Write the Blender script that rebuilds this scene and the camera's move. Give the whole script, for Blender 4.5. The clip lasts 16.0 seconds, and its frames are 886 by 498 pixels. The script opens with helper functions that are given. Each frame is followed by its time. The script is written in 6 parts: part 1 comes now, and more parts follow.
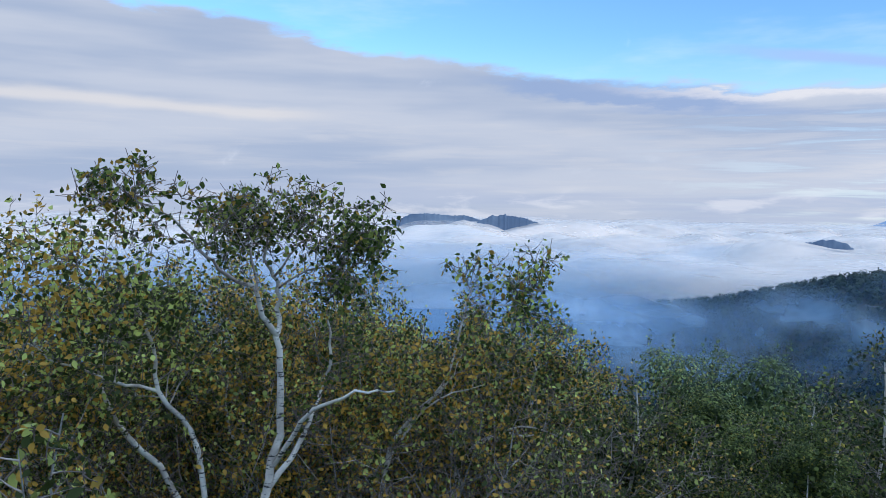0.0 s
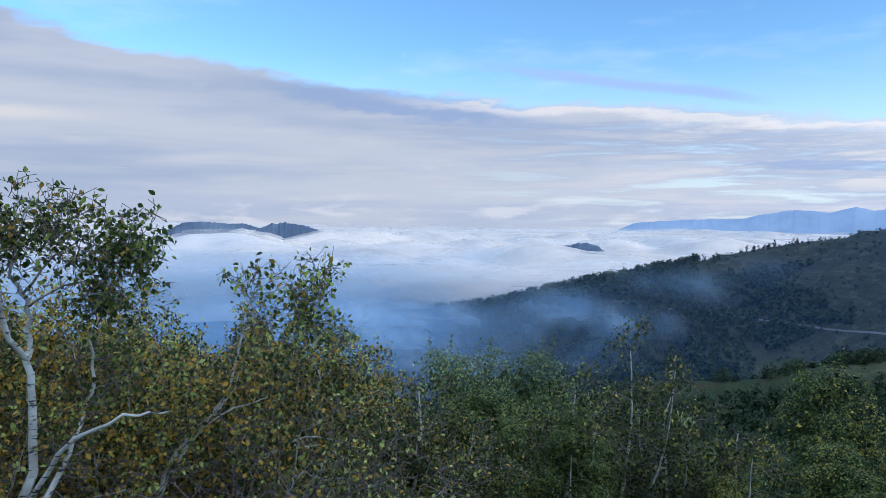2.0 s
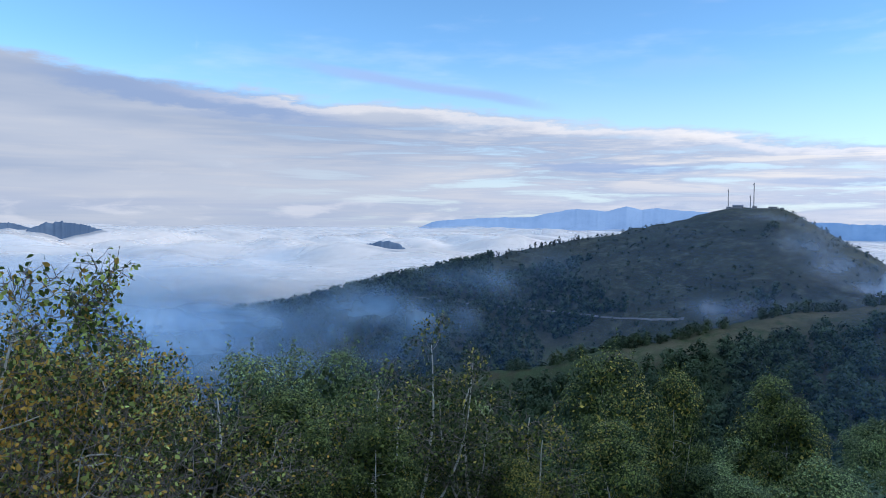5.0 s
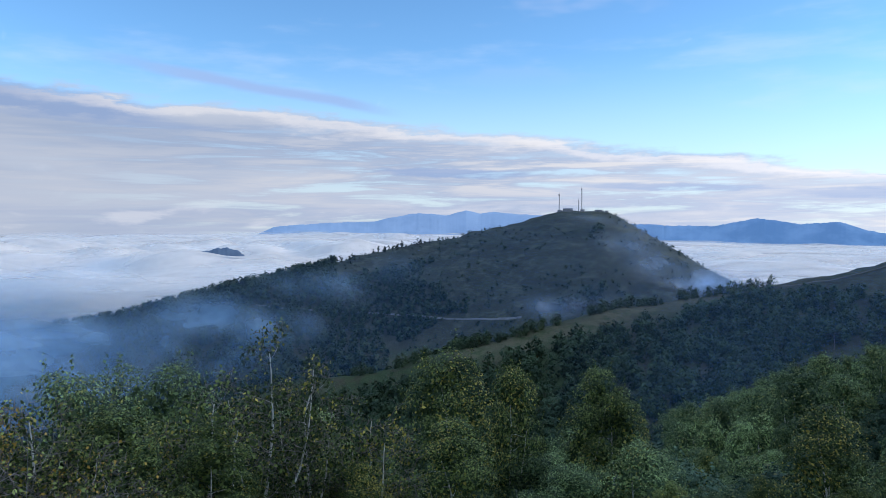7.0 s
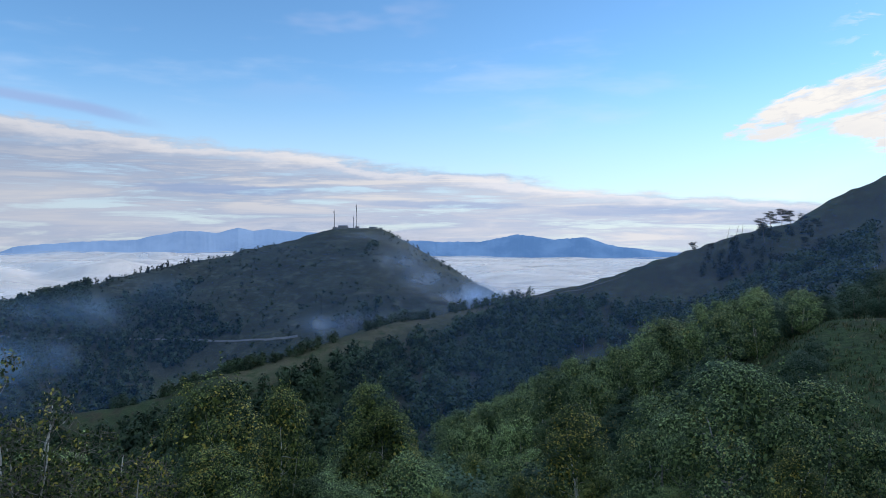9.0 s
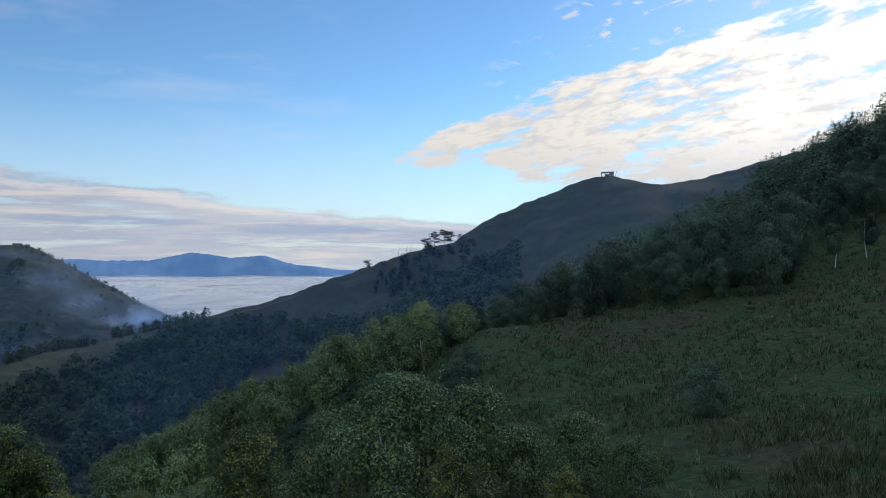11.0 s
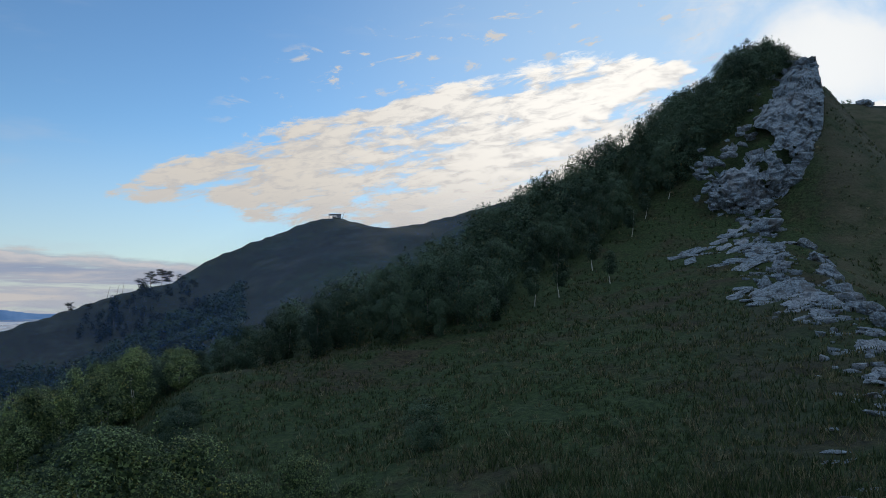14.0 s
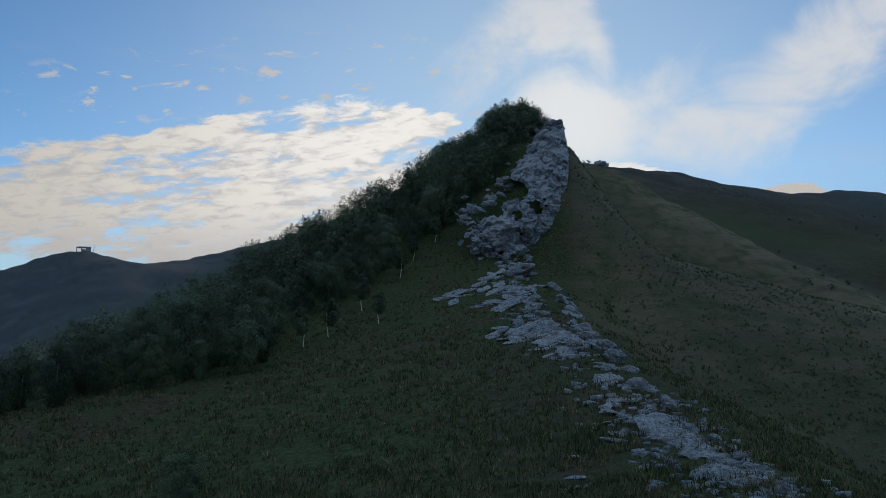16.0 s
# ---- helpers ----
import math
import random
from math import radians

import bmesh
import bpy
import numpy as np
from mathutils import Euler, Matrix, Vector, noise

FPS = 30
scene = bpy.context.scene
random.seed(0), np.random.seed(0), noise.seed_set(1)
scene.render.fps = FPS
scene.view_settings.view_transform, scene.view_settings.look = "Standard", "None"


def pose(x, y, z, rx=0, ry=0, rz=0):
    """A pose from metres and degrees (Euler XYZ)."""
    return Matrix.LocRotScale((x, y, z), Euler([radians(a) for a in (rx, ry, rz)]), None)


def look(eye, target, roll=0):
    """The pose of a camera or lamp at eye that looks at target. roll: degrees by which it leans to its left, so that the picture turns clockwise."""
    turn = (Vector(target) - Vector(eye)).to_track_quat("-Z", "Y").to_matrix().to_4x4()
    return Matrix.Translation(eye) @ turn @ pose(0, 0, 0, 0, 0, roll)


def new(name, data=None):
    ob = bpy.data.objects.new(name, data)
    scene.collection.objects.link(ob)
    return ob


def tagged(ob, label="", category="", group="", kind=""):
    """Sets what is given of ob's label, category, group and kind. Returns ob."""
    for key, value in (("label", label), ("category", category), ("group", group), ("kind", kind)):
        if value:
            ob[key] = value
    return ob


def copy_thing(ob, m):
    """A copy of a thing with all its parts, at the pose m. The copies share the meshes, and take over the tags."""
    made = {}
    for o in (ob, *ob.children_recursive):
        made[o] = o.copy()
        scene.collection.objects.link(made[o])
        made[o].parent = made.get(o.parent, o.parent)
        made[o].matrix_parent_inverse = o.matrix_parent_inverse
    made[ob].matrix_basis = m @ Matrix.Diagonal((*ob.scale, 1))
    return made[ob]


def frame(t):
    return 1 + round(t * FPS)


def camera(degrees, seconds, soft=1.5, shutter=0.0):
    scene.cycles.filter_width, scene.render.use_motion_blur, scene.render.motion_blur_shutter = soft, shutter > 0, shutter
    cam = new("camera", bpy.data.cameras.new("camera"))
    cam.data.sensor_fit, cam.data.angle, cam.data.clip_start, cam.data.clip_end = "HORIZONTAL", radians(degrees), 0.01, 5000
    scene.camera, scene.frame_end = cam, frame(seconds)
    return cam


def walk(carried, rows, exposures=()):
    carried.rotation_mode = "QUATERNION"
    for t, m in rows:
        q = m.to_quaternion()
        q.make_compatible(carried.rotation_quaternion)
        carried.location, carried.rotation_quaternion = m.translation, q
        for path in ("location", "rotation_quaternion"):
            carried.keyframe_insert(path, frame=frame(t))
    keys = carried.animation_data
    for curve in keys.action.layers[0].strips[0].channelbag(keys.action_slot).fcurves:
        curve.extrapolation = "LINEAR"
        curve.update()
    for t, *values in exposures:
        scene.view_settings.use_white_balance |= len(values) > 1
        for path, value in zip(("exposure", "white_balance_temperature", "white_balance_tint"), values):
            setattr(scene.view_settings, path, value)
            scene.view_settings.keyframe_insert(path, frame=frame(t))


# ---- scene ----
cam = camera(62.0, 16.0, soft=0.3)
PATH = [
    (0.0, pose(0.000, -0.000, 0, 86.50, -0.50, -0.00)),
    (0.5, pose(0.000, -0.000, 0, 86.63, -0.25, -3.43)),
    (1.0, pose(0.000, -0.000, 0, 86.84, -0.18, -8.57)),
    (1.5, pose(0.000, -0.000, 0, 87.12, -0.26, -13.83)),
    (2.0, pose(0.000, -0.000, 0, 87.19, -0.29, -16.87)),
    (2.5, pose(0.000, -0.000, 0, 87.12, -0.33, -18.45)),
    (3.0, pose(0.000, -0.000, 0, 87.10, -0.09, -20.91)),
    (3.5, pose(0.000, -0.000, 0, 87.01, 0.12, -21.91)),
    (4.0, pose(0.000, -0.000, 0, 87.09, -0.12, -25.46)),
    (6.5, pose(0.022, -0.030, 0, 87.32, -0.03, -40.32)),
    (7.0, pose(0.048, -0.066, 0, 87.54, 0.11, -44.30)),
    (7.5, pose(0.075, -0.103, 0, 87.65, 0.28, -50.74)),
    (8.0, pose(0.102, -0.139, 0, 87.84, 0.59, -55.86)),
    (8.5, pose(0.129, -0.176, 0, 88.19, 0.56, -58.41)),
    (9.0, pose(0.155, -0.212, 0, 88.79, 0.38, -61.61)),
    (9.5, pose(0.182, -0.249, 0, 89.32, 0.26, -67.43)),
    (10.0, pose(0.209, -0.285, 0, 89.42, 0.14, -75.79)),
    (12.5, pose(0.220, -0.300, 0, 91.98, 0.28, -95.23)),
    (13.0, pose(0.220, -0.300, 0, 92.52, 0.14, -100.15)),
    (13.5, pose(0.220, -0.300, 0, 92.71, 0.22, -104.32)),
    (14.0, pose(0.220, -0.300, 0, 93.19, 0.21, -107.13)),
    (14.5, pose(0.220, -0.300, 0, 93.94, -0.01, -111.44)),
    (15.0, pose(0.220, -0.300, 0, 95.07, -0.17, -115.69)),
    (15.5, pose(0.220, -0.300, 0, 95.92, 0.01, -120.18)),
    (16.0, pose(0.220, -0.300, 0, 96.18, 0.36, -124.85)),
]
walk(cam, PATH, [(0, 0.42, 5850, 10), (4, 0.38, 5800, 10), (7, 0.28, 5800, 10), (8, 0.2, 5850, 10), (10, 0.09, 6000, 10), (12.5, -0.38, 6200, 10),
                (14, -0.45, 6250, 10), (15, -0.58, 6220, 10), (16, -0.7, 6180, 10)])

# ---- light: a low sun behind the rocky peak, blue sky with cloud ----
SUN_AZ, SUN_EL = 130.5, 14.0
WARM = (1.0, 0.86, 0.68)


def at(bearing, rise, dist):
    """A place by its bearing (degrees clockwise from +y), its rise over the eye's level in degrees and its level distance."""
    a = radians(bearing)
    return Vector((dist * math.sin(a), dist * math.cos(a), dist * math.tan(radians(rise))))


sun = new("sun", bpy.data.lights.new("sun", "SUN"))
sun.data.energy, sun.data.angle, sun.data.color = 1.5, radians(2.0), WARM
sun.matrix_world = look(at(SUN_AZ, SUN_EL, 1000), (0, 0, 0))


class Nodes:
    """A small helper for building node trees."""

    def __init__(self, tree):
        self.tree = tree
        tree.nodes.clear()

    def node(self, kind, **settings):
        n = self.tree.nodes.new(kind)
        for key, value in settings.items():
            if key == "operation":
                n.operation = value
            elif key == "attribute_name":
                n.attribute_name = value
            else:
                self.feed(n.inputs[key], value)
        return n

    def feed(self, socket, value):
        if isinstance(value, bpy.types.NodeSocket):
            self.tree.links.new(value, socket)
        else:
            socket.default_value = value

    def math(self, op, a, b=0.0, c=0.0):
        n = self.tree.nodes.new("ShaderNodeMath")
        n.operation = op
        for s, v in zip(n.inputs, (a, b, c)):
            self.feed(s, v)
        return n.outputs[0]

    def add(self, a, b):
        return self.math("ADD", a, b)

    def sub(self, a, b):
        return self.math("SUBTRACT", a, b)

    def mul(self, a, b):
        return self.math("MULTIPLY", a, b)

    def step(self, v, lo, hi, out_lo=0.0, out_hi=1.0):
        n = self.tree.nodes.new("ShaderNodeMapRange")
        n.interpolation_type = "SMOOTHSTEP"
        for s, x in zip(n.inputs, (v, lo, hi, out_lo, out_hi)):
            self.feed(s, x)
        return n.outputs[0]

    def mix(self, f, a, b):
        n = self.tree.nodes.new("ShaderNodeMix")
        n.data_type = "RGBA"
        self.feed(n.inputs[0], f)
        for s, v in ((n.inputs[6], a), (n.inputs[7], b)):
            self.feed(s, (*v, 1) if isinstance(v, tuple) and len(v) == 3 else v)
        return n.outputs[2]

    def noise(self, vec, scale, detail=4.0, rough=0.55, distort=0.0):
        n = self.tree.nodes.new("ShaderNodeTexNoise")
        if vec is not None:
            self.feed(n.inputs["Vector"], vec)
        for k, v in (("Scale", scale), ("Detail", detail), ("Roughness", rough), ("Distortion", distort)):
            n.inputs[k].default_value = v
        return n.outputs[0]

    def xyz(self, x, y, z=0.0):
        n = self.tree.nodes.new("ShaderNodeCombineXYZ")
        for s, v in zip(n.inputs, (x, y, z)):
            self.feed(s, v)
        return n.outputs[0]

    def curve(self, v, points, lo, hi):
        """A smooth function through points, for v from lo to hi; values are scaled by 1/40 about 0.5 inside."""
        n = self.tree.nodes.new("ShaderNodeFloatCurve")
        c = n.mapping.curves[0]
        pts = [((x - lo) / (hi - lo), y / 40 + 0.5) for x, y in points]
        c.points[0].location, c.points[1].location = pts[0], pts[-1]
        for p in pts[1:-1]:
            c.points.new(*p)
        n.mapping.update()
        u = self.tree.nodes.new("ShaderNodeMapRange")
        for s, x in zip(u.inputs, (v, lo, hi, 0.0, 1.0)):
            self.feed(s, x)
        self.feed(n.inputs["Value"], u.outputs[0])
        return self.mul(self.sub(n.outputs[0], 0.5), 40.0)


def build_world():
    world = bpy.data.worlds.new("sky")
    scene.world = world
    world.use_nodes = True
    k = Nodes(world.node_tree)
    sky = k.node("ShaderNodeTexSky")
    sky.sky_type, sky.sun_disc, sky.altitude = "NISHITA", False, 1500.0
    sky.sun_elevation, sky.sun_rotation = radians(SUN_EL), radians(SUN_AZ)
    sky.air_density, sky.dust_density, sky.ozone_density = 1.0, 0.15, 2.0
    way = k.node("ShaderNodeTexCoord").outputs["Generated"]
    sep = k.node("ShaderNodeSeparateXYZ", Vector=way).outputs
    az = k.mul(k.math("ARCTAN2", sep[0], sep[1]), 57.29578)
    el = k.mul(k.math("ARCSINE", sep[2]), 57.29578)
    base = k.node("ShaderNodeVectorMath", operation="SCALE")
    k.feed(base.inputs[0], sky.outputs[0])
    base.operation = "MULTIPLY"
    k.feed(base.inputs[1], SKY_GAIN)
    col = base.outputs[0]

    # thin high veils
    hv = k.noise(k.xyz(k.mul(az, 0.05), k.mul(el, 0.22), 3.0), 1.0, 5.0, 0.6)
    veil = k.mul(k.step(hv, 0.52, 0.75), k.step(el, 34.0, 14.0))
    col = k.mix(k.mul(veil, 0.28), col, VEIL)
    # an unseen bright veil overhead, added as fill light for the land
    over = k.mul(k.step(el, 26.0, 48.0), k.step(k.noise(way, 1.6, 4.0, 0.55), 0.15, 0.5))
    col = k.mix(k.mul(over, 0.85), col, FILL_VEIL)

    # paler air near the horizon
    col = k.mix(k.mul(k.step(el, 13.0, 1.0), 0.5), col, PALE_AIR)

    # whiter air round the sun
    round_sun = k.math("SQRT", k.add(k.math("POWER", k.sub(az, SUN_AZ), 2.0), k.math("POWER", k.mul(k.sub(el, SUN_EL), 1.3), 2.0)))
    col = k.mix(k.mul(k.step(round_sun, 42.0, 4.0), 0.55), col, SUN_AIR)

    # the broad sheet of stratus over the sea of cloud, its upper edge sinking to the right
    edge = k.curve(az, [(-180, 9), (-90, 17), (-40, 15.5), (-22, 14), (-2, 11.2), (9, 9.6), (14, 9.3), (31, 7.9), (45, 6.6),
                        (53, 5.8), (67, 4.2), (79, 3.0), (88, 2.0), (100, 1.2), (140, 0.5), (180, 9)], -180, 180)
    big = k.noise(k.xyz(k.mul(az, 0.10), k.mul(el, 0.45), 11.0), 1.0, 5.0, 0.55)
    fine = k.noise(k.xyz(k.mul(az, 0.09), k.mul(el, 1.15), 5.0), 1.0, 6.0, 0.62, 0.4)
    puffs_on_edge = k.noise(k.xyz(k.mul(az, 0.42), k.mul(el, 1.3), 15.0), 1.0, 6.0, 0.6)
    depth = k.sub(k.add(k.add(edge, k.mul(k.sub(big, 0.5), 3.0)), k.mul(k.sub(puffs_on_edge, 0.5), 1.3)), el)
    sheet = k.step(depth, -0.35, 0.55)
    streaky = k.step(az, 10.0, 45.0)
    gaps = k.mul(k.mul(k.step(fine, 0.50, 0.36), streaky), k.step(depth, 0.6, 2.0))
    thick = k.mul(sheet, k.sub(1.0, k.mul(gaps, 0.55)))
    tone = k.noise(k.xyz(k.mul(az, 0.035), k.mul(el, 0.28), 21.0), 1.0, 4.0, 0.5)
    body = k.mix(k.step(tone, 0.36, 0.62), CLOUD_GREY, CLOUD_PALE)
    cream = k.mul(k.mul(k.step(fine, 0.47, 0.64), k.step(el, 9.0, 5.0)), k.step(az, 15.0, 60.0, 0.2, 1.0))
    body = k.mix(k.mul(cream, 0.85), body, CLOUD_CREAM)
    band = k.math("ABSOLUTE", k.sub(el, k.add(k.mul(k.add(az, 30.0), -0.035), k.add(7.3, k.mul(k.sub(big, 0.5), 1.6)))))
    body = k.mix(k.mul(k.mul(k.step(band, 0.8, 0.1), k.step(az, -6.0, -14.0)), 0.75), body, CLOUD_CREAM)
    for mid_az, mid_el, tilt, half, high, dark in ((13.5, 8.3, -0.10, 12.0, 1.15, 0.95), (45.0, 3.4, -0.03, 7.0, 0.42, 0.8), (20.0, 6.8, -0.04, 9.0, 0.35, 0.5), (62.0, 2.2, -0.02, 8.0, 0.3, 0.6),
                                                   (76.0, 1.6, -0.02, 8.0, 0.45, 0.6)):
        across = k.mul(k.sub(az, mid_az), 1.0 / half)
        rise = k.mul(k.sub(el, k.add(mid_el, k.mul(k.sub(az, mid_az), tilt))), 1.0 / high)
        lens = k.math("SQRT", k.add(k.math("POWER", across, 2.0), k.math("POWER", k.add(rise, k.mul(k.sub(puffs_on_edge, 0.5), 1.6)), 2.0)))
        body = k.mix(k.mul(k.step(lens, 1.1, 0.55), dark), body, CLOUD_MASS)
    rim = k.mul(k.mul(k.step(depth, 0.15, 0.5), k.step(depth, 1.3, 0.5)), k.step(az, 8.0, 22.0))
    body = k.mix(k.mul(rim, 0.6), body, CLOUD_RIM)
    low = k.mul(k.step(el, 2.6, 0.9), k.step(k.noise(k.xyz(k.mul(az, 0.03), k.mul(el, 0.6), 31.0), 1.0, 3.0), 0.42, 0.56))
    body = k.mix(k.mul(low, 0.5), body, CLOUD_LOW)
    dim = k.node("ShaderNodeVectorMath", operation="SCALE")
    k.feed(dim.inputs[0], body)
    k.feed(dim.inputs["Scale"], k.step(az, 10.0, 95.0, 0.74, 0.98))
    col = k.mix(thick, col, dim.outputs[0])

    # cream heads of cloud along the horizon
    heads = k.noise(k.xyz(k.mul(az, 0.16), k.mul(el, 0.75), 91.0), 1.0, 6.0, 0.58, 0.3)
    col = k.mix(k.mul(k.mul(k.step(heads, 0.50, 0.66), k.step(el, 1.7, 0.2)), 0.3), col, CLOUD_CREAM)

    # one dark streak over the sheet's edge
    mid = k.curve(az, [(-180, -15), (18, 11.2), (24, 10.6), (31, 9.6), (40, 8.1), (180, -15)], -180, 180)
    off = k.math("ABSOLUTE", k.sub(el, k.add(mid, k.mul(k.sub(big, 0.5), 1.0))))
    streak = k.mul(k.step(off, 0.6, 0.1), k.mul(k.step(az, 17.0, 27.0), k.step(az, 42.0, 36.0)))
    col = k.mix(k.mul(streak, 0.95), col, CLOUD_STREAK)

    # faint pink puffs high up
    puff = k.noise(k.xyz(k.mul(az, 0.11), k.mul(el, 0.34), 41.0), 1.0, 3.0, 0.5)
    puffs = k.mul(k.step(puff, 0.56, 0.7), k.mul(k.step(el, 9.0, 13.0), k.mul(k.step(az, 34.0, 42.0), k.step(az, 66.0, 56.0))))
    col = k.mix(k.mul(puffs, 0.22), col, CLOUD_PINK)

    # the bright broken cloud near the sun
    top = k.curve(az, [(-180, -15), (79.5, -2), (81, 7.2), (84, 8.9), (88, 10.6), (93, 12.4), (99, 14.6), (106, 16.2), (113, 17.6), (122, 18.0),
                       (127, 17.0), (131, 13), (134, 4), (150, -15), (180, -15)], -180, 180)
    bot = k.curve(az, [(-180, 19), (79.5, 10), (81.5, 6.5), (84, 6.0), (88, 5.2), (93, 4.4), (99, 4.2), (106, 4), (113, 4), (150, 4), (180, 4)],
                  -180, 180)
    warp = k.noise(k.xyz(k.mul(az, 0.30), k.mul(k.sub(el, k.mul(az, 0.14)), 1.0), 51.0), 1.0, 9.0, 0.66, 0.5)
    lump = k.noise(k.xyz(k.mul(az, 0.13), k.mul(k.sub(el, k.mul(az, 0.16)), 0.42), 57.0), 1.0, 3.0, 0.5, 0.4)
    grain = k.noise(k.xyz(k.mul(az, 1.1), k.mul(k.sub(el, k.mul(az, 0.10)), 2.6), 53.0), 1.0, 5.0, 0.6)
    inside = k.math("MINIMUM", k.sub(top, el), k.sub(el, bot))
    field = k.add(k.add(k.mul(warp, 0.80), k.mul(lump, 0.95)), k.step(inside, -1.6, 2.2, -0.55, 0.05))
    field = k.add(field, k.sub(k.step(az, 100.0, 84.0, 0.02, 0.07), k.mul(k.step(k.sub(el, bot), 5.0, 1.0), 0.05)))
    cover = k.mul(k.step(field, 0.75, 0.92), k.step(k.add(grain, k.mul(field, 0.8)), 0.80, 1.08))
    near_sun = k.math("SQRT", k.add(k.math("POWER", k.sub(az, SUN_AZ - 9), 2.0), k.math("POWER", k.mul(k.sub(el, SUN_EL + 1), 1.6), 2.0)))
    lit = k.mix(k.step(near_sun, 33.0, 2.0), CLOUD_WARM, CLOUD_BRIGHT)
    ripple = k.noise(k.xyz(k.mul(az, 0.55), k.mul(k.sub(el, k.mul(az, 0.12)), 1.9), 59.0), 1.0, 6.0, 0.62, 0.6)
    shade = k.step(k.add(k.mul(lump, 0.30), k.add(k.mul(warp, 0.30), k.mul(ripple, 0.40))), 0.56, 0.42)
    under = k.step(k.sub(el, k.add(bot, k.mul(k.sub(az, 83.0), 0.05))), 4.5, 0.5)
    lit = k.mix(k.mul(k.math("MAXIMUM", k.mul(shade, 0.7), k.mul(under, k.mul(warp, 0.8))), 0.85), lit, CLOUD_SHADE)
    col = k.mix(cover, col, lit)

    # small rags above it
    rag = k.noise(k.xyz(k.mul(az, 0.33), k.mul(k.sub(el, k.mul(az, 0.10)), 0.9), 67.0), 1.0, 7.0, 0.62, 0.4)
    rag_place = k.mul(k.mul(k.step(az, 88.0, 96.0), k.step(az, 131.0, 126.0)), k.mul(k.step(k.sub(el, top), -1.5, 0.5), k.step(k.sub(el, top), 5.5, 3.0)))
    col = k.mix(k.mul(k.mul(k.step(rag, 0.565, 0.67), rag_place), 0.85), col, CLOUD_WARM)

    # small cloud with a glowing rim behind the dark ridge
    brow = k.curve(az, [(-180, -15), (133, -15), (134.5, 12.4), (138.5, 12.5), (141, 12.0), (143.5, 11.2), (146, 9.4), (148.5, 9.9), (150.5, 10.25), (153, 9.3), (157, 6.0), (165, -15), (180, -15)], -180, 180)
    rim_on = k.mul(k.step(k.sub(k.add(brow, k.mul(k.sub(k.add(k.mul(warp, 0.6), k.mul(grain, 0.4)), 0.5), 2.0)), el), 0.0, 0.3), k.mul(k.step(az, 133.5, 136.0), k.step(az, 162.0, 155.0)))
    col = k.mix(rim_on, col, k.mix(k.step(az, 141.0, 147.0), CLOUD_BRIGHT, CLOUD_WARM))

    # soft haze-like cloud right of the peak
    soft = k.noise(k.xyz(k.mul(az, 0.11), k.mul(el, 0.16), 64.0), 1.0, 6.0, 0.58, 0.6)
    belt = k.curve(az, [(-180, 5), (120, 5), (127, 6.0), (133, 6.6), (139, 5.4), (146, 5.0), (152, 8.5), (160, 12.0), (170, 14.0), (180, 5)], -180, 180)
    plume = k.curve(az, [(-180, 9), (122, 8.5), (127, 9.6), (131, 12.2), (135, 13.4), (137.5, 10.5), (141, 6.5), (180, 5)], -180, 180)
    from_belt = k.math("ABSOLUTE", k.sub(k.sub(el, 10.0), belt))
    from_plume = k.mul(k.math("ABSOLUTE", k.sub(k.sub(el, 10.0), plume)), 1.25)
    heap = k.math("MAXIMUM", k.mul(k.step(from_belt, 8.0, 0.0), k.step(az, 125.0, 133.0)), k.mul(k.step(from_plume, 9.0, 0.0), k.mul(k.step(az, 119.0, 130.0), k.step(az, 147.0, 134.0))))
    dense = k.mul(k.step(k.add(k.mul(heap, 0.50), soft), 0.66, 1.06), k.step(az, 190.0, 170.0))
    glow = k.math("SQRT", k.add(k.math("POWER", k.sub(az, SUN_AZ + 4.5), 2.0), k.math("POWER", k.sub(el, SUN_EL + 2.0), 2.0)))
    col = k.mix(k.mul(dense, 0.78), col, k.mix(k.step(glow, 9.0, 0.5), CLOUD_SOFT, CLOUD_BRIGHT))

    # below the horizon, the dull light of fog
    col = k.mix(k.step(el, -1.0, -4.0), col, CLOUD_LOW)
    bg = k.node("ShaderNodeBackground", Color=col, Strength=SKY_STRENGTH)
    out = k.node("ShaderNodeOutputWorld")
    k.tree.links.new(bg.outputs[0], out.inputs[0])


SKY_STRENGTH = 0.1
SKY_GAIN = (1.41, 1.70, 1.86)
VEIL = (6.5, 7.2, 8.3)
PALE_AIR = (7.0, 7.4, 7.8)
SUN_AIR = (8.2, 10.4, 11.8)
FILL_VEIL = (7.2, 8.9, 11.2)
CLOUD_GREY, CLOUD_PALE, CLOUD_CREAM, CLOUD_RIM = (4.3, 4.9, 6.1), (6.0, 6.2, 6.8), (8.2, 7.6, 7.1), (9.6, 8.9, 8.4)
CLOUD_LOW, CLOUD_STREAK, CLOUD_PINK, CLOUD_MASS = (4.6, 5.1, 6.4), (3.2, 4.4, 6.6), (5.4, 5.8, 7.4), (3.5, 4.4, 6.3)
CLOUD_WARM, CLOUD_BRIGHT, CLOUD_SHADE, CLOUD_SOFT = (9.3, 8.5, 7.4), (14.4, 13.6, 12.3), (6.2, 6.1, 6.2), (12.2, 11.6, 10.8)
build_world()


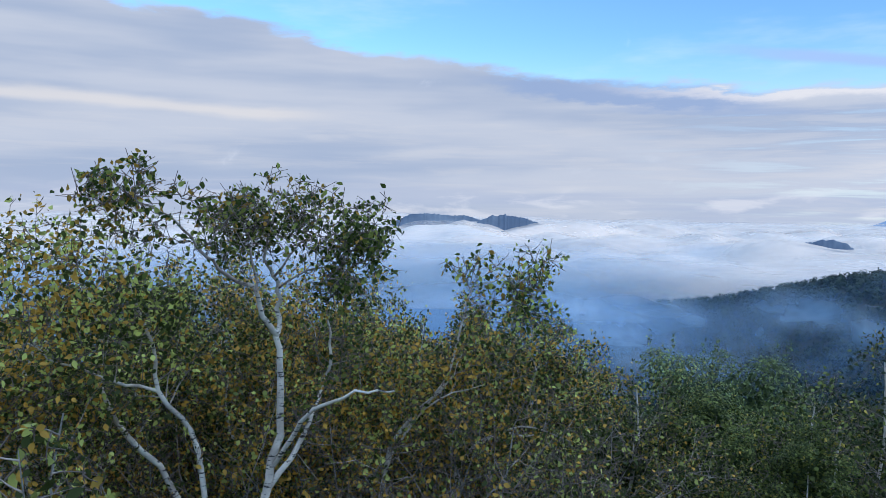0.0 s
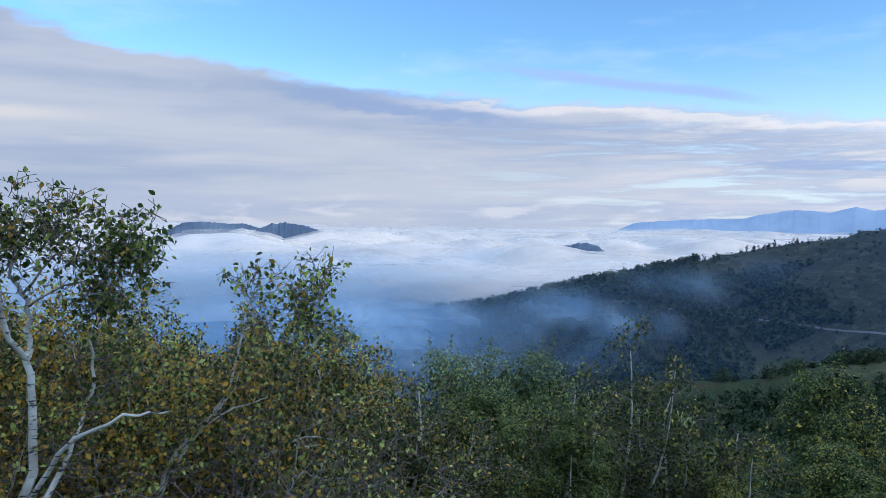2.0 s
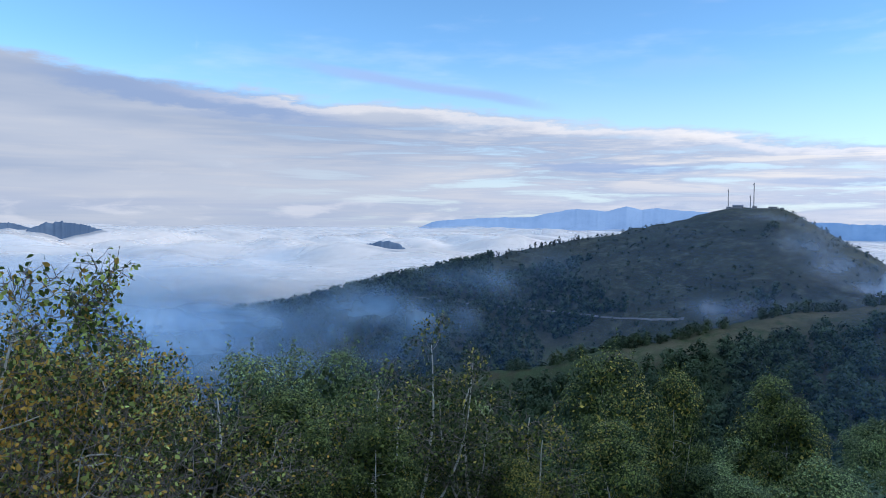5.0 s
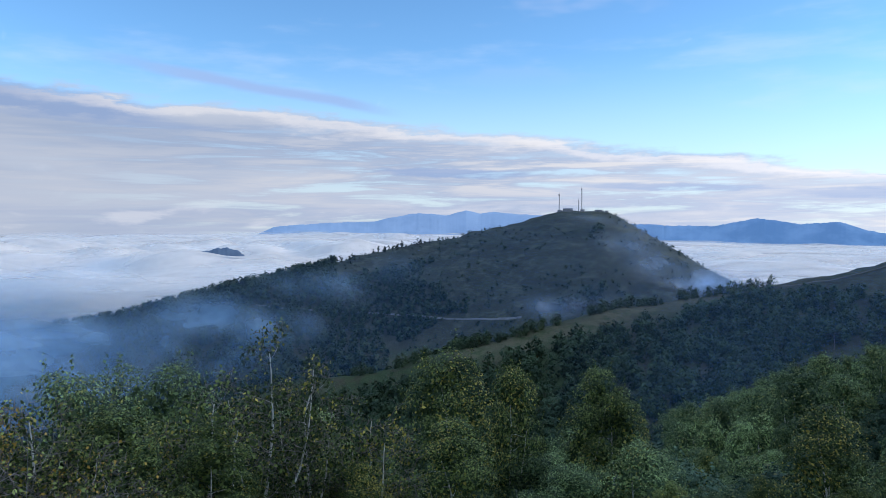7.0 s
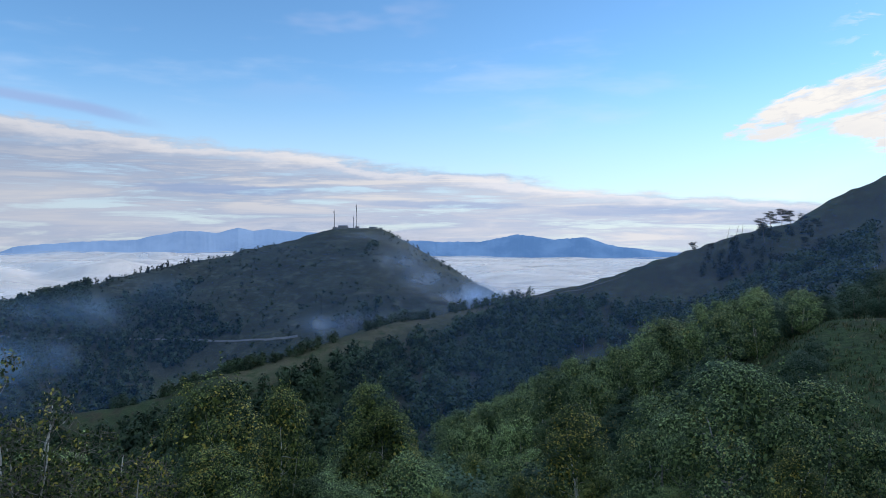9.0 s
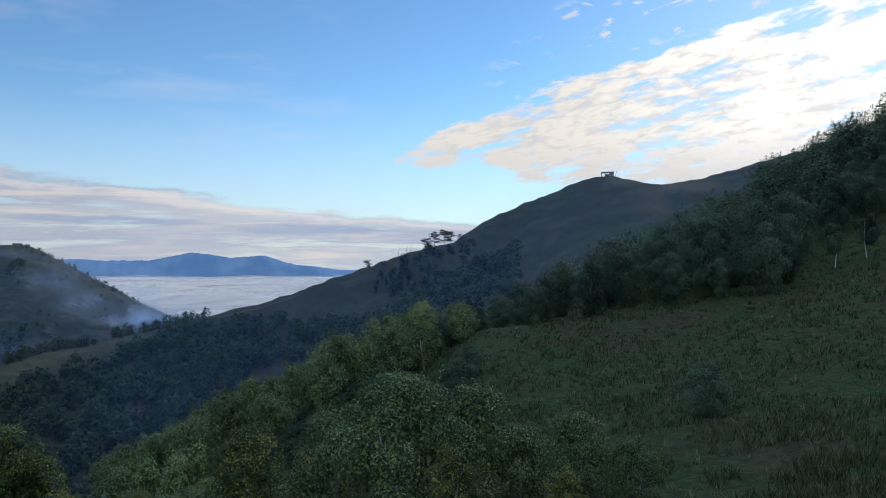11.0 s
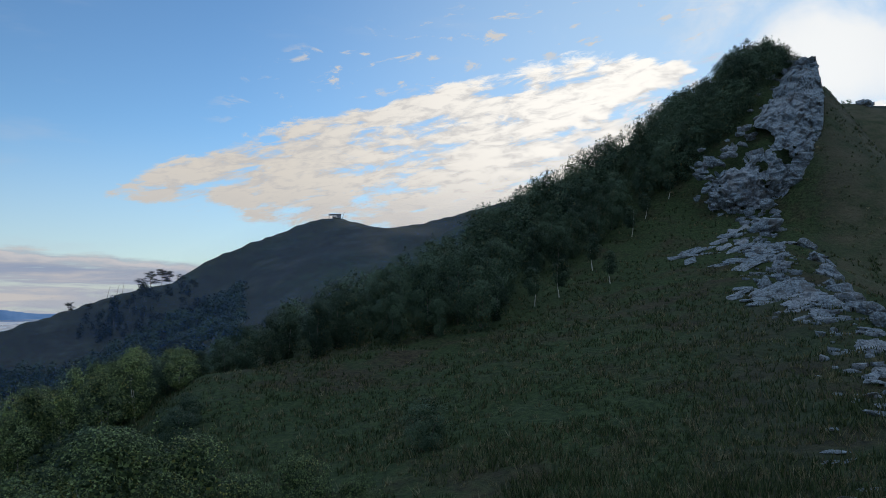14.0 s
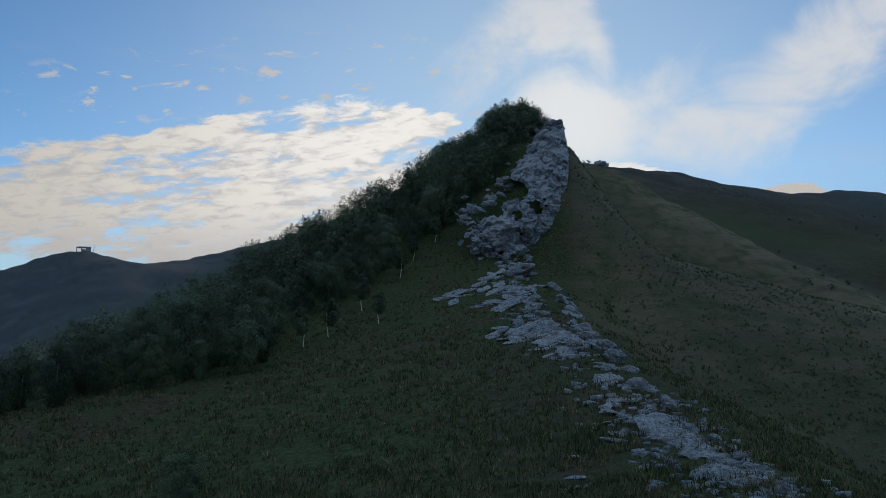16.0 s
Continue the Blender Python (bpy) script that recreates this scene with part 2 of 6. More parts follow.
# ---- numeric noise for the lie of the land ----
def _hash(ix, iy, seed):
    h = (ix.astype(np.int64) * 374761393 + iy.astype(np.int64) * 668265263 + seed * 974634777) & 0x7FFFFFFF
    h = ((h ^ (h >> 13)) * 1274126177) & 0x7FFFFFFF
    return ((h ^ (h >> 16)) & 0xFFFFF) / 1048575.0


def value_noise(x, y, seed=0):
    ix, iy = np.floor(x), np.floor(y)
    fx, fy = x - ix, y - iy
    fx, fy = fx * fx * fx * (fx * (fx * 6 - 15) + 10), fy * fy * fy * (fy * (fy * 6 - 15) + 10)
    a, b = _hash(ix, iy, seed), _hash(ix + 1, iy, seed)
    c, d = _hash(ix, iy + 1, seed), _hash(ix + 1, iy + 1, seed)
    return (a + (b - a) * fx) * (1 - fy) + (c + (d - c) * fx) * fy - 0.5


def fbm(x, y, seed=0, octaves=4, gain=0.5):
    total, amp = 0.0, 1.0
    for o in range(octaves):
        total = total + amp * value_noise(x * 2.03 ** o + 17.3 * o, y * 2.03 ** o - 9.1 * o, seed + o)
        amp *= gain
    return total


# ---- the lie of the land: crests of hills (bearing, rise, distance), with the fall on either side ----
class Crest:
    def __init__(self, line, left, right, width):
        self.pts = [at(*p) for p in line]
        self.left, self.right, self.width = left, right, width
        n, self.dense = len(self.pts), []
        for i in range(n - 1):
            a, b, c, d = (self.pts[min(max(j, 0), n - 1)] for j in (i - 1, i, i + 1, i + 2))
            steps = max(2, min(8, round((c - b).length / max(8, width))))
            for u in (s / steps for s in range(steps + (i == n - 2))):
                p = 0.5 * (2 * b + (c - a) * u + (2 * a - 5 * b + 4 * c - d) * u * u + (3 * b - a - 3 * c + d) * u ** 3)
                way = ((c - b) * (1 - u) + (d - a) * 0.5 * u).to_2d().normalized()
                self.dense.append((p.x, p.y, p.z, -way.y, way.x))

    def height(self, x, y):
        """Heights by the crest's nearest stretch, blended so that the flanks stay smooth."""
        shape = x.shape
        x, y = x.ravel(), y.ravel()
        pts = self.dense
        d2 = [(x - p[0]) ** 2 + (y - p[1]) ** 2 for p in pts]
        least = d2[0]
        for d in d2[1:]:
            least = np.minimum(least, d)
        soft = least + self.width ** 2
        tot, zc, side = np.zeros(x.shape), np.zeros(x.shape), np.zeros(x.shape)
        for p, d in zip(pts, d2):
            w = (soft / (d + self.width ** 2)) ** 5
            tot += w
            zc += w * p[2]
            side += w * ((x - p[0]) * p[3] + (y - p[1]) * p[4])
        side, dist = side / tot, np.sqrt(soft) - self.width
        blend = 0.5 + 0.5 * np.clip(side / np.sqrt(soft), -1, 1)
        return (zc / tot - (self.right + (self.left - self.right) * blend) * dist).reshape(shape)


TOWER_HILL = Crest([(3, -16, 700), (10, -11.8, 770), (14.5, -8.8, 810), (21, -6.75, 860), (28, -5.5, 910), (32, -4.7, 950), (38, -2.9, 1010), (45, -1.35, 1070),
                    (50, -0.3, 1090), (52.5, 0.35, 1100), (54.5, 0.45, 1100), (56.5, 0.3, 1105), (58.5, -0.7, 1120), (61.5, -2.3, 1150), (64, -4.1, 1190),
                    (67, -6.3, 1250), (72, -9, 1350)], 0.45, 0.25, 30)
MID_RIDGE = Crest([(20, -15.25, 310), (30, -13.25, 300), (35, -12.45, 295), (40, -11.75, 295), (45, -10.45, 300), (50, -9.15, 312), (56, -7.55, 332),
                   (61.5, -6.15, 358), (67.5, -5.05, 385), (73, -3.80, 410), (79, -1.85, 432), (84, -0.15, 450), (88, 0.95, 470),
                   (90, 2.45, 485), (94, 4.05, 505), (97, 5.15, 520), (99, 5.35, 522), (101.5, 4.95, 530), (104, 5.10, 545), (107.5, 5.75, 565),
                   (111, 6.75, 590), (118, 8.25, 640)], 0.65, 0.21, 10)
BUILDING_SPUR = Crest([(100.4, 4.6, 480), (101.2, 3.7, 430), (102, 2.2, 370), (102, 0.2, 310), (100, -3, 250)], 0.42, 0.42, 14)
FOREST_CREST = Crest([(75, -13, 75), (82, -10.5, 80), (89, -7.0, 88), (97, -4.0, 98), (103, -0.8, 106), (108, 2.5, 116), (112, 4.9, 126), (116, 7.2, 135),
                      (120, 9.7, 142), (123.5, 11.8, 147), (127, 14.0, 150), (130, 15.4, 151), (132.5, 15.4, 152), (134.0, 13.0, 153)], 0.5, 0.55, 5)
ROCK_SPUR = Crest([(132, 13.0, 152), (131.5, 9.5, 142), (130.5, 6.2, 122), (131.5, 4.2, 104), (132.0, 2.2, 88), (133.0, 0.2, 72), (135.0, -1.4, 61), (137, -3.0, 51),
                   (139.8, -5.5, 41), (143, -7.9, 33), (147, -10.4, 27), (155, -14, 22)], 0.50, 0.17, 3)
FAR_SPUR = Crest([(128, 12.45, 300), (134, 12.55, 280), (136, 12.45, 262), (138, 12.05, 255), (141, 10.25, 245), (144, 8.25, 232), (149, 5.05, 212), (153, 2.55, 192),
                  (157, 0.15, 175), (165, -4.25, 150)], 0.4, 0.42, 6)
DARK_RIDGE = Crest([(132, 12.10, 420), (139, 11.70, 440), (144, 10.80, 455), (149, 9.40, 480), (153, 9.30, 500), (157, 8.70, 520), (170, 7.80, 560),
                    (195, 6.30, 600), (230, 4.30, 700)], 0.4, 0.42, 16)
MEADOW = Crest([(95, -6.0, 66), (103, -4.3, 72), (110, -2.6, 82), (116, -0.2, 96), (122, 5.0, 116), (126, 9.0, 132)], 0.22, 0.2, 8)


def smax(a, b, k):
    h = np.clip(0.5 + 0.5 * (a - b) / k, 0, 1)
    return b + (a - b) * h + k * h * (1 - h)


def land(x, y):
    """The ground's height at arrays x, y."""
    x, y = np.asarray(x, float), np.asarray(y, float)
    r = np.hypot(x, y)
    a = np.arctan2(x, y)
    fall = 0.30 + 0.17 * np.cos(a - 0.25)
    h = -1.62 - fall * (np.sqrt(r * r + 6.0) - 2.45)
    # the peak breaks off in a cliff on its far side
    cliff = np.clip(r * np.sin(a - radians(135.0)), 0, None) * np.clip((r - 95) / 40, 0, 1) * 1.1
    # and the meadow ends in a steep wooded bank
    turn = radians(89) - a
    bank = r * np.sin(np.clip(turn, 0, math.pi / 2)) * np.clip((4.2 - turn) / 1.5, 0, 1) * 0.45
    # behind the wood's crest the land falls away again
    deg = np.degrees(a)
    behind = np.clip(r - np.interp(deg, [75, 89, 97, 103, 108, 112, 120], [80, 92, 104, 112, 122, 134, 150]), 0, None) * np.clip((122 - deg) / 8, 0, 1) * 0.45
    h = smax(h, ROCK_SPUR.height(x, y) - cliff - bank - behind, 1.2)
    h = smax(h, MEADOW.height(x, y) - bank - behind, 2.0)
    h = smax(h, FOREST_CREST.height(x, y) - cliff, 2.5)
    h = smax(h, FAR_SPUR.height(x, y), 4.0)
    h = smax(h, MID_RIDGE.height(x, y), 6.0)
    h = smax(h, BUILDING_SPUR.height(x, y), 8.0)
    h = smax(h, DARK_RIDGE.height(x, y), 8.0)
    h = smax(h, TOWER_HILL.height(x, y), 10.0)
    h = smax(h, np.full(x.shape, -235.0), 20.0)
    far = np.clip(r / 900, 0, 1)
    h = h + fbm(x / 40, y / 40, 3, 4) * 3.2 * np.clip((r - 30) / 300, 0, 1) + fbm(x / 160, y / 160, 9, 3) * 14 * far * far
    h = h + fbm(x / 3.1, y / 3.1, 5, 3) * 0.30 * np.clip((r - 3) / 12, 0, 1)
    return h


def mesh_from(name, verts, faces, mats=(), smooth=False, attrs=None):
    """A mesh from an (n, 3) array and an (m, corners) array."""
    verts, faces = np.asarray(verts, np.float32), np.asarray(faces, np.int32)
    me = bpy.data.meshes.new(name)
    m, c = faces.shape
    me.vertices.add(len(verts))
    me.vertices.foreach_set("co", verts.ravel())
    me.loops.add(m * c)
    me.loops.foreach_set("vertex_index", faces.ravel())
    me.polygons.add(m)
    me.polygons.foreach_set("loop_start", np.arange(0, m * c, c, dtype=np.int32))
    for key, val in (attrs or {}).items():
        a = me.attributes.new(key, "FLOAT", "POINT")
        a.data.foreach_set("value", np.asarray(val, np.float32))
    me.update(calc_edges=True)
    if smooth:
        me.polygons.foreach_set("use_smooth", np.ones(m, bool))
    for mat in mats:
        me.materials.append(mat)
    return me


def drop_clear(faces, cover):
    """Leaves out the stretches of a veil where nothing of it shows."""
    return faces[cover.ravel()[faces].max(1) > 0.012]


def grid_faces(nr, na, closed=False):
    i, j = np.meshgrid(np.arange(nr - 1), np.arange(na if closed else na - 1), indexing="ij")
    k = (j + 1) % na
    return np.stack([i * na + j, (i + 1) * na + j, (i + 1) * na + k, i * na + k], -1).reshape(-1, 4)


# ---- materials ----
def material(name):
    m = bpy.data.materials.new(name)
    m.use_nodes = True
    return m, Nodes(m.node_tree)


def finish(k, shader):
    out = k.node("ShaderNodeOutputMaterial")
    k.tree.links.new(shader, out.inputs[0])


def plain(name, colour, rough=0.8, metal=0.0, scale=20.0, vary=0.25, bump=0.2):
    m, k = material(name)
    pos = k.node("ShaderNodeTexCoord").outputs["Object"]
    n1, n2 = k.noise(pos, scale, 5.0), k.noise(pos, scale * 0.15, 3.0)
    f = k.add(k.mul(n1, 0.6), k.mul(n2, 0.4))
    dark, light = tuple(c * (1 - vary) for c in colour), tuple(min(1, c * (1 + vary)) for c in colour)
    col = k.mix(k.step(f, 0.3, 0.7), dark, light)
    b = k.node("ShaderNodeBsdfPrincipled", Roughness=rough, Metallic=metal)
    k.feed(b.inputs["Base Color"], col)
    bp = k.node("ShaderNodeBump", Strength=bump, Distance=0.02, Height=n1)
    k.feed(b.inputs["Normal"], bp.outputs[0])
    finish(k, b.outputs[0])
    return m


def ground_material():
    m, k = material("grass_ground")
    pos = k.node("ShaderNodeNewGeometry").outputs["Position"]
    fine, mid, wide = k.noise(pos, 2.6, 6.0, 0.65), k.noise(pos, 0.22, 5.0, 0.6), k.noise(pos, 0.021, 5.0, 0.55)
    green = k.mix(k.step(fine, 0.32, 0.68), (0.021, 0.036, 0.013), (0.063, 0.090, 0.032))
    straw = k.mix(k.step(fine, 0.32, 0.68), (0.030, 0.025, 0.015), (0.086, 0.069, 0.038))
    dry = k.node("ShaderNodeAttribute", attribute_name="dry").outputs["Fac"]
    f = k.add(k.add(k.mul(mid, 0.55), k.mul(wide, 0.45)), k.mul(dry, 0.22))
    col = k.mix(k.step(f, 0.50, 0.66), green, straw)
    far_straw = k.mix(k.step(k.noise(pos, 0.35, 6.0, 0.7), 0.3, 0.7), (0.013, 0.019, 0.012), (0.062, 0.080, 0.048))
    col = k.mix(k.mul(dry, 0.75), col, far_straw)
    pale = k.node("ShaderNodeAttribute", attribute_name="pale").outputs["Fac"]
    col = k.mix(k.mul(pale, k.step(mid, 0.25, 0.65)), col, (0.175, 0.155, 0.095))
    folds = k.step(k.noise(pos, 0.03, 6.0, 0.62, 0.4), 0.38, 0.62)
    col = k.mix(k.mul(k.mul(folds, dry), 0.6), col, (0.020, 0.025, 0.018))
    worn = k.step(k.noise(pos, 0.055, 6.0, 0.68, 0.5), 0.48, 0.66)
    col = k.mix(k.mul(k.mul(worn, dry), 0.6), col, (0.125, 0.118, 0.078))
    spots = k.step(k.noise(pos, 0.11, 4.0, 0.65), 0.56, 0.66)
    col = k.mix(k.mul(k.mul(spots, dry), 0.8), col, (0.022, 0.028, 0.018))
    tier = k.node("ShaderNodeMapping")
    k.feed(tier.inputs["Vector"], pos)
    tier.inputs["Scale"].default_value = (0.05, 0.05, 0.9)
    tread = k.noise(tier.outputs[0], 1.0, 4.0, 0.6, 0.3)
    col = k.mix(k.mul(k.step(tread, 0.5, 0.68), k.add(0.08, k.mul(dry, 0.45))), col, far_straw)
    tussock = k.mul(k.step(k.noise(pos, 1.25, 5.0, 0.7), 0.55, 0.70), k.step(mid, 0.3, 0.6, 0.25, 0.6))
    col = k.mix(tussock, col, (0.115, 0.108, 0.052))
    soil = k.mul(k.step(k.noise(pos, 0.7, 4.0, 0.6), 0.62, 0.74), 0.6)
    col = k.mix(soil, col, (0.035, 0.028, 0.021))
    b = k.node("ShaderNodeBsdfPrincipled", Roughness=0.95)
    b.inputs["Specular IOR Level"].default_value = 0.15
    k.feed(b.inputs["Base Color"], col)
    bp = k.node("ShaderNodeBump", Strength=0.9, Distance=0.25, Height=k.add(k.add(fine, mid), tread))
    k.feed(b.inputs["Normal"], bp.outputs[0])
    finish(k, b.outputs[0])
    return m


def leaf_material(name, dark, light, autumn, share, gloss=0.22, even=0.0, thin=0.34):
    """Leaves, each of its own shade; a share of them turned."""
    m, k = material(name)
    rnd = k.node("ShaderNodeNewGeometry").outputs["Random Per Island"]
    shade = k.step(k.math("FRACT", k.mul(rnd, 7.31)), 0.38, 0.92)
    pos = k.node("ShaderNodeNewGeometry").outputs["Position"]
    patch = k.noise(pos, 0.45, 3.0)
    if even:
        stand = k.step(k.noise(pos, 0.14, 3.0, 0.6), 0.36, 0.64)
        shade = k.add(k.mul(shade, 1.0 - even), k.mul(stand, even * 0.55))
    col = k.mix(shade, dark, light)
    whole = k.node("ShaderNodeObjectInfo").outputs["Random"]
    col = k.mix(k.mul(k.math("POWER", whole, 1.4), 0.75), col, tuple(c * 0.8 for c in dark))
    turned = k.step(k.add(k.mul(k.math("FRACT", k.mul(rnd, 3.77)), 0.6), k.mul(patch, 0.8)), 1.0 - 0.6 * share, 1.03 - 0.6 * share)
    col = k.mix(turned, col, k.mix(k.math("FRACT", k.mul(rnd, 17.9)), autumn, tuple(c * 0.5 for c in autumn)))
    d = k.node("ShaderNodeBsdfPrincipled", Roughness=0.55)
    d.inputs["Specular IOR Level"].default_value = gloss
    k.feed(d.inputs["Base Color"], col)
    t = k.node("ShaderNodeBsdfTranslucent", Color=col)
    mx = k.node("ShaderNodeMixShader")
    mx.inputs[0].default_value = thin
    k.tree.links.new(d.outputs[0], mx.inputs[1])
    k.tree.links.new(t.outputs[0], mx.inputs[2])
    finish(k, mx.outputs[0])
    return m


def bark_material(name, low, high):
    m, k = material(name)
    pos = k.node("ShaderNodeTexCoord").outputs["Object"]
    sq = k.node("ShaderNodeMapping")
    k.feed(sq.inputs["Vector"], pos)
    sq.inputs["Scale"].default_value = (6, 6, 26)
    marks = k.noise(sq.outputs[0], 1.6, 4.0, 0.6)
    stain = k.noise(pos, 3.5, 4.0, 0.6)
    col = k.mix(k.step(stain, 0.35, 0.65), low, high)
    col = k.mix(k.step(marks, 0.57, 0.66), col, (0.05, 0.043, 0.038))
    b = k.node("ShaderNodeBsdfPrincipled", Roughness=0.75)
    k.feed(b.inputs["Base Color"], col)
    bp = k.node("ShaderNodeBump", Strength=0.5, Distance=0.01, Height=k.add(marks, stain))
    k.feed(b.inputs["Normal"], bp.outputs[0])
    finish(k, b.outputs[0])
    return m


def rock_material(name, tone):
    m, k = material(name)
    pos = k.node("ShaderNodeNewGeometry").outputs["Position"]
    fine, mid, wide = k.noise(pos, 5.0, 6.0, 0.65), k.noise(pos, 0.9, 5.0, 0.6, 0.5), k.noise(pos, 0.16, 4.0)
    col = k.mix(k.step(fine, 0.3, 0.7), (0.085, 0.100, 0.108), (0.33, 0.385, 0.41))
    col = k.mix(k.step(mid, 0.52, 0.66), col, (0.10, 0.098, 0.09))
    col = k.mix(k.mul(k.step(wide, 0.45, 0.65), 0.4), col, (0.42, 0.42, 0.42))
    lich = k.step(k.noise(pos, 2.1, 5.0, 0.65), 0.58, 0.68)
    col = k.mix(k.mul(lich, 0.7), col, (0.075, 0.078, 0.05))
    b = k.node("ShaderNodeBsdfPrincipled", Roughness=0.9)
    toned = k.node("ShaderNodeVectorMath", operation="SCALE")
    k.feed(toned.inputs[0], col)
    toned.inputs["Scale"].default_value = tone
    k.feed(b.inputs["Base Color"], toned.outputs[0])
    bp = k.node("ShaderNodeBump", Strength=1.0, Distance=0.25, Height=k.add(fine, mid))
    k.feed(b.inputs["Normal"], bp.outputs[0])
    finish(k, b.outputs[0])
    return m


def mist_material(name, colour, scale, lo, hi, most, stretch=(1, 1, 1), through_it=0.4):
    """Thin fog: a veil whose cover follows the mesh's own thinning and drifting noise."""
    m, k = material(name)
    pos = k.node("ShaderNodeNewGeometry").outputs["Position"]
    mp = k.node("ShaderNodeMapping")
    k.feed(mp.inputs["Vector"], pos)
    mp.inputs["Scale"].default_value = stretch
    n = k.noise(mp.outputs[0], scale, 5.0, 0.55, 0.6)
    thin = k.node("ShaderNodeAttribute", attribute_name="cover").outputs["Fac"]
    a = k.mul(k.mul(k.step(n, lo, hi), thin), most)
    d = k.node("ShaderNodeBsdfDiffuse", Color=(*colour, 1))
    tl = k.node("ShaderNodeBsdfTranslucent", Color=(*colour, 1))
    half = k.node("ShaderNodeMixShader")
    half.inputs[0].default_value = through_it
    k.tree.links.new(d.outputs[0], half.inputs[1])
    k.tree.links.new(tl.outputs[0], half.inputs[2])
    clear = k.node("ShaderNodeBsdfTransparent")
    mx = k.node("ShaderNodeMixShader")
    k.feed(mx.inputs[0], a)
    k.tree.links.new(clear.outputs[0], mx.inputs[1])
    k.tree.links.new(half.outputs[0], mx.inputs[2])
    finish(k, mx.outputs[0])
    return m


def haze_glow_material(name, low, high, glow):
    """Mountains seen through kilometres of air: the far backdrop, its haze painted in as blue colour and emission."""
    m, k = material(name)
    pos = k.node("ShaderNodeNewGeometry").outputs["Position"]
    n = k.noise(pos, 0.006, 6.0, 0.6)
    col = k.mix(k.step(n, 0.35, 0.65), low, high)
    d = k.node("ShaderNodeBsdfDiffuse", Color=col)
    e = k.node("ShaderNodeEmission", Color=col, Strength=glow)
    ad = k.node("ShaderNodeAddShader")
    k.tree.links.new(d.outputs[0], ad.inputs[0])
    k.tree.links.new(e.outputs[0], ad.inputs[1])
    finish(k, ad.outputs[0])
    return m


GROUND = ground_material()
BARK = bark_material("birch_bark", (0.56, 0.48, 0.40), (0.95, 0.87, 0.76))
GREY_BARK = bark_material("grey_birch_bark", (0.16, 0.145, 0.13), (0.50, 0.46, 0.42))
BROWN_BARK = bark_material("young_birch_bark", (0.28, 0.22, 0.18), (0.60, 0.50, 0.44))
ROCK = rock_material("limestone", 1.15)
CLIFF = rock_material("weathered_limestone", 1.3)
TWIG = plain("grey_brown_twig", (0.20, 0.155, 0.13), 0.8)
LEAF_TURNING = leaf_material("birch_leaf_turning", (0.070, 0.090, 0.024), (0.86, 0.90, 0.24), (0.95, 0.56, 0.10), 0.32)
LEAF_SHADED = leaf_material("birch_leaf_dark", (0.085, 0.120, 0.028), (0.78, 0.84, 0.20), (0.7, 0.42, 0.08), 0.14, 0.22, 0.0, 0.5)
LEAF_BIRCH = leaf_material("birch_leaf", (0.038, 0.056, 0.017), (0.47, 0.53, 0.13), (0.74, 0.58, 0.11), 0.15, 0.2, 0.3, 0.24)
LEAF_GREEN = leaf_material("broad_leaf", (0.032, 0.057, 0.021), (0.60, 0.74, 0.26), (0.50, 0.46, 0.13), 0.04, 0.25, 0.25, 0.24)
LEAF_FOREST = leaf_material("forest_leaf", (0.024, 0.046, 0.028), (0.235, 0.335, 0.185), (0.24, 0.22, 0.09), 0.04, 0.12, 0.6, 0.15)
LEAF_FAR = leaf_material("far_wood_leaf", (0.020, 0.036, 0.020), (0.125, 0.175, 0.080), (0.09, 0.09, 0.04), 0.03, 0.10, 0.85, 0.12)
NEEDLE = leaf_material("pine_needle", (0.018, 0.027, 0.016), (0.045, 0.06, 0.033), (0.06, 0.06, 0.025), 0.05)
STRAW = leaf_material("straw", (0.14, 0.13, 0.06), (0.32, 0.28, 0.15), (0.4, 0.34, 0.2), 0.3)
GRASS = leaf_material("dry_grass", (0.042, 0.062, 0.022), (0.165, 0.195, 0.075), (0.26, 0.215, 0.115), 0.28)
GRAVEL = plain("pale_track", (0.145, 0.138, 0.125), 0.95, 0, 0.8, 0.3)
TRODDEN = plain("trodden_grass", (0.095, 0.085, 0.06), 0.95, 0, 0.8, 0.3)
STEEL = plain("galvanised_steel", (0.30, 0.31, 0.33), 0.5, 0.6, 3.0, 0.2)
CONCRETE = plain("weathered_concrete", (0.36, 0.34, 0.32), 0.9, 0, 2.0, 0.2)
ROOF = plain("sheet_roof", (0.20, 0.20, 0.22), 0.6, 0.2, 2.0, 0.2)
DARK = plain("dark_opening", (0.03, 0.03, 0.035), 0.7)

# ---- ground, one sheet to the horizon ----
BEARINGS = np.radians(np.concatenate([np.arange(-36, 166, 0.24), np.arange(166, 324, 1.2)]))
RINGS = np.concatenate([[0.0], np.geomspace(0.7, 4990, 330)])


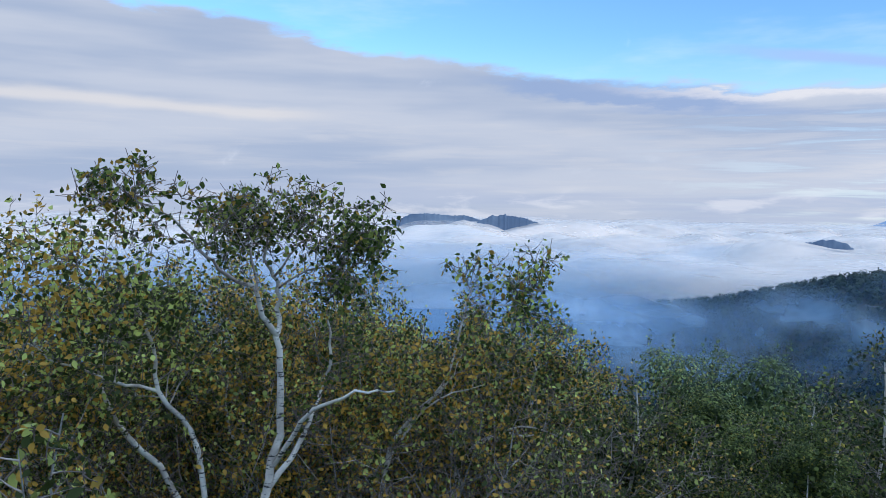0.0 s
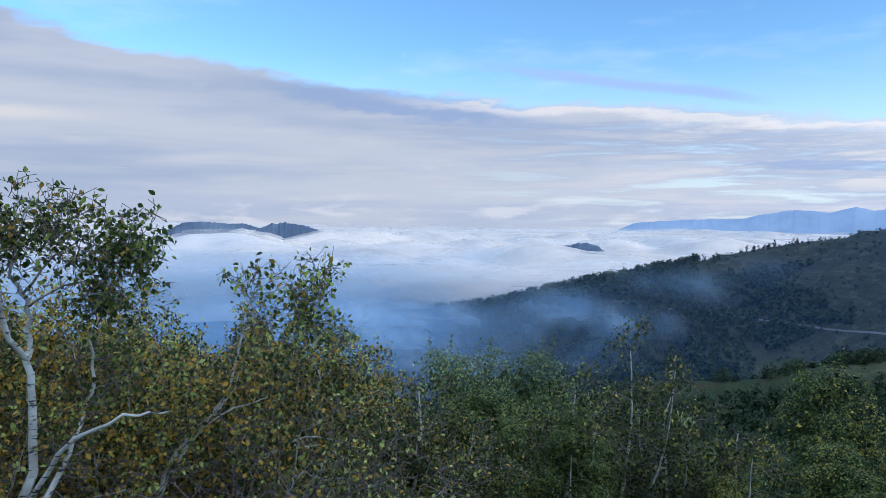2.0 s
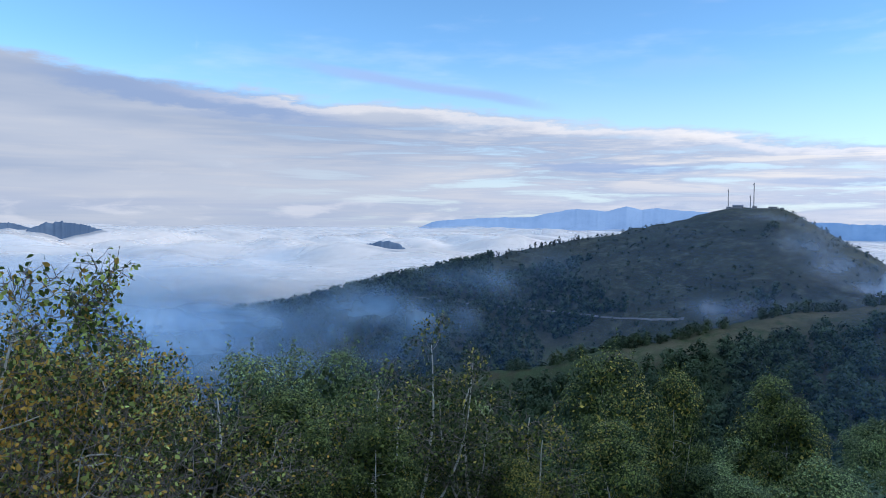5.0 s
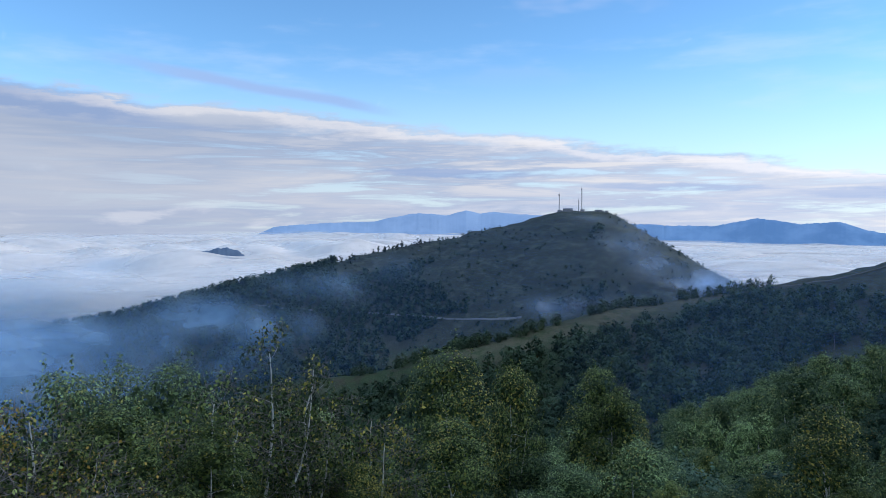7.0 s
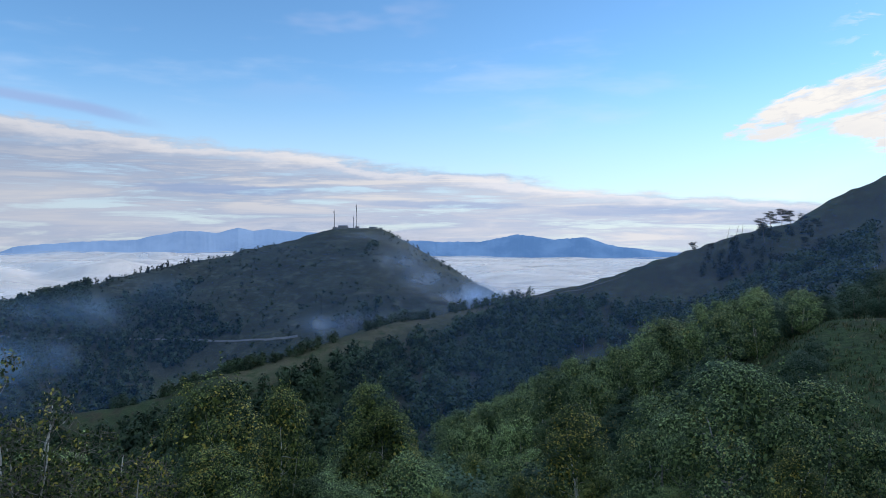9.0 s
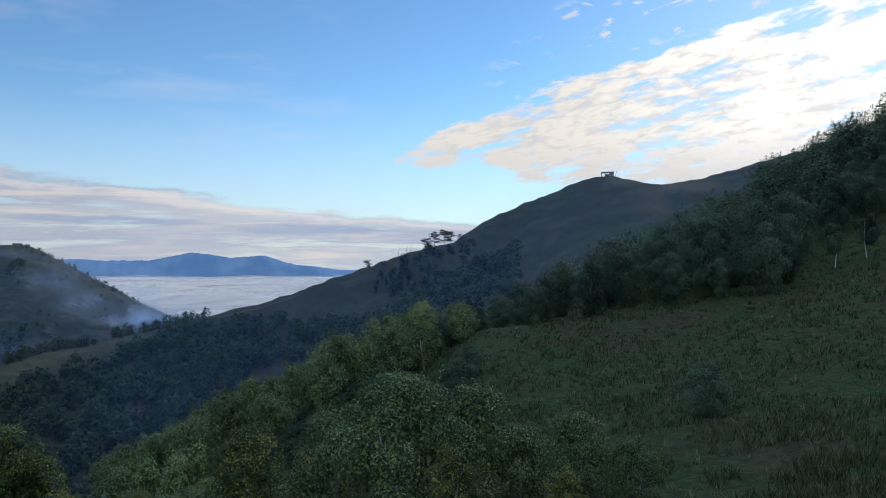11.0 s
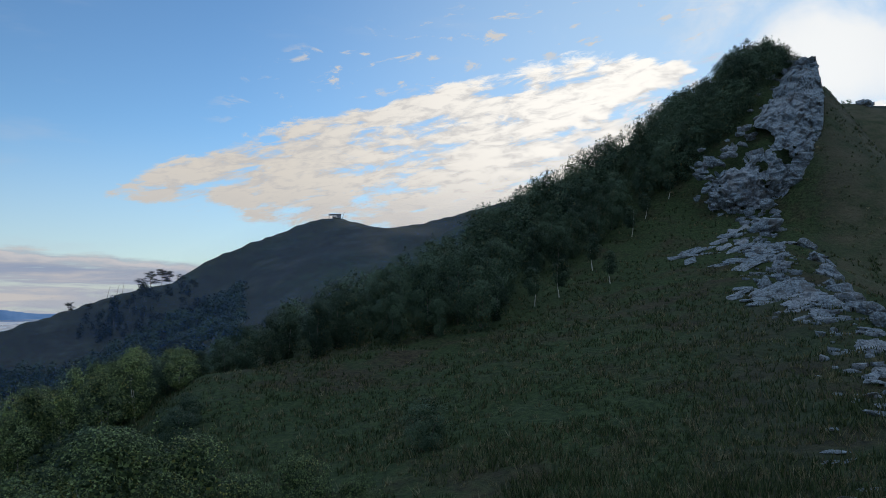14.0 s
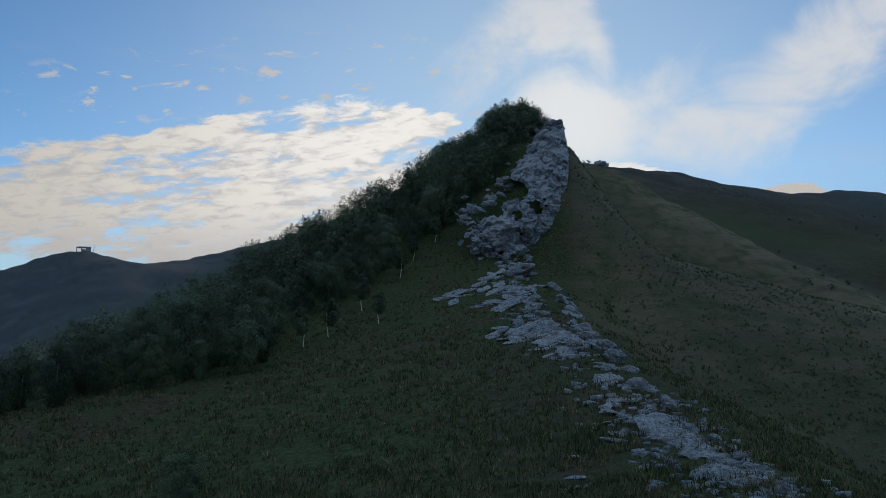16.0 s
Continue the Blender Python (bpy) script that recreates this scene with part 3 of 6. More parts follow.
def build_ground():
    rr, aa = np.meshgrid(RINGS, BEARINGS, indexing="ij")
    x, y = rr * np.sin(aa), rr * np.cos(aa)
    z = land(x, y)
    v = np.stack([x, y, z], -1).reshape(-1, 3)
    deg = np.degrees(aa)
    dry = np.clip((rr - 200) / 300, 0, 1) * np.interp(deg, [30, 60, 90, 125, 134], [0.9, 0.85, 0.7, 0.65, 0.0])
    dry = np.maximum(dry, np.clip((rr - 82) / 50, 0, 1) * np.clip((deg - 50) / 10, 0, 1) * np.clip((103 - deg) / 8, 0, 1) * 0.65)
    dry = np.maximum(dry, np.clip((rr - 320) / 60, 0, 1) * np.clip((deg - 130) / 4, 0, 1) * 0.6)
    dry = np.maximum(dry, np.exp(-((deg - 132) / 6) ** 2 - ((rr - 45) / 28) ** 2) * 0.5)
    dry = dry * (1 - 0.75 * np.clip((820 - rr) / 150, 0, 1) * np.clip((rr - 330) / 50, 0, 1) * np.clip((50 - deg) / 8, 0, 1))
    # paler along the far spur's crest: dry grass, and grazing sun put into the colour
    off = np.full(rr.shape, 1e9)
    for p in FAR_SPUR.dense:
        off = np.minimum(off, (x - p[0]) ** 2 + (y - p[1]) ** 2)
    pale = np.exp(-off / 90) * 0.4 + np.exp(-(np.sqrt(off) - 34) ** 2 / 14) * 0.35
    pale = pale + np.clip((deg - 134) / 2, 0, 1) * np.clip((rr - 60) / 40, 0, 1) * np.clip((270 - rr) / 30, 0, 1) * 0.55
    ridge = np.interp(deg, [40, 45, 50, 56, 61.5, 67.5, 73], [295, 300, 312, 332, 358, 385, 410])
    pale = pale + np.exp(-((ridge - 11 - rr) / 12) ** 2) * np.clip((deg - 43) / 4, 0, 1) * np.clip((68 - deg) / 5, 0, 1) * 0.6
    dry = np.maximum(dry, np.clip((rr - 60) / 60, 0, 1) * np.clip((deg - 133) / 2, 0, 1) * np.interp(rr, [150, 280, 330], [0.35, 0.35, 0.0]))
    dry = np.maximum(dry, np.clip((deg - 135) / 6, 0, 1) * np.clip((rr - 25) / 40, 0, 1) * np.clip((330 - rr) / 40, 0, 1) * 0.4)
    me = mesh_from("ground", v, grid_faces(len(RINGS), len(BEARINGS), True), [GROUND], True, {"dry": dry.ravel(), "pale": pale.ravel()})
    tagged(new("ground", me), "grassy mountain slopes and valleys in morning shade", "ground", kind="structure")
    return z


HEIGHTS = build_ground()


def land_on(x, y):
    """Heights of the ground's sheet itself, for setting things on it."""
    x, y = np.asarray(x, float), np.asarray(y, float)
    r = np.hypot(x, y)
    a = (np.arctan2(x, y) - BEARINGS[0]) % (2 * math.pi) + BEARINGS[0]
    i = np.clip(np.searchsorted(RINGS, r) - 1, 0, len(RINGS) - 2)
    j = np.clip(np.searchsorted(BEARINGS, a) - 1, 0, len(BEARINGS) - 2)
    u = (r - RINGS[i]) / (RINGS[i + 1] - RINGS[i])
    w = np.clip((a - BEARINGS[j]) / (BEARINGS[j + 1] - BEARINGS[j]), 0, 1)
    low = HEIGHTS[i, j] * (1 - w) + HEIGHTS[i, j + 1] * w
    return low * (1 - u) + (HEIGHTS[i + 1, j] * (1 - w) + HEIGHTS[i + 1, j + 1] * w) * u


def land_at(x, y):
    return float(land_on([x], [y])[0])


# ---- the sea of cloud ----
def cloud_level(x, y):
    r, a = np.hypot(x, y), np.degrees(np.arctan2(x, y))
    right = np.clip((a - 40) / 30, 0, 1)
    left = np.clip((14 - a) / 12, 0, 1)
    base = -124 + 22 * left * np.clip((r - 1500) / 900, 0, 1) - 22 * right * np.clip((r - 900) / 1500, 0, 1)
    base = base + np.clip((r - 2300) / 2300, 0, 1) * (16 - 24 * right)
    mound = np.sqrt(fbm(x / 420, y / 420, 31, 3) ** 2 + 0.006) * 2 - 0.12
    lumps = mound ** 1.2 * 38 + np.sqrt(fbm(x / 130, y / 130, 37, 3) ** 2 + 0.006) * 12 * np.clip(mound * 1.6, 0, 1)
    # a higher swell in front of the hilltops
    swell = (24 + 30 * fbm(a / 1.3, r / 90, 33, 3)) * np.exp(-((a - 1.9) / 2.6) ** 2 - ((r - 2330) / 150) ** 2)
    swell = swell - 6 * np.exp(-((a - 27.4) / 2.6) ** 2 - ((r - 2080) / 160) ** 2)
    return base + swell + lumps * np.clip((r - 600) / 1500, 0.15, 1) * (1 - 0.55 * np.clip((r - 2600) / 1200, 0, 1)) * (1 - 0.5 * right)


CLOUD_TOP = mist_material("cloud_top", (0.80, 0.75, 0.71), 0.004, 0.0, 0.4, 1.0, (1, 1, 1), 0.0)
CLOUD_WISP = mist_material("cloud_wisp", (0.88, 0.81, 0.75), 0.0028, 0.22, 0.75, 0.75, (1, 1, 1), 0.15)


def build_clouds():
    az = np.radians(np.arange(-40, 100, 0.4))
    rr, aa = np.meshgrid(np.geomspace(330, 4850, 210), az, indexing="ij")
    x, y = rr * np.sin(aa), rr * np.cos(aa)
    lv, ld = cloud_level(x, y), land(x, y)
    for i, (lift, mat) in enumerate(((0, CLOUD_TOP), (8, CLOUD_WISP))):
        z = lv + lift + fbm(x / 300, y / 300, 50 + i, 2) * 9 * (i > 0)
        deep = np.clip((z - ld) / (34 if i == 0 else 44), 0, 1)
        near = np.clip((rr - 520) / (1000 if i == 0 else 1500), 0, 1)
        near = np.maximum(near, np.clip((np.degrees(aa) - 58) / 6, 0, 1))
        far = np.clip((4850 - rr) / 500, 0, 1)
        deg = np.degrees(aa)
        hill = np.interp(deg, [6, 13, 21, 28, 38, 45, 50, 58, 62, 66, 72], [720, 800, 860, 910, 1010, 1070, 1090, 1120, 1160, 1230, 1350])
        near = near * (1 - np.clip((deg - 6) / 14, 0, 1) * np.clip((hill + 40 - rr) / 80, 0, 1))
        cover = (deep * deep * (3 - 2 * deep)) * near * far
        me = mesh_from("cloud_sea", np.stack([x, y, z], -1).reshape(-1, 3), drop_clear(grid_faces(*rr.shape), cover), [mat], True, {"cover": cover.ravel()})
        ob = new("cloud_sea" if i == 0 else "cloud_wisps", me)
        tagged(ob, "white sea of cloud filling the valleys" if i == 0 else "thin drifting wisps over the sea of cloud", "cloud", kind="stuff")


build_clouds()
VALLEY_TINT = mist_material("valley_tint", (0.32, 0.54, 0.78), 0.003, -0.2, 0.5, 0.55)


def valley_tint():
    """A sheet added over the near part of the cloud; its blue colour stands in for shade."""
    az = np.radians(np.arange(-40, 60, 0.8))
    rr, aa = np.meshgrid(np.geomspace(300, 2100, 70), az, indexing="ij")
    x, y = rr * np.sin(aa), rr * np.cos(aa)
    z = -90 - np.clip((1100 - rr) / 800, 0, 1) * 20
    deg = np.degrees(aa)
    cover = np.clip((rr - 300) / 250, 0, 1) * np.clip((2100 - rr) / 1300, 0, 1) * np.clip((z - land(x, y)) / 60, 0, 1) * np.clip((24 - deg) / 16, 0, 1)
    me = mesh_from("mist", np.stack([x, y, z], -1).reshape(-1, 3), drop_clear(grid_faces(*rr.shape), cover), [VALLEY_TINT], True, {"cover": cover.ravel()})
    tagged(new("mist", me), "mist sheet coloured blue for shade over the near valley", "mist", kind="stuff")


valley_tint()


# ---- far mountains and hilltops standing out of the cloud ----
def build_range(name, label, line, dist, depth, mat, seed, rough, spikes=0.0):
    """A mountain range along bearings and rises, with ribs and gullies down its face."""
    b = np.array([p[0] for p in line], float)
    e = np.array([p[1] for p in line], float)
    bb = np.arange(b[0], b[-1] + 0.01, 0.06)
    crest = dist * np.tan(np.radians(np.interp(bb, b, e)))
    crest = crest + fbm(bb * 0.9, bb * 0, seed, 4) * rough + fbm(bb * 5.0, bb * 0, seed + 3, 2) * rough * 0.5 + np.abs(fbm(bb * 4.3 + 3 * np.sin(bb), bb * 0, seed + 7, 3)) * spikes
    rows = np.linspace(0, 1, 26)
    u, a = np.meshgrid(rows, np.radians(bb), indexing="ij")
    base = -200.0
    h = base + (crest[None, :] - base) * (1 - np.abs(u * 2 - 1)) ** 0.9
    ribs = (1 - np.abs(fbm(np.degrees(a) * 0.8 + u * 1.5, u * 2.0, seed + 5, 4)) * 2) * rough * 0.9
    h = h + ribs * np.clip((1 - np.abs(u * 2 - 1)), 0, 1) * (1 - (1 - np.abs(u * 2 - 1)) ** 3)
    r = dist + (u - 0.5) * depth
    v = np.stack([r * np.sin(a), r * np.cos(a), h], -1).reshape(-1, 3)
    tagged(new(name, mesh_from(name, v, grid_faces(*u.shape), [mat], True)), label, "mountain", kind="structure")


# aerial haze is painted into these blues; the emission lifts them further
FAR_BLUE = haze_glow_material("hazed_blue_mountain", (0.09, 0.165, 0.29), (0.125, 0.21, 0.345), 0.56)
FAR_PALE = haze_glow_material("hazed_pale_mountain", (0.16, 0.23, 0.345), (0.19, 0.265, 0.385), 0.6)
HILL_BLUE = haze_glow_material("hazed_hilltop_woods", (0.06, 0.09, 0.145), (0.10, 0.14, 0.20), 0.4)
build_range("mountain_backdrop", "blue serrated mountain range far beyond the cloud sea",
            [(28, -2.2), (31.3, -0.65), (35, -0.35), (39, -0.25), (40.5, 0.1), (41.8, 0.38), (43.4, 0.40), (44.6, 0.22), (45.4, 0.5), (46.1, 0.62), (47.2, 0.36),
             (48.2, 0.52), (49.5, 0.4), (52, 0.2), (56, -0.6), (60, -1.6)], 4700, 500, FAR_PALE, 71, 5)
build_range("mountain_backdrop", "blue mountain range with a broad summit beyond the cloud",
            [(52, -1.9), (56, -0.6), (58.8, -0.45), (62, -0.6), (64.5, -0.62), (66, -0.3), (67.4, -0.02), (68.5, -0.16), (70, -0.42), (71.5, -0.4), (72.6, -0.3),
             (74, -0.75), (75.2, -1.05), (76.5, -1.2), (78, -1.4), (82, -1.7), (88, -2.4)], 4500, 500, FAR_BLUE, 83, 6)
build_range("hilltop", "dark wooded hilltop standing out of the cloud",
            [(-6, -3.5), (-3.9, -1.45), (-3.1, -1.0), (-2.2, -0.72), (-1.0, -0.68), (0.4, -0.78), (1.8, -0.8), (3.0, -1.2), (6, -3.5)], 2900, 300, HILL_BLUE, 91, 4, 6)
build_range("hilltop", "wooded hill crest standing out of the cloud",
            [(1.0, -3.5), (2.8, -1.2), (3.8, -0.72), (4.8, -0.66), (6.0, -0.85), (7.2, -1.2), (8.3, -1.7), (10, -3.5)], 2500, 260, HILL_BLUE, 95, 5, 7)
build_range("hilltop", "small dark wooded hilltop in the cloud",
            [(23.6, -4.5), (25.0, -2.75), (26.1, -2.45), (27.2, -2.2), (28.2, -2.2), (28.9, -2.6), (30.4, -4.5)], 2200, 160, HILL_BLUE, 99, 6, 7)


# ---- trees and other growth ----
def part(name, me, parent, label=""):
    ob = new(name, me)
    ob.parent = parent
    return tagged(ob, label)


def tubes(lines, sides):
    """One mesh of tapering tubes, each a list of points and a list of radii."""
    vs, fs, base = [], [], 0
    ring = np.arange(sides) * 2 * math.pi / sides
    for pts, rad in lines:
        p = np.asarray(pts, float)
        n = len(p)
        t = np.gradient(p, axis=0)
        t /= np.linalg.norm(t, axis=1)[:, None] + 1e-9
        up = np.where(np.abs(t[:, 2:3]) > 0.9, np.array([[1.0, 0, 0]]), np.array([[0, 0, 1.0]]))
        u = np.cross(t, up)
        u /= np.linalg.norm(u, axis=1)[:, None] + 1e-9
        w = np.cross(t, u)
        r = np.asarray(rad)[:, None, None]
        v = p[:, None, :] + r * (u[:, None, :] * np.cos(ring)[None, :, None] + w[:, None, :] * np.sin(ring)[None, :, None])
        vs.append(v.reshape(-1, 3))
        fs.append(grid_faces(n, sides, True) + base)
        base += n * sides
    return np.concatenate(vs), np.concatenate(fs)


def leaves(c, size, rng, droop=0.5, width=0.7, rounded=False):
    """Small folded leaves at the places c."""
    n = len(c)
    ax = rng.normal(size=(n, 3))
    ax[:, 2] -= droop
    ax /= np.linalg.norm(ax, axis=1)[:, None]
    sd = np.cross(ax, rng.normal(size=(n, 3)))
    sd /= np.linalg.norm(sd, axis=1)[:, None] + 1e-9
    nm = np.cross(ax, sd)
    s = (size * rng.uniform(0.6, 1.3, n))[:, None]
    if rounded:
        rim = [(0.0, 0.0, 0.0), (0.22, 0.36, 0.08), (0.52, 0.46, 0.12), (0.80, 0.24, 0.06), (1.06, 0.0, -0.06), (0.80, -0.24, 0.06), (0.52, -0.46, 0.12), (0.22, -0.36, 0.08)]
        v = np.stack([c + s * (ax * p + sd * q * width + nm * w) for p, q, w in rim], 1)
        return v.reshape(-1, 3), np.arange(n * 8).reshape(n, 8)
    v = np.stack([c, c + s * (ax * 0.42 + sd * 0.5 * width + nm * 0.12), c + s * ax, c + s * (ax * 0.42 - sd * 0.5 * width + nm * 0.12)], 1)
    return v.reshape(-1, 3), np.arange(n * 4).reshape(n, 4)


def leaves_out(c, out, size, rng, width=0.75, loose=0.55):
    """Leaves that lie roughly across the way out of the crown."""
    n = len(c)
    nm = out + rng.normal(0, loose, (n, 3))
    nm /= np.linalg.norm(nm, axis=1)[:, None] + 1e-9
    ax = np.cross(nm, rng.normal(size=(n, 3)))
    ax[:, 2] -= 0.3
    ax /= np.linalg.norm(ax, axis=1)[:, None] + 1e-9
    sd = np.cross(nm, ax)
    s = (size * rng.uniform(0.6, 1.35, n))[:, None]
    v = np.stack([c, c + s * (ax * 0.42 + sd * 0.5 * width), c + s * (ax + nm * 0.1), c + s * (ax * 0.42 - sd * 0.5 * width)], 1)
    return v.reshape(-1, 3), np.arange(n * 4).reshape(n, 4)


def leafy_crown(rng, h, wide, count, size, lumps=30, low=0.1, belly=0.4, lean=0.5, shoots=0, loose=0.5):
    """A crown of many small leaves: an egg-shaped heap of leafy lumps, with a darker, coarser inside and stray shoots on top."""
    g = (np.arange(lumps) + 0.5) / lumps
    g = np.clip(g + rng.normal(0, 0.03, lumps), 0.02, 0.98)
    turn = np.arange(lumps) * 2.39996 + rng.normal(0, 0.35, lumps)
    swell = np.where(g < belly, np.sqrt(np.clip(g / belly, 0.12, 1)), np.sqrt(np.clip(1 - ((g - belly) / (1.02 - belly)) ** 2, 0, 1)))
    lr = wide * (1.75 / math.sqrt(lumps)) * 0.5 * rng.uniform(0.75, 1.25, lumps)
    reach = np.clip(wide * 0.5 * swell - lr * 0.75, 0, None) * rng.uniform(0.72, 1.12, lumps)
    rise = low * h + (h - low * h) * g - lr * 0.6 * g
    c = np.stack([np.cos(turn) * reach, np.sin(turn) * reach, rise], 1)
    out0 = np.stack([np.cos(turn) * swell, np.sin(turn) * swell, (g - belly) * 1.3 + 0.25], 1)
    out0 /= np.linalg.norm(out0, axis=1)[:, None]
    inner = count // 7
    n = count - inner
    k = rng.choice(lumps, n, p=lr ** 2 / (lr ** 2).sum())
    v = rng.normal(size=(n, 3)) + out0[k] * lean * 1.6 + np.array([0, 0, 0.3])
    v /= np.linalg.norm(v, axis=1)[:, None]
    p = c[k] + v * (lr[k] * rng.uniform(0.62, 1.06, n) ** 0.7)[:, None] * np.array([1, 1, 0.85])
    a = leaves_out(p, v * 0.8 + out0[k] * 0.5 + np.array([0, 0, 0.25]), size, rng, loose=loose)
    q = c[rng.integers(0, lumps, inner)] * np.array([0.62, 0.62, 0.93]) + rng.normal(0, 0.12, (inner, 3)) * wide * 0.5
    q[:, 2] = np.clip(q[:, 2], 0.3 * low * h, 0.93 * h)
    b = leaves_out(q, rng.normal(size=(inner, 3)), size * 2.1, rng, loose=0.6)
    sets = [a, b]
    if shoots:
        top = np.argsort(-g + rng.normal(0, 0.25, lumps))[:shoots]
        m = 22
        u = np.tile(np.linspace(0.2, 1.0, m), shoots)
        base = np.repeat(c[top] + out0[top] * lr[top][:, None] * 0.8, m, 0)
        way = np.repeat(out0[top] * 0.7 + np.array([0, 0, 0.9]) + rng.normal(0, 0.25, (shoots, 3)), m, 0)
        sp = base + way * (u * wide * 0.075)[:, None] + rng.normal(0, size * 0.55, (m * shoots, 3))
        sets.append(leaves(sp, size, rng, 0.4))
    vs, fs, base = [], [], 0
    for v, f in sets:
        vs.append(v)
        fs.append(f + base)
        base += len(v)
    return np.concatenate(vs), np.concatenate(fs)


def limb(rng, p, way, length, radius, n, wander, lift):
    pts, rad = [np.array(p, float)], [radius]
    d = np.array(way, float)
    d /= np.linalg.norm(d)
    for i in range(n):
        d = d + rng.normal(0, wander, 3) + np.array([0, 0, lift])
        d /= np.linalg.norm(d)
        pts.append(pts[-1] + d * length / n)
        rad.append(radius * (1 - 0.88 * (i + 1) / n))
    return np.array(pts), np.array(rad)


def along(line, f):
    pts, rad = line
    u = f * (len(pts) - 1)
    i = min(int(u), len(pts) - 2)
    return pts[i] + (pts[i + 1] - pts[i]) * (u - i), rad[i] + (rad[i + 1] - rad[i]) * (u - i), pts[i + 1] - pts[i]


def sprout(rng, parents, count, lo, hi, length, ratio, spread, n, wander, lift):
    """Side shoots from each parent limb."""
    out = []
    for line in parents:
        for _ in range(count):
            f = rng.uniform(lo, hi)
            p, r, d = along(line, f)
            d = d / (np.linalg.norm(d) + 1e-9)
            side = rng.normal(size=3)
            side -= d * side.dot(d)
            side /= np.linalg.norm(side)
            way = d * (1 - spread) + side * spread
            out.append(limb(rng, p, way, length * rng.uniform(0.6, 1.25) * (1.15 - 0.5 * f), max(r * ratio, 0.0045), n, wander, lift))
    return out


def build_tree(name, label, category, seed, trunks, n1, n2, n3, len1, len2, len3, leaf_n, leaf_size, leaf_mat, bark, low=0.3, spread=0.75, sides=6,
               lift=0.04, twig_r=0.0028, scatter=0.05, limbs=(), bare=0.0, own=None):
    """A tree: trunks, then three orders of branches, then leaves on the last two."""
    rng = np.random.default_rng(seed)
    limbs = list(limbs)
    own = trunks + limbs if own is None else own
    first = sprout(rng, own, n1, low, 0.98, len1 * 1.2, 0.34, spread, 4, 0.14, lift)
    second = sprout(rng, first + own, n2, 0.25, 1.0, len2, 0.5, 0.72, 3, 0.17, lift * 0.6)
    third = sprout(rng, second, n3, 0.15, 1.0, len3, 0.6, 0.7, 2, 0.2, 0.0)
    tip = [(p, np.maximum(r, twig_r)) for p, r in second + third]
    ob = new(name)
    v, f = tubes(trunks, sides)
    part("trunk", mesh_from("trunk", v, f, [bark], True), ob)
    if limbs:
        v, f = tubes(limbs, sides)
        part("limb", mesh_from("limb", v, f, [BROWN_BARK], True), ob, "thin red-brown upper limbs")
    v, f = tubes(first, 5)
    part("branch_work", mesh_from("branch_work", v, f, [BROWN_BARK], True), ob, "thin brown side branches")["kind"] = "stuff"
    v, f = tubes(tip, 3)
    part("twig_work", mesh_from("twig_work", v, f, [TWIG]), ob, "thin dark bare twigs")["kind"] = "stuff"
    src = third + second
    pick = rng.integers(0, len(src), leaf_n)
    at_f = rng.uniform(0.1, 1.05, leaf_n)
    c = np.array([along(src[i], min(g, 1.0))[0] for i, g in zip(pick, at_f)]) + rng.normal(0, scatter, (leaf_n, 3))
    up = (c[:, 2] - c[:, 2].min()) / (np.ptp(c[:, 2]) + 1e-6)
    c = c[rng.uniform(0, 1, leaf_n) < np.clip(0.25 + up / max(bare, 0.01), 0, 1) if bare else np.ones(leaf_n, bool)]
    v, f = leaves(c, leaf_size, rng, rounded=True)
    part("crown", mesh_from("crown", v, f, [leaf_mat]), ob)["kind"] = "stuff"
    return tagged(ob, label, category)


def bent(rng, points, radius, tip=0.35):
    """A trunk through given points, with small wanderings."""
    p = np.array(points, float)
    u = np.linspace(0, len(p) - 1, len(p) * 3 - 2)
    q = np.stack([np.interp(u, np.arange(len(p)), p[:, i]) for i in range(3)], 1)
    q[1:-1] = (q[:-2] + 2 * q[1:-1] + q[2:]) / 4
    q[1:] += rng.normal(0, 0.012, q[1:].shape)
    return q, np.linspace(radius, radius * tip, len(q))


def straight(rng, h, radius, lean=0.06, n=7):
    return limb(rng, (0, 0, -0.25), (rng.normal(0, lean), rng.normal(0, lean), 1), h + 0.25, radius, n, 0.05, 0.03)


def hide_stock(ob):
    """Takes a model tree away once its copies stand."""
    for o in (*ob.children_recursive, ob):
        bpy.data.objects.remove(o)


def top_rise(b):
    """How high tree tops stand against the eye's level, by bearing."""
    bs = [-40, -30, -22, -15, -2, 1, 4, 7, 10, 14, 17, 22, 24, 28, 31, 35, 38, 42, 45.5, 48, 51, 54, 56.5, 59, 62, 67, 74, 79, 83, 88, 90, 93, 97, 101, 104, 110]
    es = [-1.5, -1.7, -2.0, -2.2, -4.0, -5.5, -8, -10.8, -11.0, -12.6, -10.2, -10.4, -13.0, -12.4, -10.6, -12.0, -15, -14.2, -11.3, -12, -14.2, -13.6, -12.3, -14, -16, -15.2, -13, -12.3,
          -10, -9.9, -11.2, -12.6, -11.8, -13, -15, -17]
    return float(np.interp(b, bs, es))


def plant(stock, b, d, height, rng, model_h, squeeze=1.0, group=""):
    x, y = d * math.sin(radians(b)), d * math.cos(radians(b))
    s = height / model_h
    m = pose(x, y, land_at(x, y), rng.normal(0, 3), rng.normal(0, 3), rng.uniform(0, 360)) @ Matrix.Diagonal((s * squeeze, s * squeeze, s, 1))
    ob = copy_thing(stock, m)
    return tagged(ob, group=group)


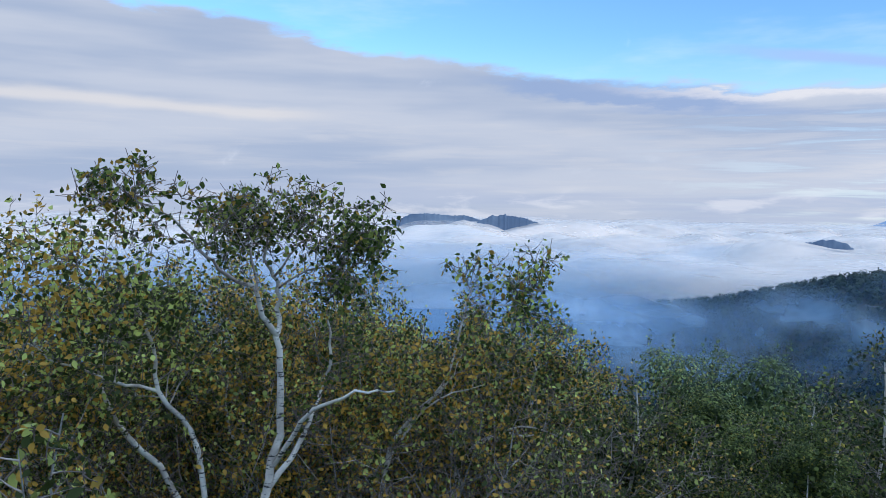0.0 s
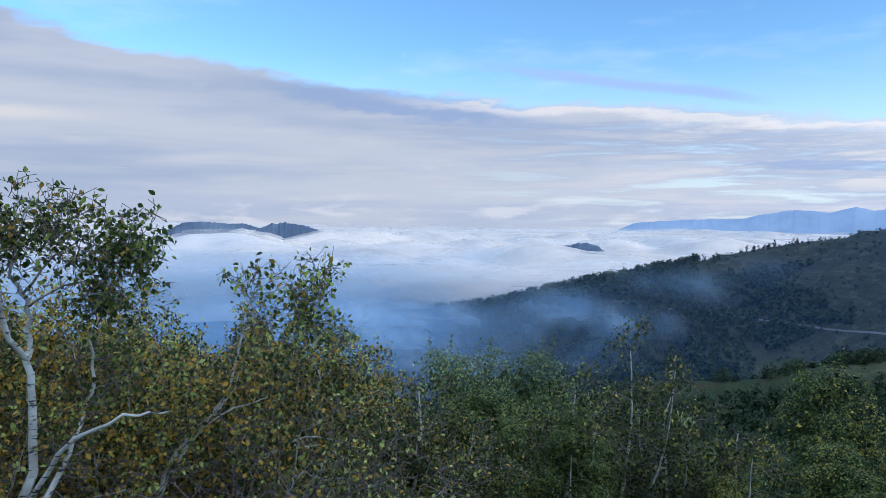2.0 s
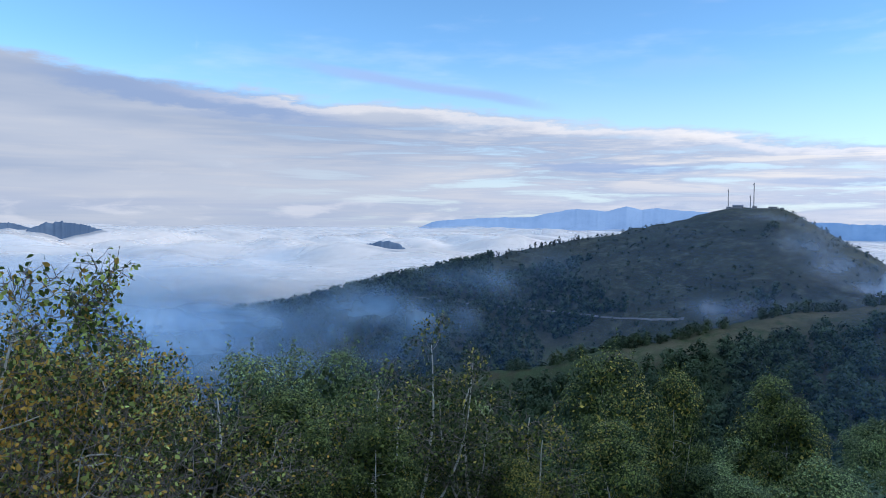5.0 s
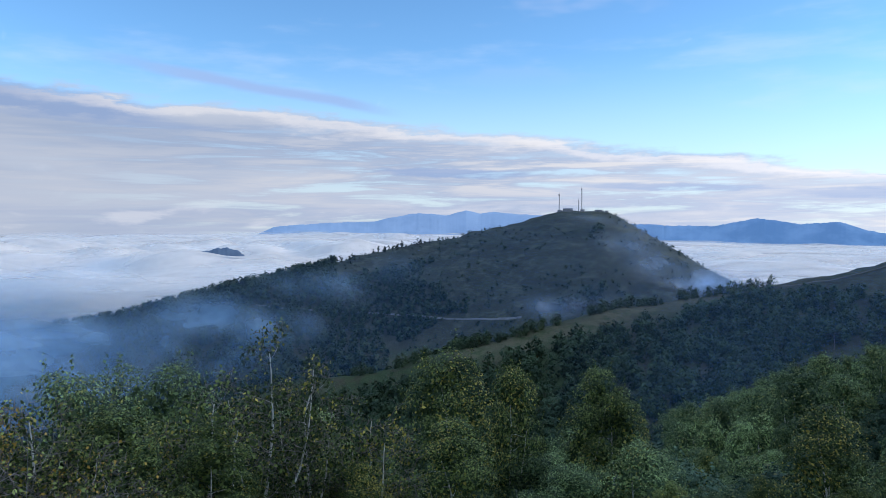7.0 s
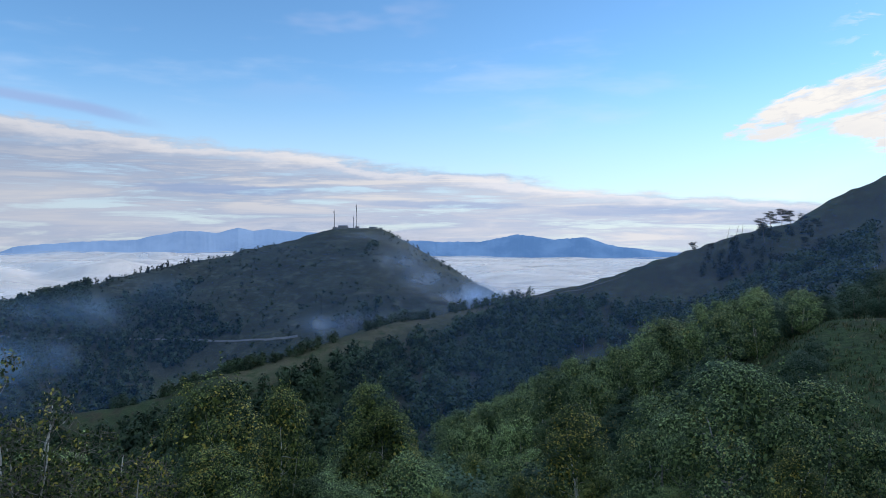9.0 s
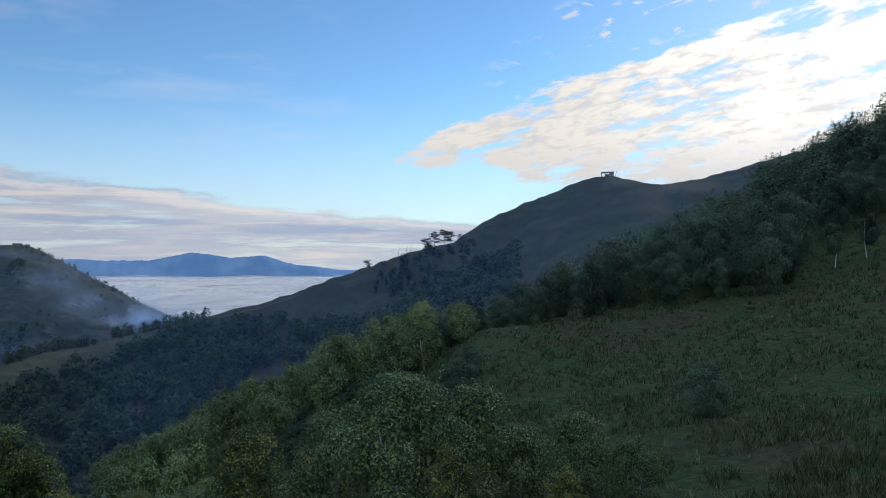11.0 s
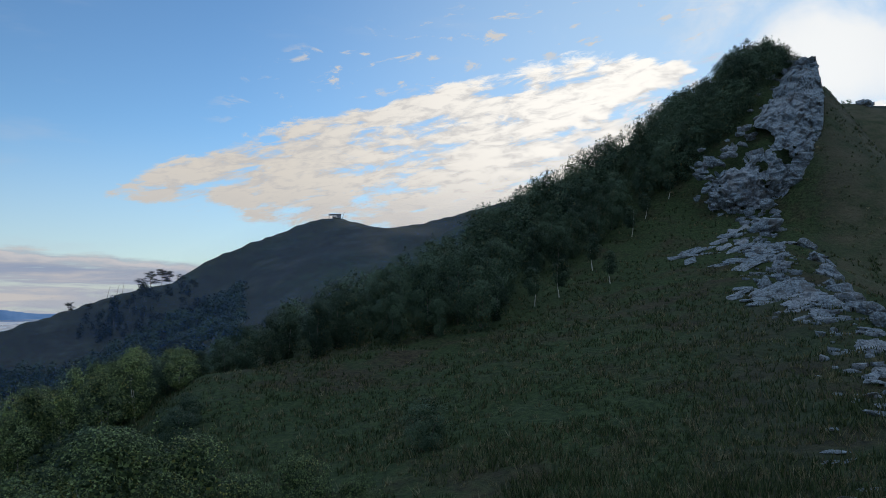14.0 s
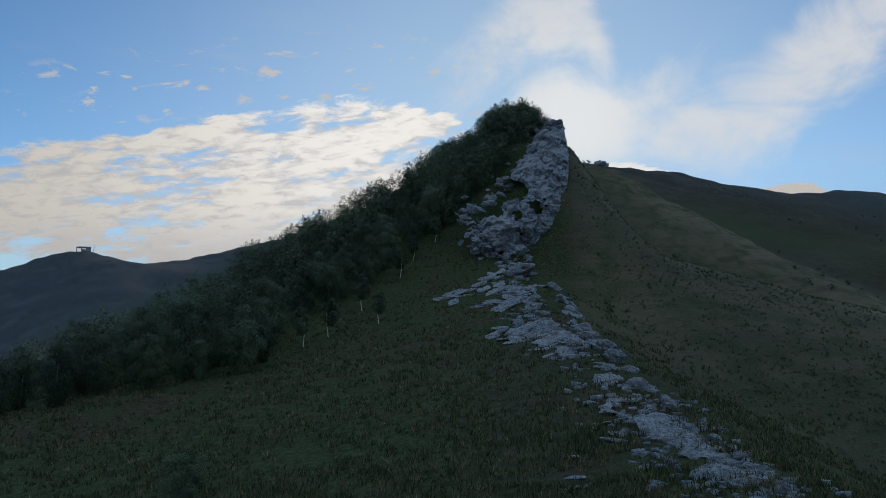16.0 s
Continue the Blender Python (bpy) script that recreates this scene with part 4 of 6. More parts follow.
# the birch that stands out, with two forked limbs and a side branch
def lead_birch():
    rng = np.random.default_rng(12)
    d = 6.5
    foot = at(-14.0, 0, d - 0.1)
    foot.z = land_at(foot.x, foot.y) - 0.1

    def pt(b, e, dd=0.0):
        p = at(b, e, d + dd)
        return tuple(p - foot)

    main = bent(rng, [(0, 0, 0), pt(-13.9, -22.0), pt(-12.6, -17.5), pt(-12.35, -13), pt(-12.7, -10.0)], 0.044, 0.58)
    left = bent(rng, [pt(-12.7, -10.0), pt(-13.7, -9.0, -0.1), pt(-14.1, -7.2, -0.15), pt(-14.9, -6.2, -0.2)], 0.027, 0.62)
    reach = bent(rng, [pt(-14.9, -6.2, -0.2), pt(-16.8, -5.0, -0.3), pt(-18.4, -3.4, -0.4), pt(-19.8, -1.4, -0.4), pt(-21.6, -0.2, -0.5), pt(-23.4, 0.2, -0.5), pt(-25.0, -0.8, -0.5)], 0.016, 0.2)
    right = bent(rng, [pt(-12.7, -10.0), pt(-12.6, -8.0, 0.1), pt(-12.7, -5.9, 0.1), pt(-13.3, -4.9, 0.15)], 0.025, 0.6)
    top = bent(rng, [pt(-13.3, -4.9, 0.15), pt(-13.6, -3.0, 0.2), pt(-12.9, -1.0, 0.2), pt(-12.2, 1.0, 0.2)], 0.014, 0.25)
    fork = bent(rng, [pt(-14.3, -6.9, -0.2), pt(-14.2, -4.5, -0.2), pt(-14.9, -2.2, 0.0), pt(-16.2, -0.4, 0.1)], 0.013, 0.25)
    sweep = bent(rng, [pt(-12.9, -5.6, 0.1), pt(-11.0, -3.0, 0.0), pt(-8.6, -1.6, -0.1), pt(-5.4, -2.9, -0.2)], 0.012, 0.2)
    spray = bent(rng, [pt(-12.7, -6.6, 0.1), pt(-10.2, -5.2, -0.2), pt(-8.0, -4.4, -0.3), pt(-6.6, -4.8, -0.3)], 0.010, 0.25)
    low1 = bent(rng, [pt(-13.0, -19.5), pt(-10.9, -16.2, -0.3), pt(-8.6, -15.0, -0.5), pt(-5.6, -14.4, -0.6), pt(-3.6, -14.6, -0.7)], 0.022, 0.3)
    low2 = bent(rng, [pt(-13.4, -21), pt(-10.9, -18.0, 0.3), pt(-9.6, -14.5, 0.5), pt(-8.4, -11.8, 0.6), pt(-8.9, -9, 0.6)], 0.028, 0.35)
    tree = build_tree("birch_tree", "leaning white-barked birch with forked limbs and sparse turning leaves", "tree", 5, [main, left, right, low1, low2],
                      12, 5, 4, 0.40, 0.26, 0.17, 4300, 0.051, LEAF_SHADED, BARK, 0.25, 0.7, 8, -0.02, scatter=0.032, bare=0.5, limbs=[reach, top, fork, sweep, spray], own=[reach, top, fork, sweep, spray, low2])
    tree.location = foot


def second_birch():
    """The birch beside it, on two white stems that bow apart."""
    rng = np.random.default_rng(77)
    d = 6.9
    foot = at(-18.5, 0, d)
    foot.z = land_at(foot.x, foot.y) - 0.1

    def pt(b, e, dd=0.0):
        return tuple(at(b, e, d + dd) - foot)

    a = bent(rng, [(0, 0, 0), pt(-17.9, -21.5), pt(-18.8, -16.4), pt(-21.4, -13.6), pt(-21.6, -10.5), pt(-22.6, -7), pt(-24, -3.8)], 0.032, 0.25)
    b = bent(rng, [(0.3, 0.3, 0), pt(-20.5, -20.0, 0.5), pt(-23.5, -16.5, 0.6), pt(-25.2, -13.5, 0.6), pt(-24.9, -9.0, 0.6), pt(-26.5, -5.0, 0.6), pt(-27.5, -3, 0.6)], 0.034, 0.25)
    c = bent(rng, [pt(-21.4, -13.6), pt(-24.5, -12.6, -0.2), pt(-27.5, -11.2, -0.3), pt(-29.5, -9.6, -0.3)], 0.016, 0.3)
    tree = build_tree("birch_tree", "birch on two bowed white stems with olive and yellow leaves", "tree", 15, [a, b, c], 9, 5, 4, 0.7, 0.45, 0.25, 5200, 0.054,
                      LEAF_TURNING, BARK, 0.3, 0.72, 7, 0.05, bare=0.7)
    tree.location = foot


def reaching_birch():
    """The slim birch whose twiggy top reaches over the mist."""
    rng = np.random.default_rng(31)
    d = 7.6
    foot = at(-5.5, 0, d)
    foot.z = land_at(foot.x, foot.y) - 0.1

    def pt(b, e, dd=0.0):
        return tuple(at(b, e, d + dd) - foot)

    a = bent(rng, [(0, 0, 0), pt(-4.8, -20.5), pt(-2.0, -16.5), pt(0.8, -12.8), pt(1.6, -9.0), pt(2.2, -6.8), pt(2.8, -5.4)], 0.024, 0.2)
    b = bent(rng, [pt(1.6, -9.0), pt(3.6, -7.6), pt(6.0, -7.9), pt(9.4, -9.0)], 0.010, 0.25)
    c = bent(rng, [pt(2.2, -6.6), pt(4.0, -5.8), pt(5.6, -5.6), pt(7.2, -6.0)], 0.009, 0.3)
    tree = build_tree("birch_tree", "slim birch with a thin twiggy top of dark leaves", "tree", 25, [a, b, c], 8, 4, 3, 0.34, 0.28, 0.18, 900, 0.058, LEAF_SHADED, BARK,
                      0.45, 0.6, 6, 0.06)
    tree.location = foot


def thicket_stems():
    """Crooked pale stems that show in the thicket, each with a few leafy shoots."""
    for seed, d, way in ((1, 7.6, ((-4.6, -20.5), (-3.6, -17.8), (-1.6, -15.6), (0.6, -13.8), (1.6, -11.6))), (2, 8.3, ((-7.5, -20), (-7.0, -16.8), (-6.2, -14.0), (-6.6, -11.2))),
                         (3, 8.8, ((2.2, -20.5), (3.4, -17.4), (3.0, -14.6), (4.6, -12.8))), (4, 8.4, ((-16.0, -21), (-15.6, -18.4), (-16.6, -16.0), (-16.2, -13))),
                         (5, 7.8, ((-28.2, -21), (-29.6, -17.5), (-30.4, -14), (-29.6, -10.5))), (6, 9.2, ((6.4, -20), (7.0, -17.2), (6.2, -14.8), (7.6, -12.9))),
                         (7, 9.0, ((-11.0, -22), (-10.4, -18.5), (-10.8, -16.0), (-9.8, -13.2))), (8, 8.0, ((1.0, -21), (2.2, -18.6), (4.8, -17.4), (7.4, -17.6)))):
        rng = np.random.default_rng(860 + seed)
        foot = at(way[0][0] + rng.normal(0, 0.5), 0, d)
        foot.z = land_at(foot.x, foot.y) - 0.1
        line = bent(rng, [(0, 0, 0)] + [tuple(at(b, e, d) - foot) for b, e in way], 0.026, 0.3)
        side = bent(rng, [tuple(at(*way[1], d) - foot), tuple(at(way[2][0] + 1.6, way[2][1] + 0.8, d - 0.2) - foot), tuple(at(way[3][0] + 2.6, way[3][1] - 0.2, d - 0.3) - foot)], 0.014, 0.3)
        tree = build_tree("birch_tree", "crooked pale birch stem with few leaves in the thicket", "tree", 880 + seed, [line, side], 7, 4, 4, 0.55, 0.36, 0.22, 1500, 0.052, LEAF_TURNING,
                          BARK if seed % 3 else GREY_BARK, 0.3, 0.7, 6, 0.03)
        tagged(tree, group="birch thicket below the viewpoint").location = foot


def bare_bushes():
    """Bushes of thin brown shoots, nearly leafless, in front of the thicket."""
    rng = np.random.default_rng(97)
    for i, b in enumerate((-31, -28.5, -25.8, -22.6, -19.4, -16.8, -10.6, -8.8, -6.4, -4.2, -2.0, -0.2, 1.6, 3.4, 5.2, 7.4, 9.6, -12.2)):
        d = rng.uniform(7.0, 8.3)
        foot = at(b, 0, d)
        foot.z = land_at(foot.x, foot.y) - 0.1
        room = d * math.tan(radians(-11.5 + rng.uniform(-3.0, 2.0))) - foot.z
        stems = [limb(rng, (rng.normal(0, 0.15), rng.normal(0, 0.15), 0), (rng.normal(0, 0.38), rng.normal(0, 0.38), 1), max(0.8, room) * rng.uniform(0.7, 1.15), rng.uniform(0.008, 0.017), 8, 0.16, 0.02) for _ in range(6)]
        bush = build_tree("bush", "bush of thin bare brown shoots with a few yellowed leaves", "bush", 970 + i, stems, 6, 3, 2, 0.5, 0.32, 0.2, 420, 0.056, LEAF_TURNING, BROWN_BARK if i % 3 else GREY_BARK,
                          0.25, 0.65, 5, 0.05, 0.0034)
        tagged(bush, group="birch thicket below the viewpoint").location = foot


def near_growth():
    rng = np.random.default_rng(4)
    stock = []
    for i in range(5):
        r = np.random.default_rng(200 + i)
        stems = [limb(r, (0, 0, -0.25), (r.normal(0, 0.3), r.normal(0, 0.3), 1), g, w, 9, 0.13, 0.03) for g, w in ((4.2, 0.036), (3.7, 0.026), (3.2, 0.022))][:2 + i % 2]
        stock.append(build_tree("birch_tree", "young birch with thin stems and turning olive and yellow leaves", "tree", 300 + i, stems, 11, 5, 5, 0.85, 0.5, 0.28,
                                (7800, 7200, 8200, 7400, 7000)[i], 0.050, LEAF_TURNING, BARK if i % 3 else GREY_BARK, 0.12, 0.75, 6, 0.03, 0.0036, bare=0.6))
    # thicket below and beside the eye
    for d0, b0, b1, gap in ((8.2, -37, 2, 7.5), (9.6, -36, 10, 6.0), (11.2, -36, 14, 5.5), (13.2, -37, 14, 5.5), (16.5, -36, 12, 6.0)):
        b = b0 + rng.uniform(0, 3)
        while b < b1:
            d = d0 + rng.uniform(-0.6, 0.6)
            x, y = d * math.sin(radians(b)), d * math.cos(radians(b))
            room = d * math.tan(radians(top_rise(b) - rng.uniform(0.0, 1.2))) - land_at(x, y)
            h = min(room, rng.uniform(3.6, 6.0))
            if h > 1.0:
                plant(stock[rng.integers(5)], b, d, h, rng, 4.2, max(1.0, min(1.5, 3.8 / h)), "birch thicket below the viewpoint")
            b += gap * rng.uniform(0.75, 1.25)
    for i, (b, d, e) in enumerate(((-7.0, 10.4, -4.6), (-4.6, 11.6, -5.0), (-2.2, 10.8, -5.4), (0.2, 11.8, -5.9), (3.2, 10.2, -8.2), (6.4, 10.6, -9.6), (9.2, 11.4, -10.2), (12.4, 11.0, -11.2),
                                  (-8.6, 9.8, -4.6), (-10.4, 10.6, -4.2), (-12.0, 9.9, -4.4), (-16.5, 10.2, -3.4), (-19.5, 9.6, -3.2), (-23.0, 9.9, -3.0), (-5.8, 9.2, -5.0), (-3.2, 9.4, -5.3), (-0.8, 9.6, -5.9), (1.6, 9.0, -7.0), (4.6, 9.4, -8.8), (7.6, 9.8, -9.6))):
        x, y = d * math.sin(radians(b)), d * math.cos(radians(b))
        plant(stock[i % 5], b, d, d * math.tan(radians(e + 0.7)) - land_at(x, y), rng, 4.3, 0.95, "birch thicket below the viewpoint")
    for s in stock:
        hide_stock(s)


def full_tree(name, label, seed, h, wide, count, size, leaf_mat, bark, stems, low, lumps=34, belly=0.4, shoots=14, arm_n=9):
    """A tree in full leaf: stems and limbs inside a crown of leafy lumps."""
    rng = np.random.default_rng(seed)
    ob = new(name)
    arms = sprout(rng, stems, arm_n, 0.3, 0.9, wide * 0.30, 0.45, 0.72, 4, 0.12, 0.05)
    v, f = tubes(stems + arms, 6)
    part("trunk", mesh_from("trunk", v, f, [bark], True), ob)
    v, f = leafy_crown(rng, h, wide, count, size, lumps, low, belly, 0.55, shoots, 0.36)
    part("crown", mesh_from("crown", v, f, [leaf_mat]), ob)["kind"] = "stuff"
    return tagged(ob, label, "tree")


def open_birches():
    """Thin birches whose pale stems show through sparse leaves."""
    for seed, b, d, e, lean, count in ((41, 30.9, 12.5, -9.9, 0.7, 4600), (42, 34.2, 13.5, -11.3, -0.5, 4200), (43, 26.6, 11.5, -13.2, 0.4, 3600), (44, -29.6, 7.4, -8.5, -0.5, 3800),
                                       (45, 14.6, 10.8, -13.4, 0.6, 3600), (46, 38.6, 13.0, -15.2, 0.3, 3400)):
        rng = np.random.default_rng(seed)
        foot = at(b, 0, d)
        foot.z = land_at(foot.x, foot.y) - 0.1
        h = d * math.tan(radians(e)) - foot.z
        side = Vector((math.cos(radians(b)), -math.sin(radians(b)), 0))

        def pt(u, across, deep=0.0):
            p = side * across + Vector((side.y, -side.x, 0)) * deep
            return (p.x, p.y, h * u)

        main = bent(rng, [(0, 0, 0), pt(0.25, -0.25 * lean), pt(0.5, 0.05 * lean), pt(0.75, 0.2 * lean), pt(0.98, 0.1)], 0.042, 0.2)
        off = bent(rng, [pt(0.22, -0.2 * lean), pt(0.4, 0.5 * lean), pt(0.62, 0.95 * lean, 0.2), pt(0.86, 1.1 * lean, 0.2)], 0.03, 0.25)
        back = bent(rng, [pt(0.3, -0.2 * lean), pt(0.5, -0.6 * lean, -0.2), pt(0.8, -0.85 * lean, -0.3)], 0.024, 0.25)
        tree = build_tree("birch_tree", "thin birch with pale stems showing through sparse olive leaves", "tree", seed + 800, [main, off, back], 11, 5, 4, 0.75, 0.42, 0.24,
                          count, 0.058, LEAF_BIRCH if b > 0 else LEAF_TURNING, BARK, 0.22, 0.72, 6, 0.05, 0.0034)
        tree.location = foot


def middle_growth():
    rng = np.random.default_rng(8)
    stock = []
    for i in range(4):
        r = np.random.default_rng(400 + i)
        stems = [straight(r, 5.2, 0.07, 0.04, 9)] + ([straight(r, 4.4, 0.05, 0.12, 9)] if i % 2 else [])
        stock.append(full_tree("birch_tree", "slender birch with a green crown turning yellow", 500 + i, 6.3, (2.9, 3.3, 2.7, 3.1)[i], (15000, 17000, 14000, 16000)[i], 0.068,
                               LEAF_BIRCH, BARK, stems, 0.14, (30, 34, 28, 32)[i], (0.42, 0.36, 0.45, 0.38)[i], 26))
    for i in range(3):
        r = np.random.default_rng(450 + i)
        stems = [straight(r, 4.0, 0.10, 0.10, 8), straight(r, 3.3, 0.08, 0.28, 8), straight(r, 3.0, 0.07, 0.35, 8)]
        stock.append(full_tree("broadleaf_tree", "bushy broadleaf tree with a rounded grey-green crown", 550 + i, 5.6, (4.4, 5.0, 4.6)[i], 21000, 0.072, LEAF_GREEN, GREY_BARK,
                               stems, 0.0, (30, 36, 32)[i], 0.5, 24))
    r = np.random.default_rng(470)
    stock.append(full_tree("bush", "low dark green bush on the steep bank", 570, 3.0, 3.0, 4200, 0.11, LEAF_FOREST, GREY_BARK, [straight(r, 2.0, 0.04, 0.3, 6), straight(r, 1.8, 0.04, 0.4, 6)], 0.0,
                           24, 0.4, 8, 3))
    # those of the wood farther down the slope, coarser
    for i in range(4):
        r = np.random.default_rng(480 + i)
        stems = [straight(r, 4.6, 0.09, 0.05, 7), straight(r, 4.0, 0.07, 0.2, 7)]
        stock.append(full_tree("broadleaf_tree" if i % 2 else "birch_tree", "full green tree in the wood below the meadow", 580 + i, 6.4, (4.6, 3.6, 5.2, 4.0)[i], 7600, 0.12, LEAF_GREEN,
                               BARK if i % 2 == 0 else GREY_BARK, stems, 0.08, (36, 30, 44, 34)[i], 0.5, 14, 5))
    tall = (6.3, 6.3, 6.3, 6.3, 5.6, 5.6, 5.6, 3.0, 6.4, 6.4, 6.4, 6.4)

    def put(kind, b, d, e, wide=1.0):
        x, y = d * math.sin(radians(b)), d * math.cos(radians(b))
        h = d * math.tan(radians(e)) - land_at(x, y)
        plant(stock[kind], b, d, max(h, 1.2), rng, tall[kind], wide, "trees on the slope below the viewpoint")

    # those that stand out
    for kind, b, d, e, wide in ((4, 18.0, 19, -10.2, 0.8), (5, 21.5, 19.5, -10.2, 0.85), (1, 45.4, 17.5, -10.1, 0.95),
                                (3, 49.8, 19, -11.6, 0.8), (0, 55.6, 19, -11.2, 0.85), (2, 58.2, 18.5, -12.7, 1.0), (6, 84.2, 19, -9.3, 1.1), (4, 88.6, 20, -10.2, 1.1),
                                (5, 79.0, 21, -11.6, 1.0), (6, 97.0, 21.5, -11.9, 1.0), (4, 92.5, 20, -12.8, 1.0), (5, 101.5, 21, -13.6, 0.9), (1, 72.5, 24, -12.4, 1.1)):
        put(kind, b, d, e, wide)
    # the rest of the slope, row behind row
    for d0, b0, b1, gap in ((10.5, 13, 30, 8.0), (12.5, 13, 44, 7.5), (14.5, 16, 76, 7.5), (17.5, 14, 104, 7.0), (21.5, 10, 100, 6.4), (26, 20, 96, 6.0), (32, 30, 94, 5.4), (39, 40, 92, 5.0), (47, 50, 92, 4.4)):
        b = b0 + rng.uniform(0, 3)
        while b < b1:
            d = d0 * rng.uniform(0.94, 1.06)
            x, y = d * math.sin(radians(b)), d * math.cos(radians(b))
            cap = top_rise(b) - (rng.uniform(2.2, 6.0) if b < 70 else rng.uniform(3.5, 7.5)) if d < 30 else top_rise(b) + rng.uniform(-3.2, -0.6)
            room = d * math.tan(radians(cap)) - land_at(x, y)
            h = min(room, rng.uniform(4.5, 7.5))
            if h > 1.3:
                kind = int(rng.choice([0, 1, 2, 3] if d < 16 and b < 42 else [0, 1, 2, 3, 4, 5, 6]))
                plant(stock[kind], b, d, h, rng, tall[kind], max(0.9, min(1.2, 4.2 / h)), "trees on the slope below the viewpoint")
            b += gap * rng.uniform(0.75, 1.25)
    # dark bushes that fill the steep bank
    for _ in range(110):
        b, d = rng.uniform(52, 88), rng.uniform(26, 70)
        x, y = d * math.sin(radians(b)), d * math.cos(radians(b))
        if math.degrees(math.atan2(land_at(x, y), d)) < -12.5 - (3 if b > 84 else 0):
            plant(stock[7], b, d, rng.uniform(1.6, 3.6), rng, 3.0, rng.uniform(0.9, 1.4), "dark bushes on the bank")
    # the wood that runs from the bank up to the meadow's brow
    stood = []
    for _ in range(900):
        if len(stood) >= 120:
            break
        b, d = rng.uniform(62, 88.5), rng.uniform(58, 112)
        x, y = d * math.sin(radians(b)), d * math.cos(radians(b))
        if any((x - p) ** 2 + (y - q) ** 2 < 9.5 for p, q in stood) or (b > 85.5 and d < 66):
            continue
        cap = float(np.interp(b, [62, 67.7, 71.2, 75, 76.9, 79.7, 82.1, 84.7, 87.2, 90.7], [-14, -11.4, -9.1, -7.8, -6.7, -5.75, -4.35, -3.6, -4.0, -3.2])) - rng.uniform(0, 1.4)
        h = min(rng.uniform(5.0, 8.6), d * math.tan(radians(cap)) - land_at(x, y))
        if h > 2.6:
            stood.append((x, y))
            plant(stock[8 + int(rng.integers(4))], b, d, h, rng, 6.4, max(0.85, min(1.35, 6.0 / h)) * rng.uniform(0.85, 1.1), "wood below the meadow")
    for s in stock:
        hide_stock(s)


def near_sprig():
    """A sapling close by, with large yellowing leaves."""
    rng = np.random.default_rng(63)
    foot = at(-29.0, 0, 3.1)
    foot.z = land_at(foot.x, foot.y) - 0.05
    top = at(-27.6, -14.5, 3.0) - foot
    stem = bent(rng, [(0, 0, 0), (top.x * 0.3 - 0.03, top.y * 0.3, top.z * 0.5), tuple(top)], 0.012, 0.3)
    side = bent(rng, [(top.x * 0.3 - 0.03, top.y * 0.3, top.z * 0.5), tuple(at(-30.5, -16.5, 2.9) - foot)], 0.007, 0.3)
    tree = build_tree("birch_sapling", "small birch sapling with large yellow and orange leaves", "tree", 64, [stem, side], 4, 2, 2, 0.22, 0.12, 0.07, 130, 0.06, LEAF_TURNING,
                      GREY_BARK, 0.4, 0.7, 5, 0.02, 0.002, 0.02)
    tree.location = foot


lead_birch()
second_birch()
near_sprig()
reaching_birch()
near_growth()
thicket_stems()
bare_bushes()
open_birches()
middle_growth()


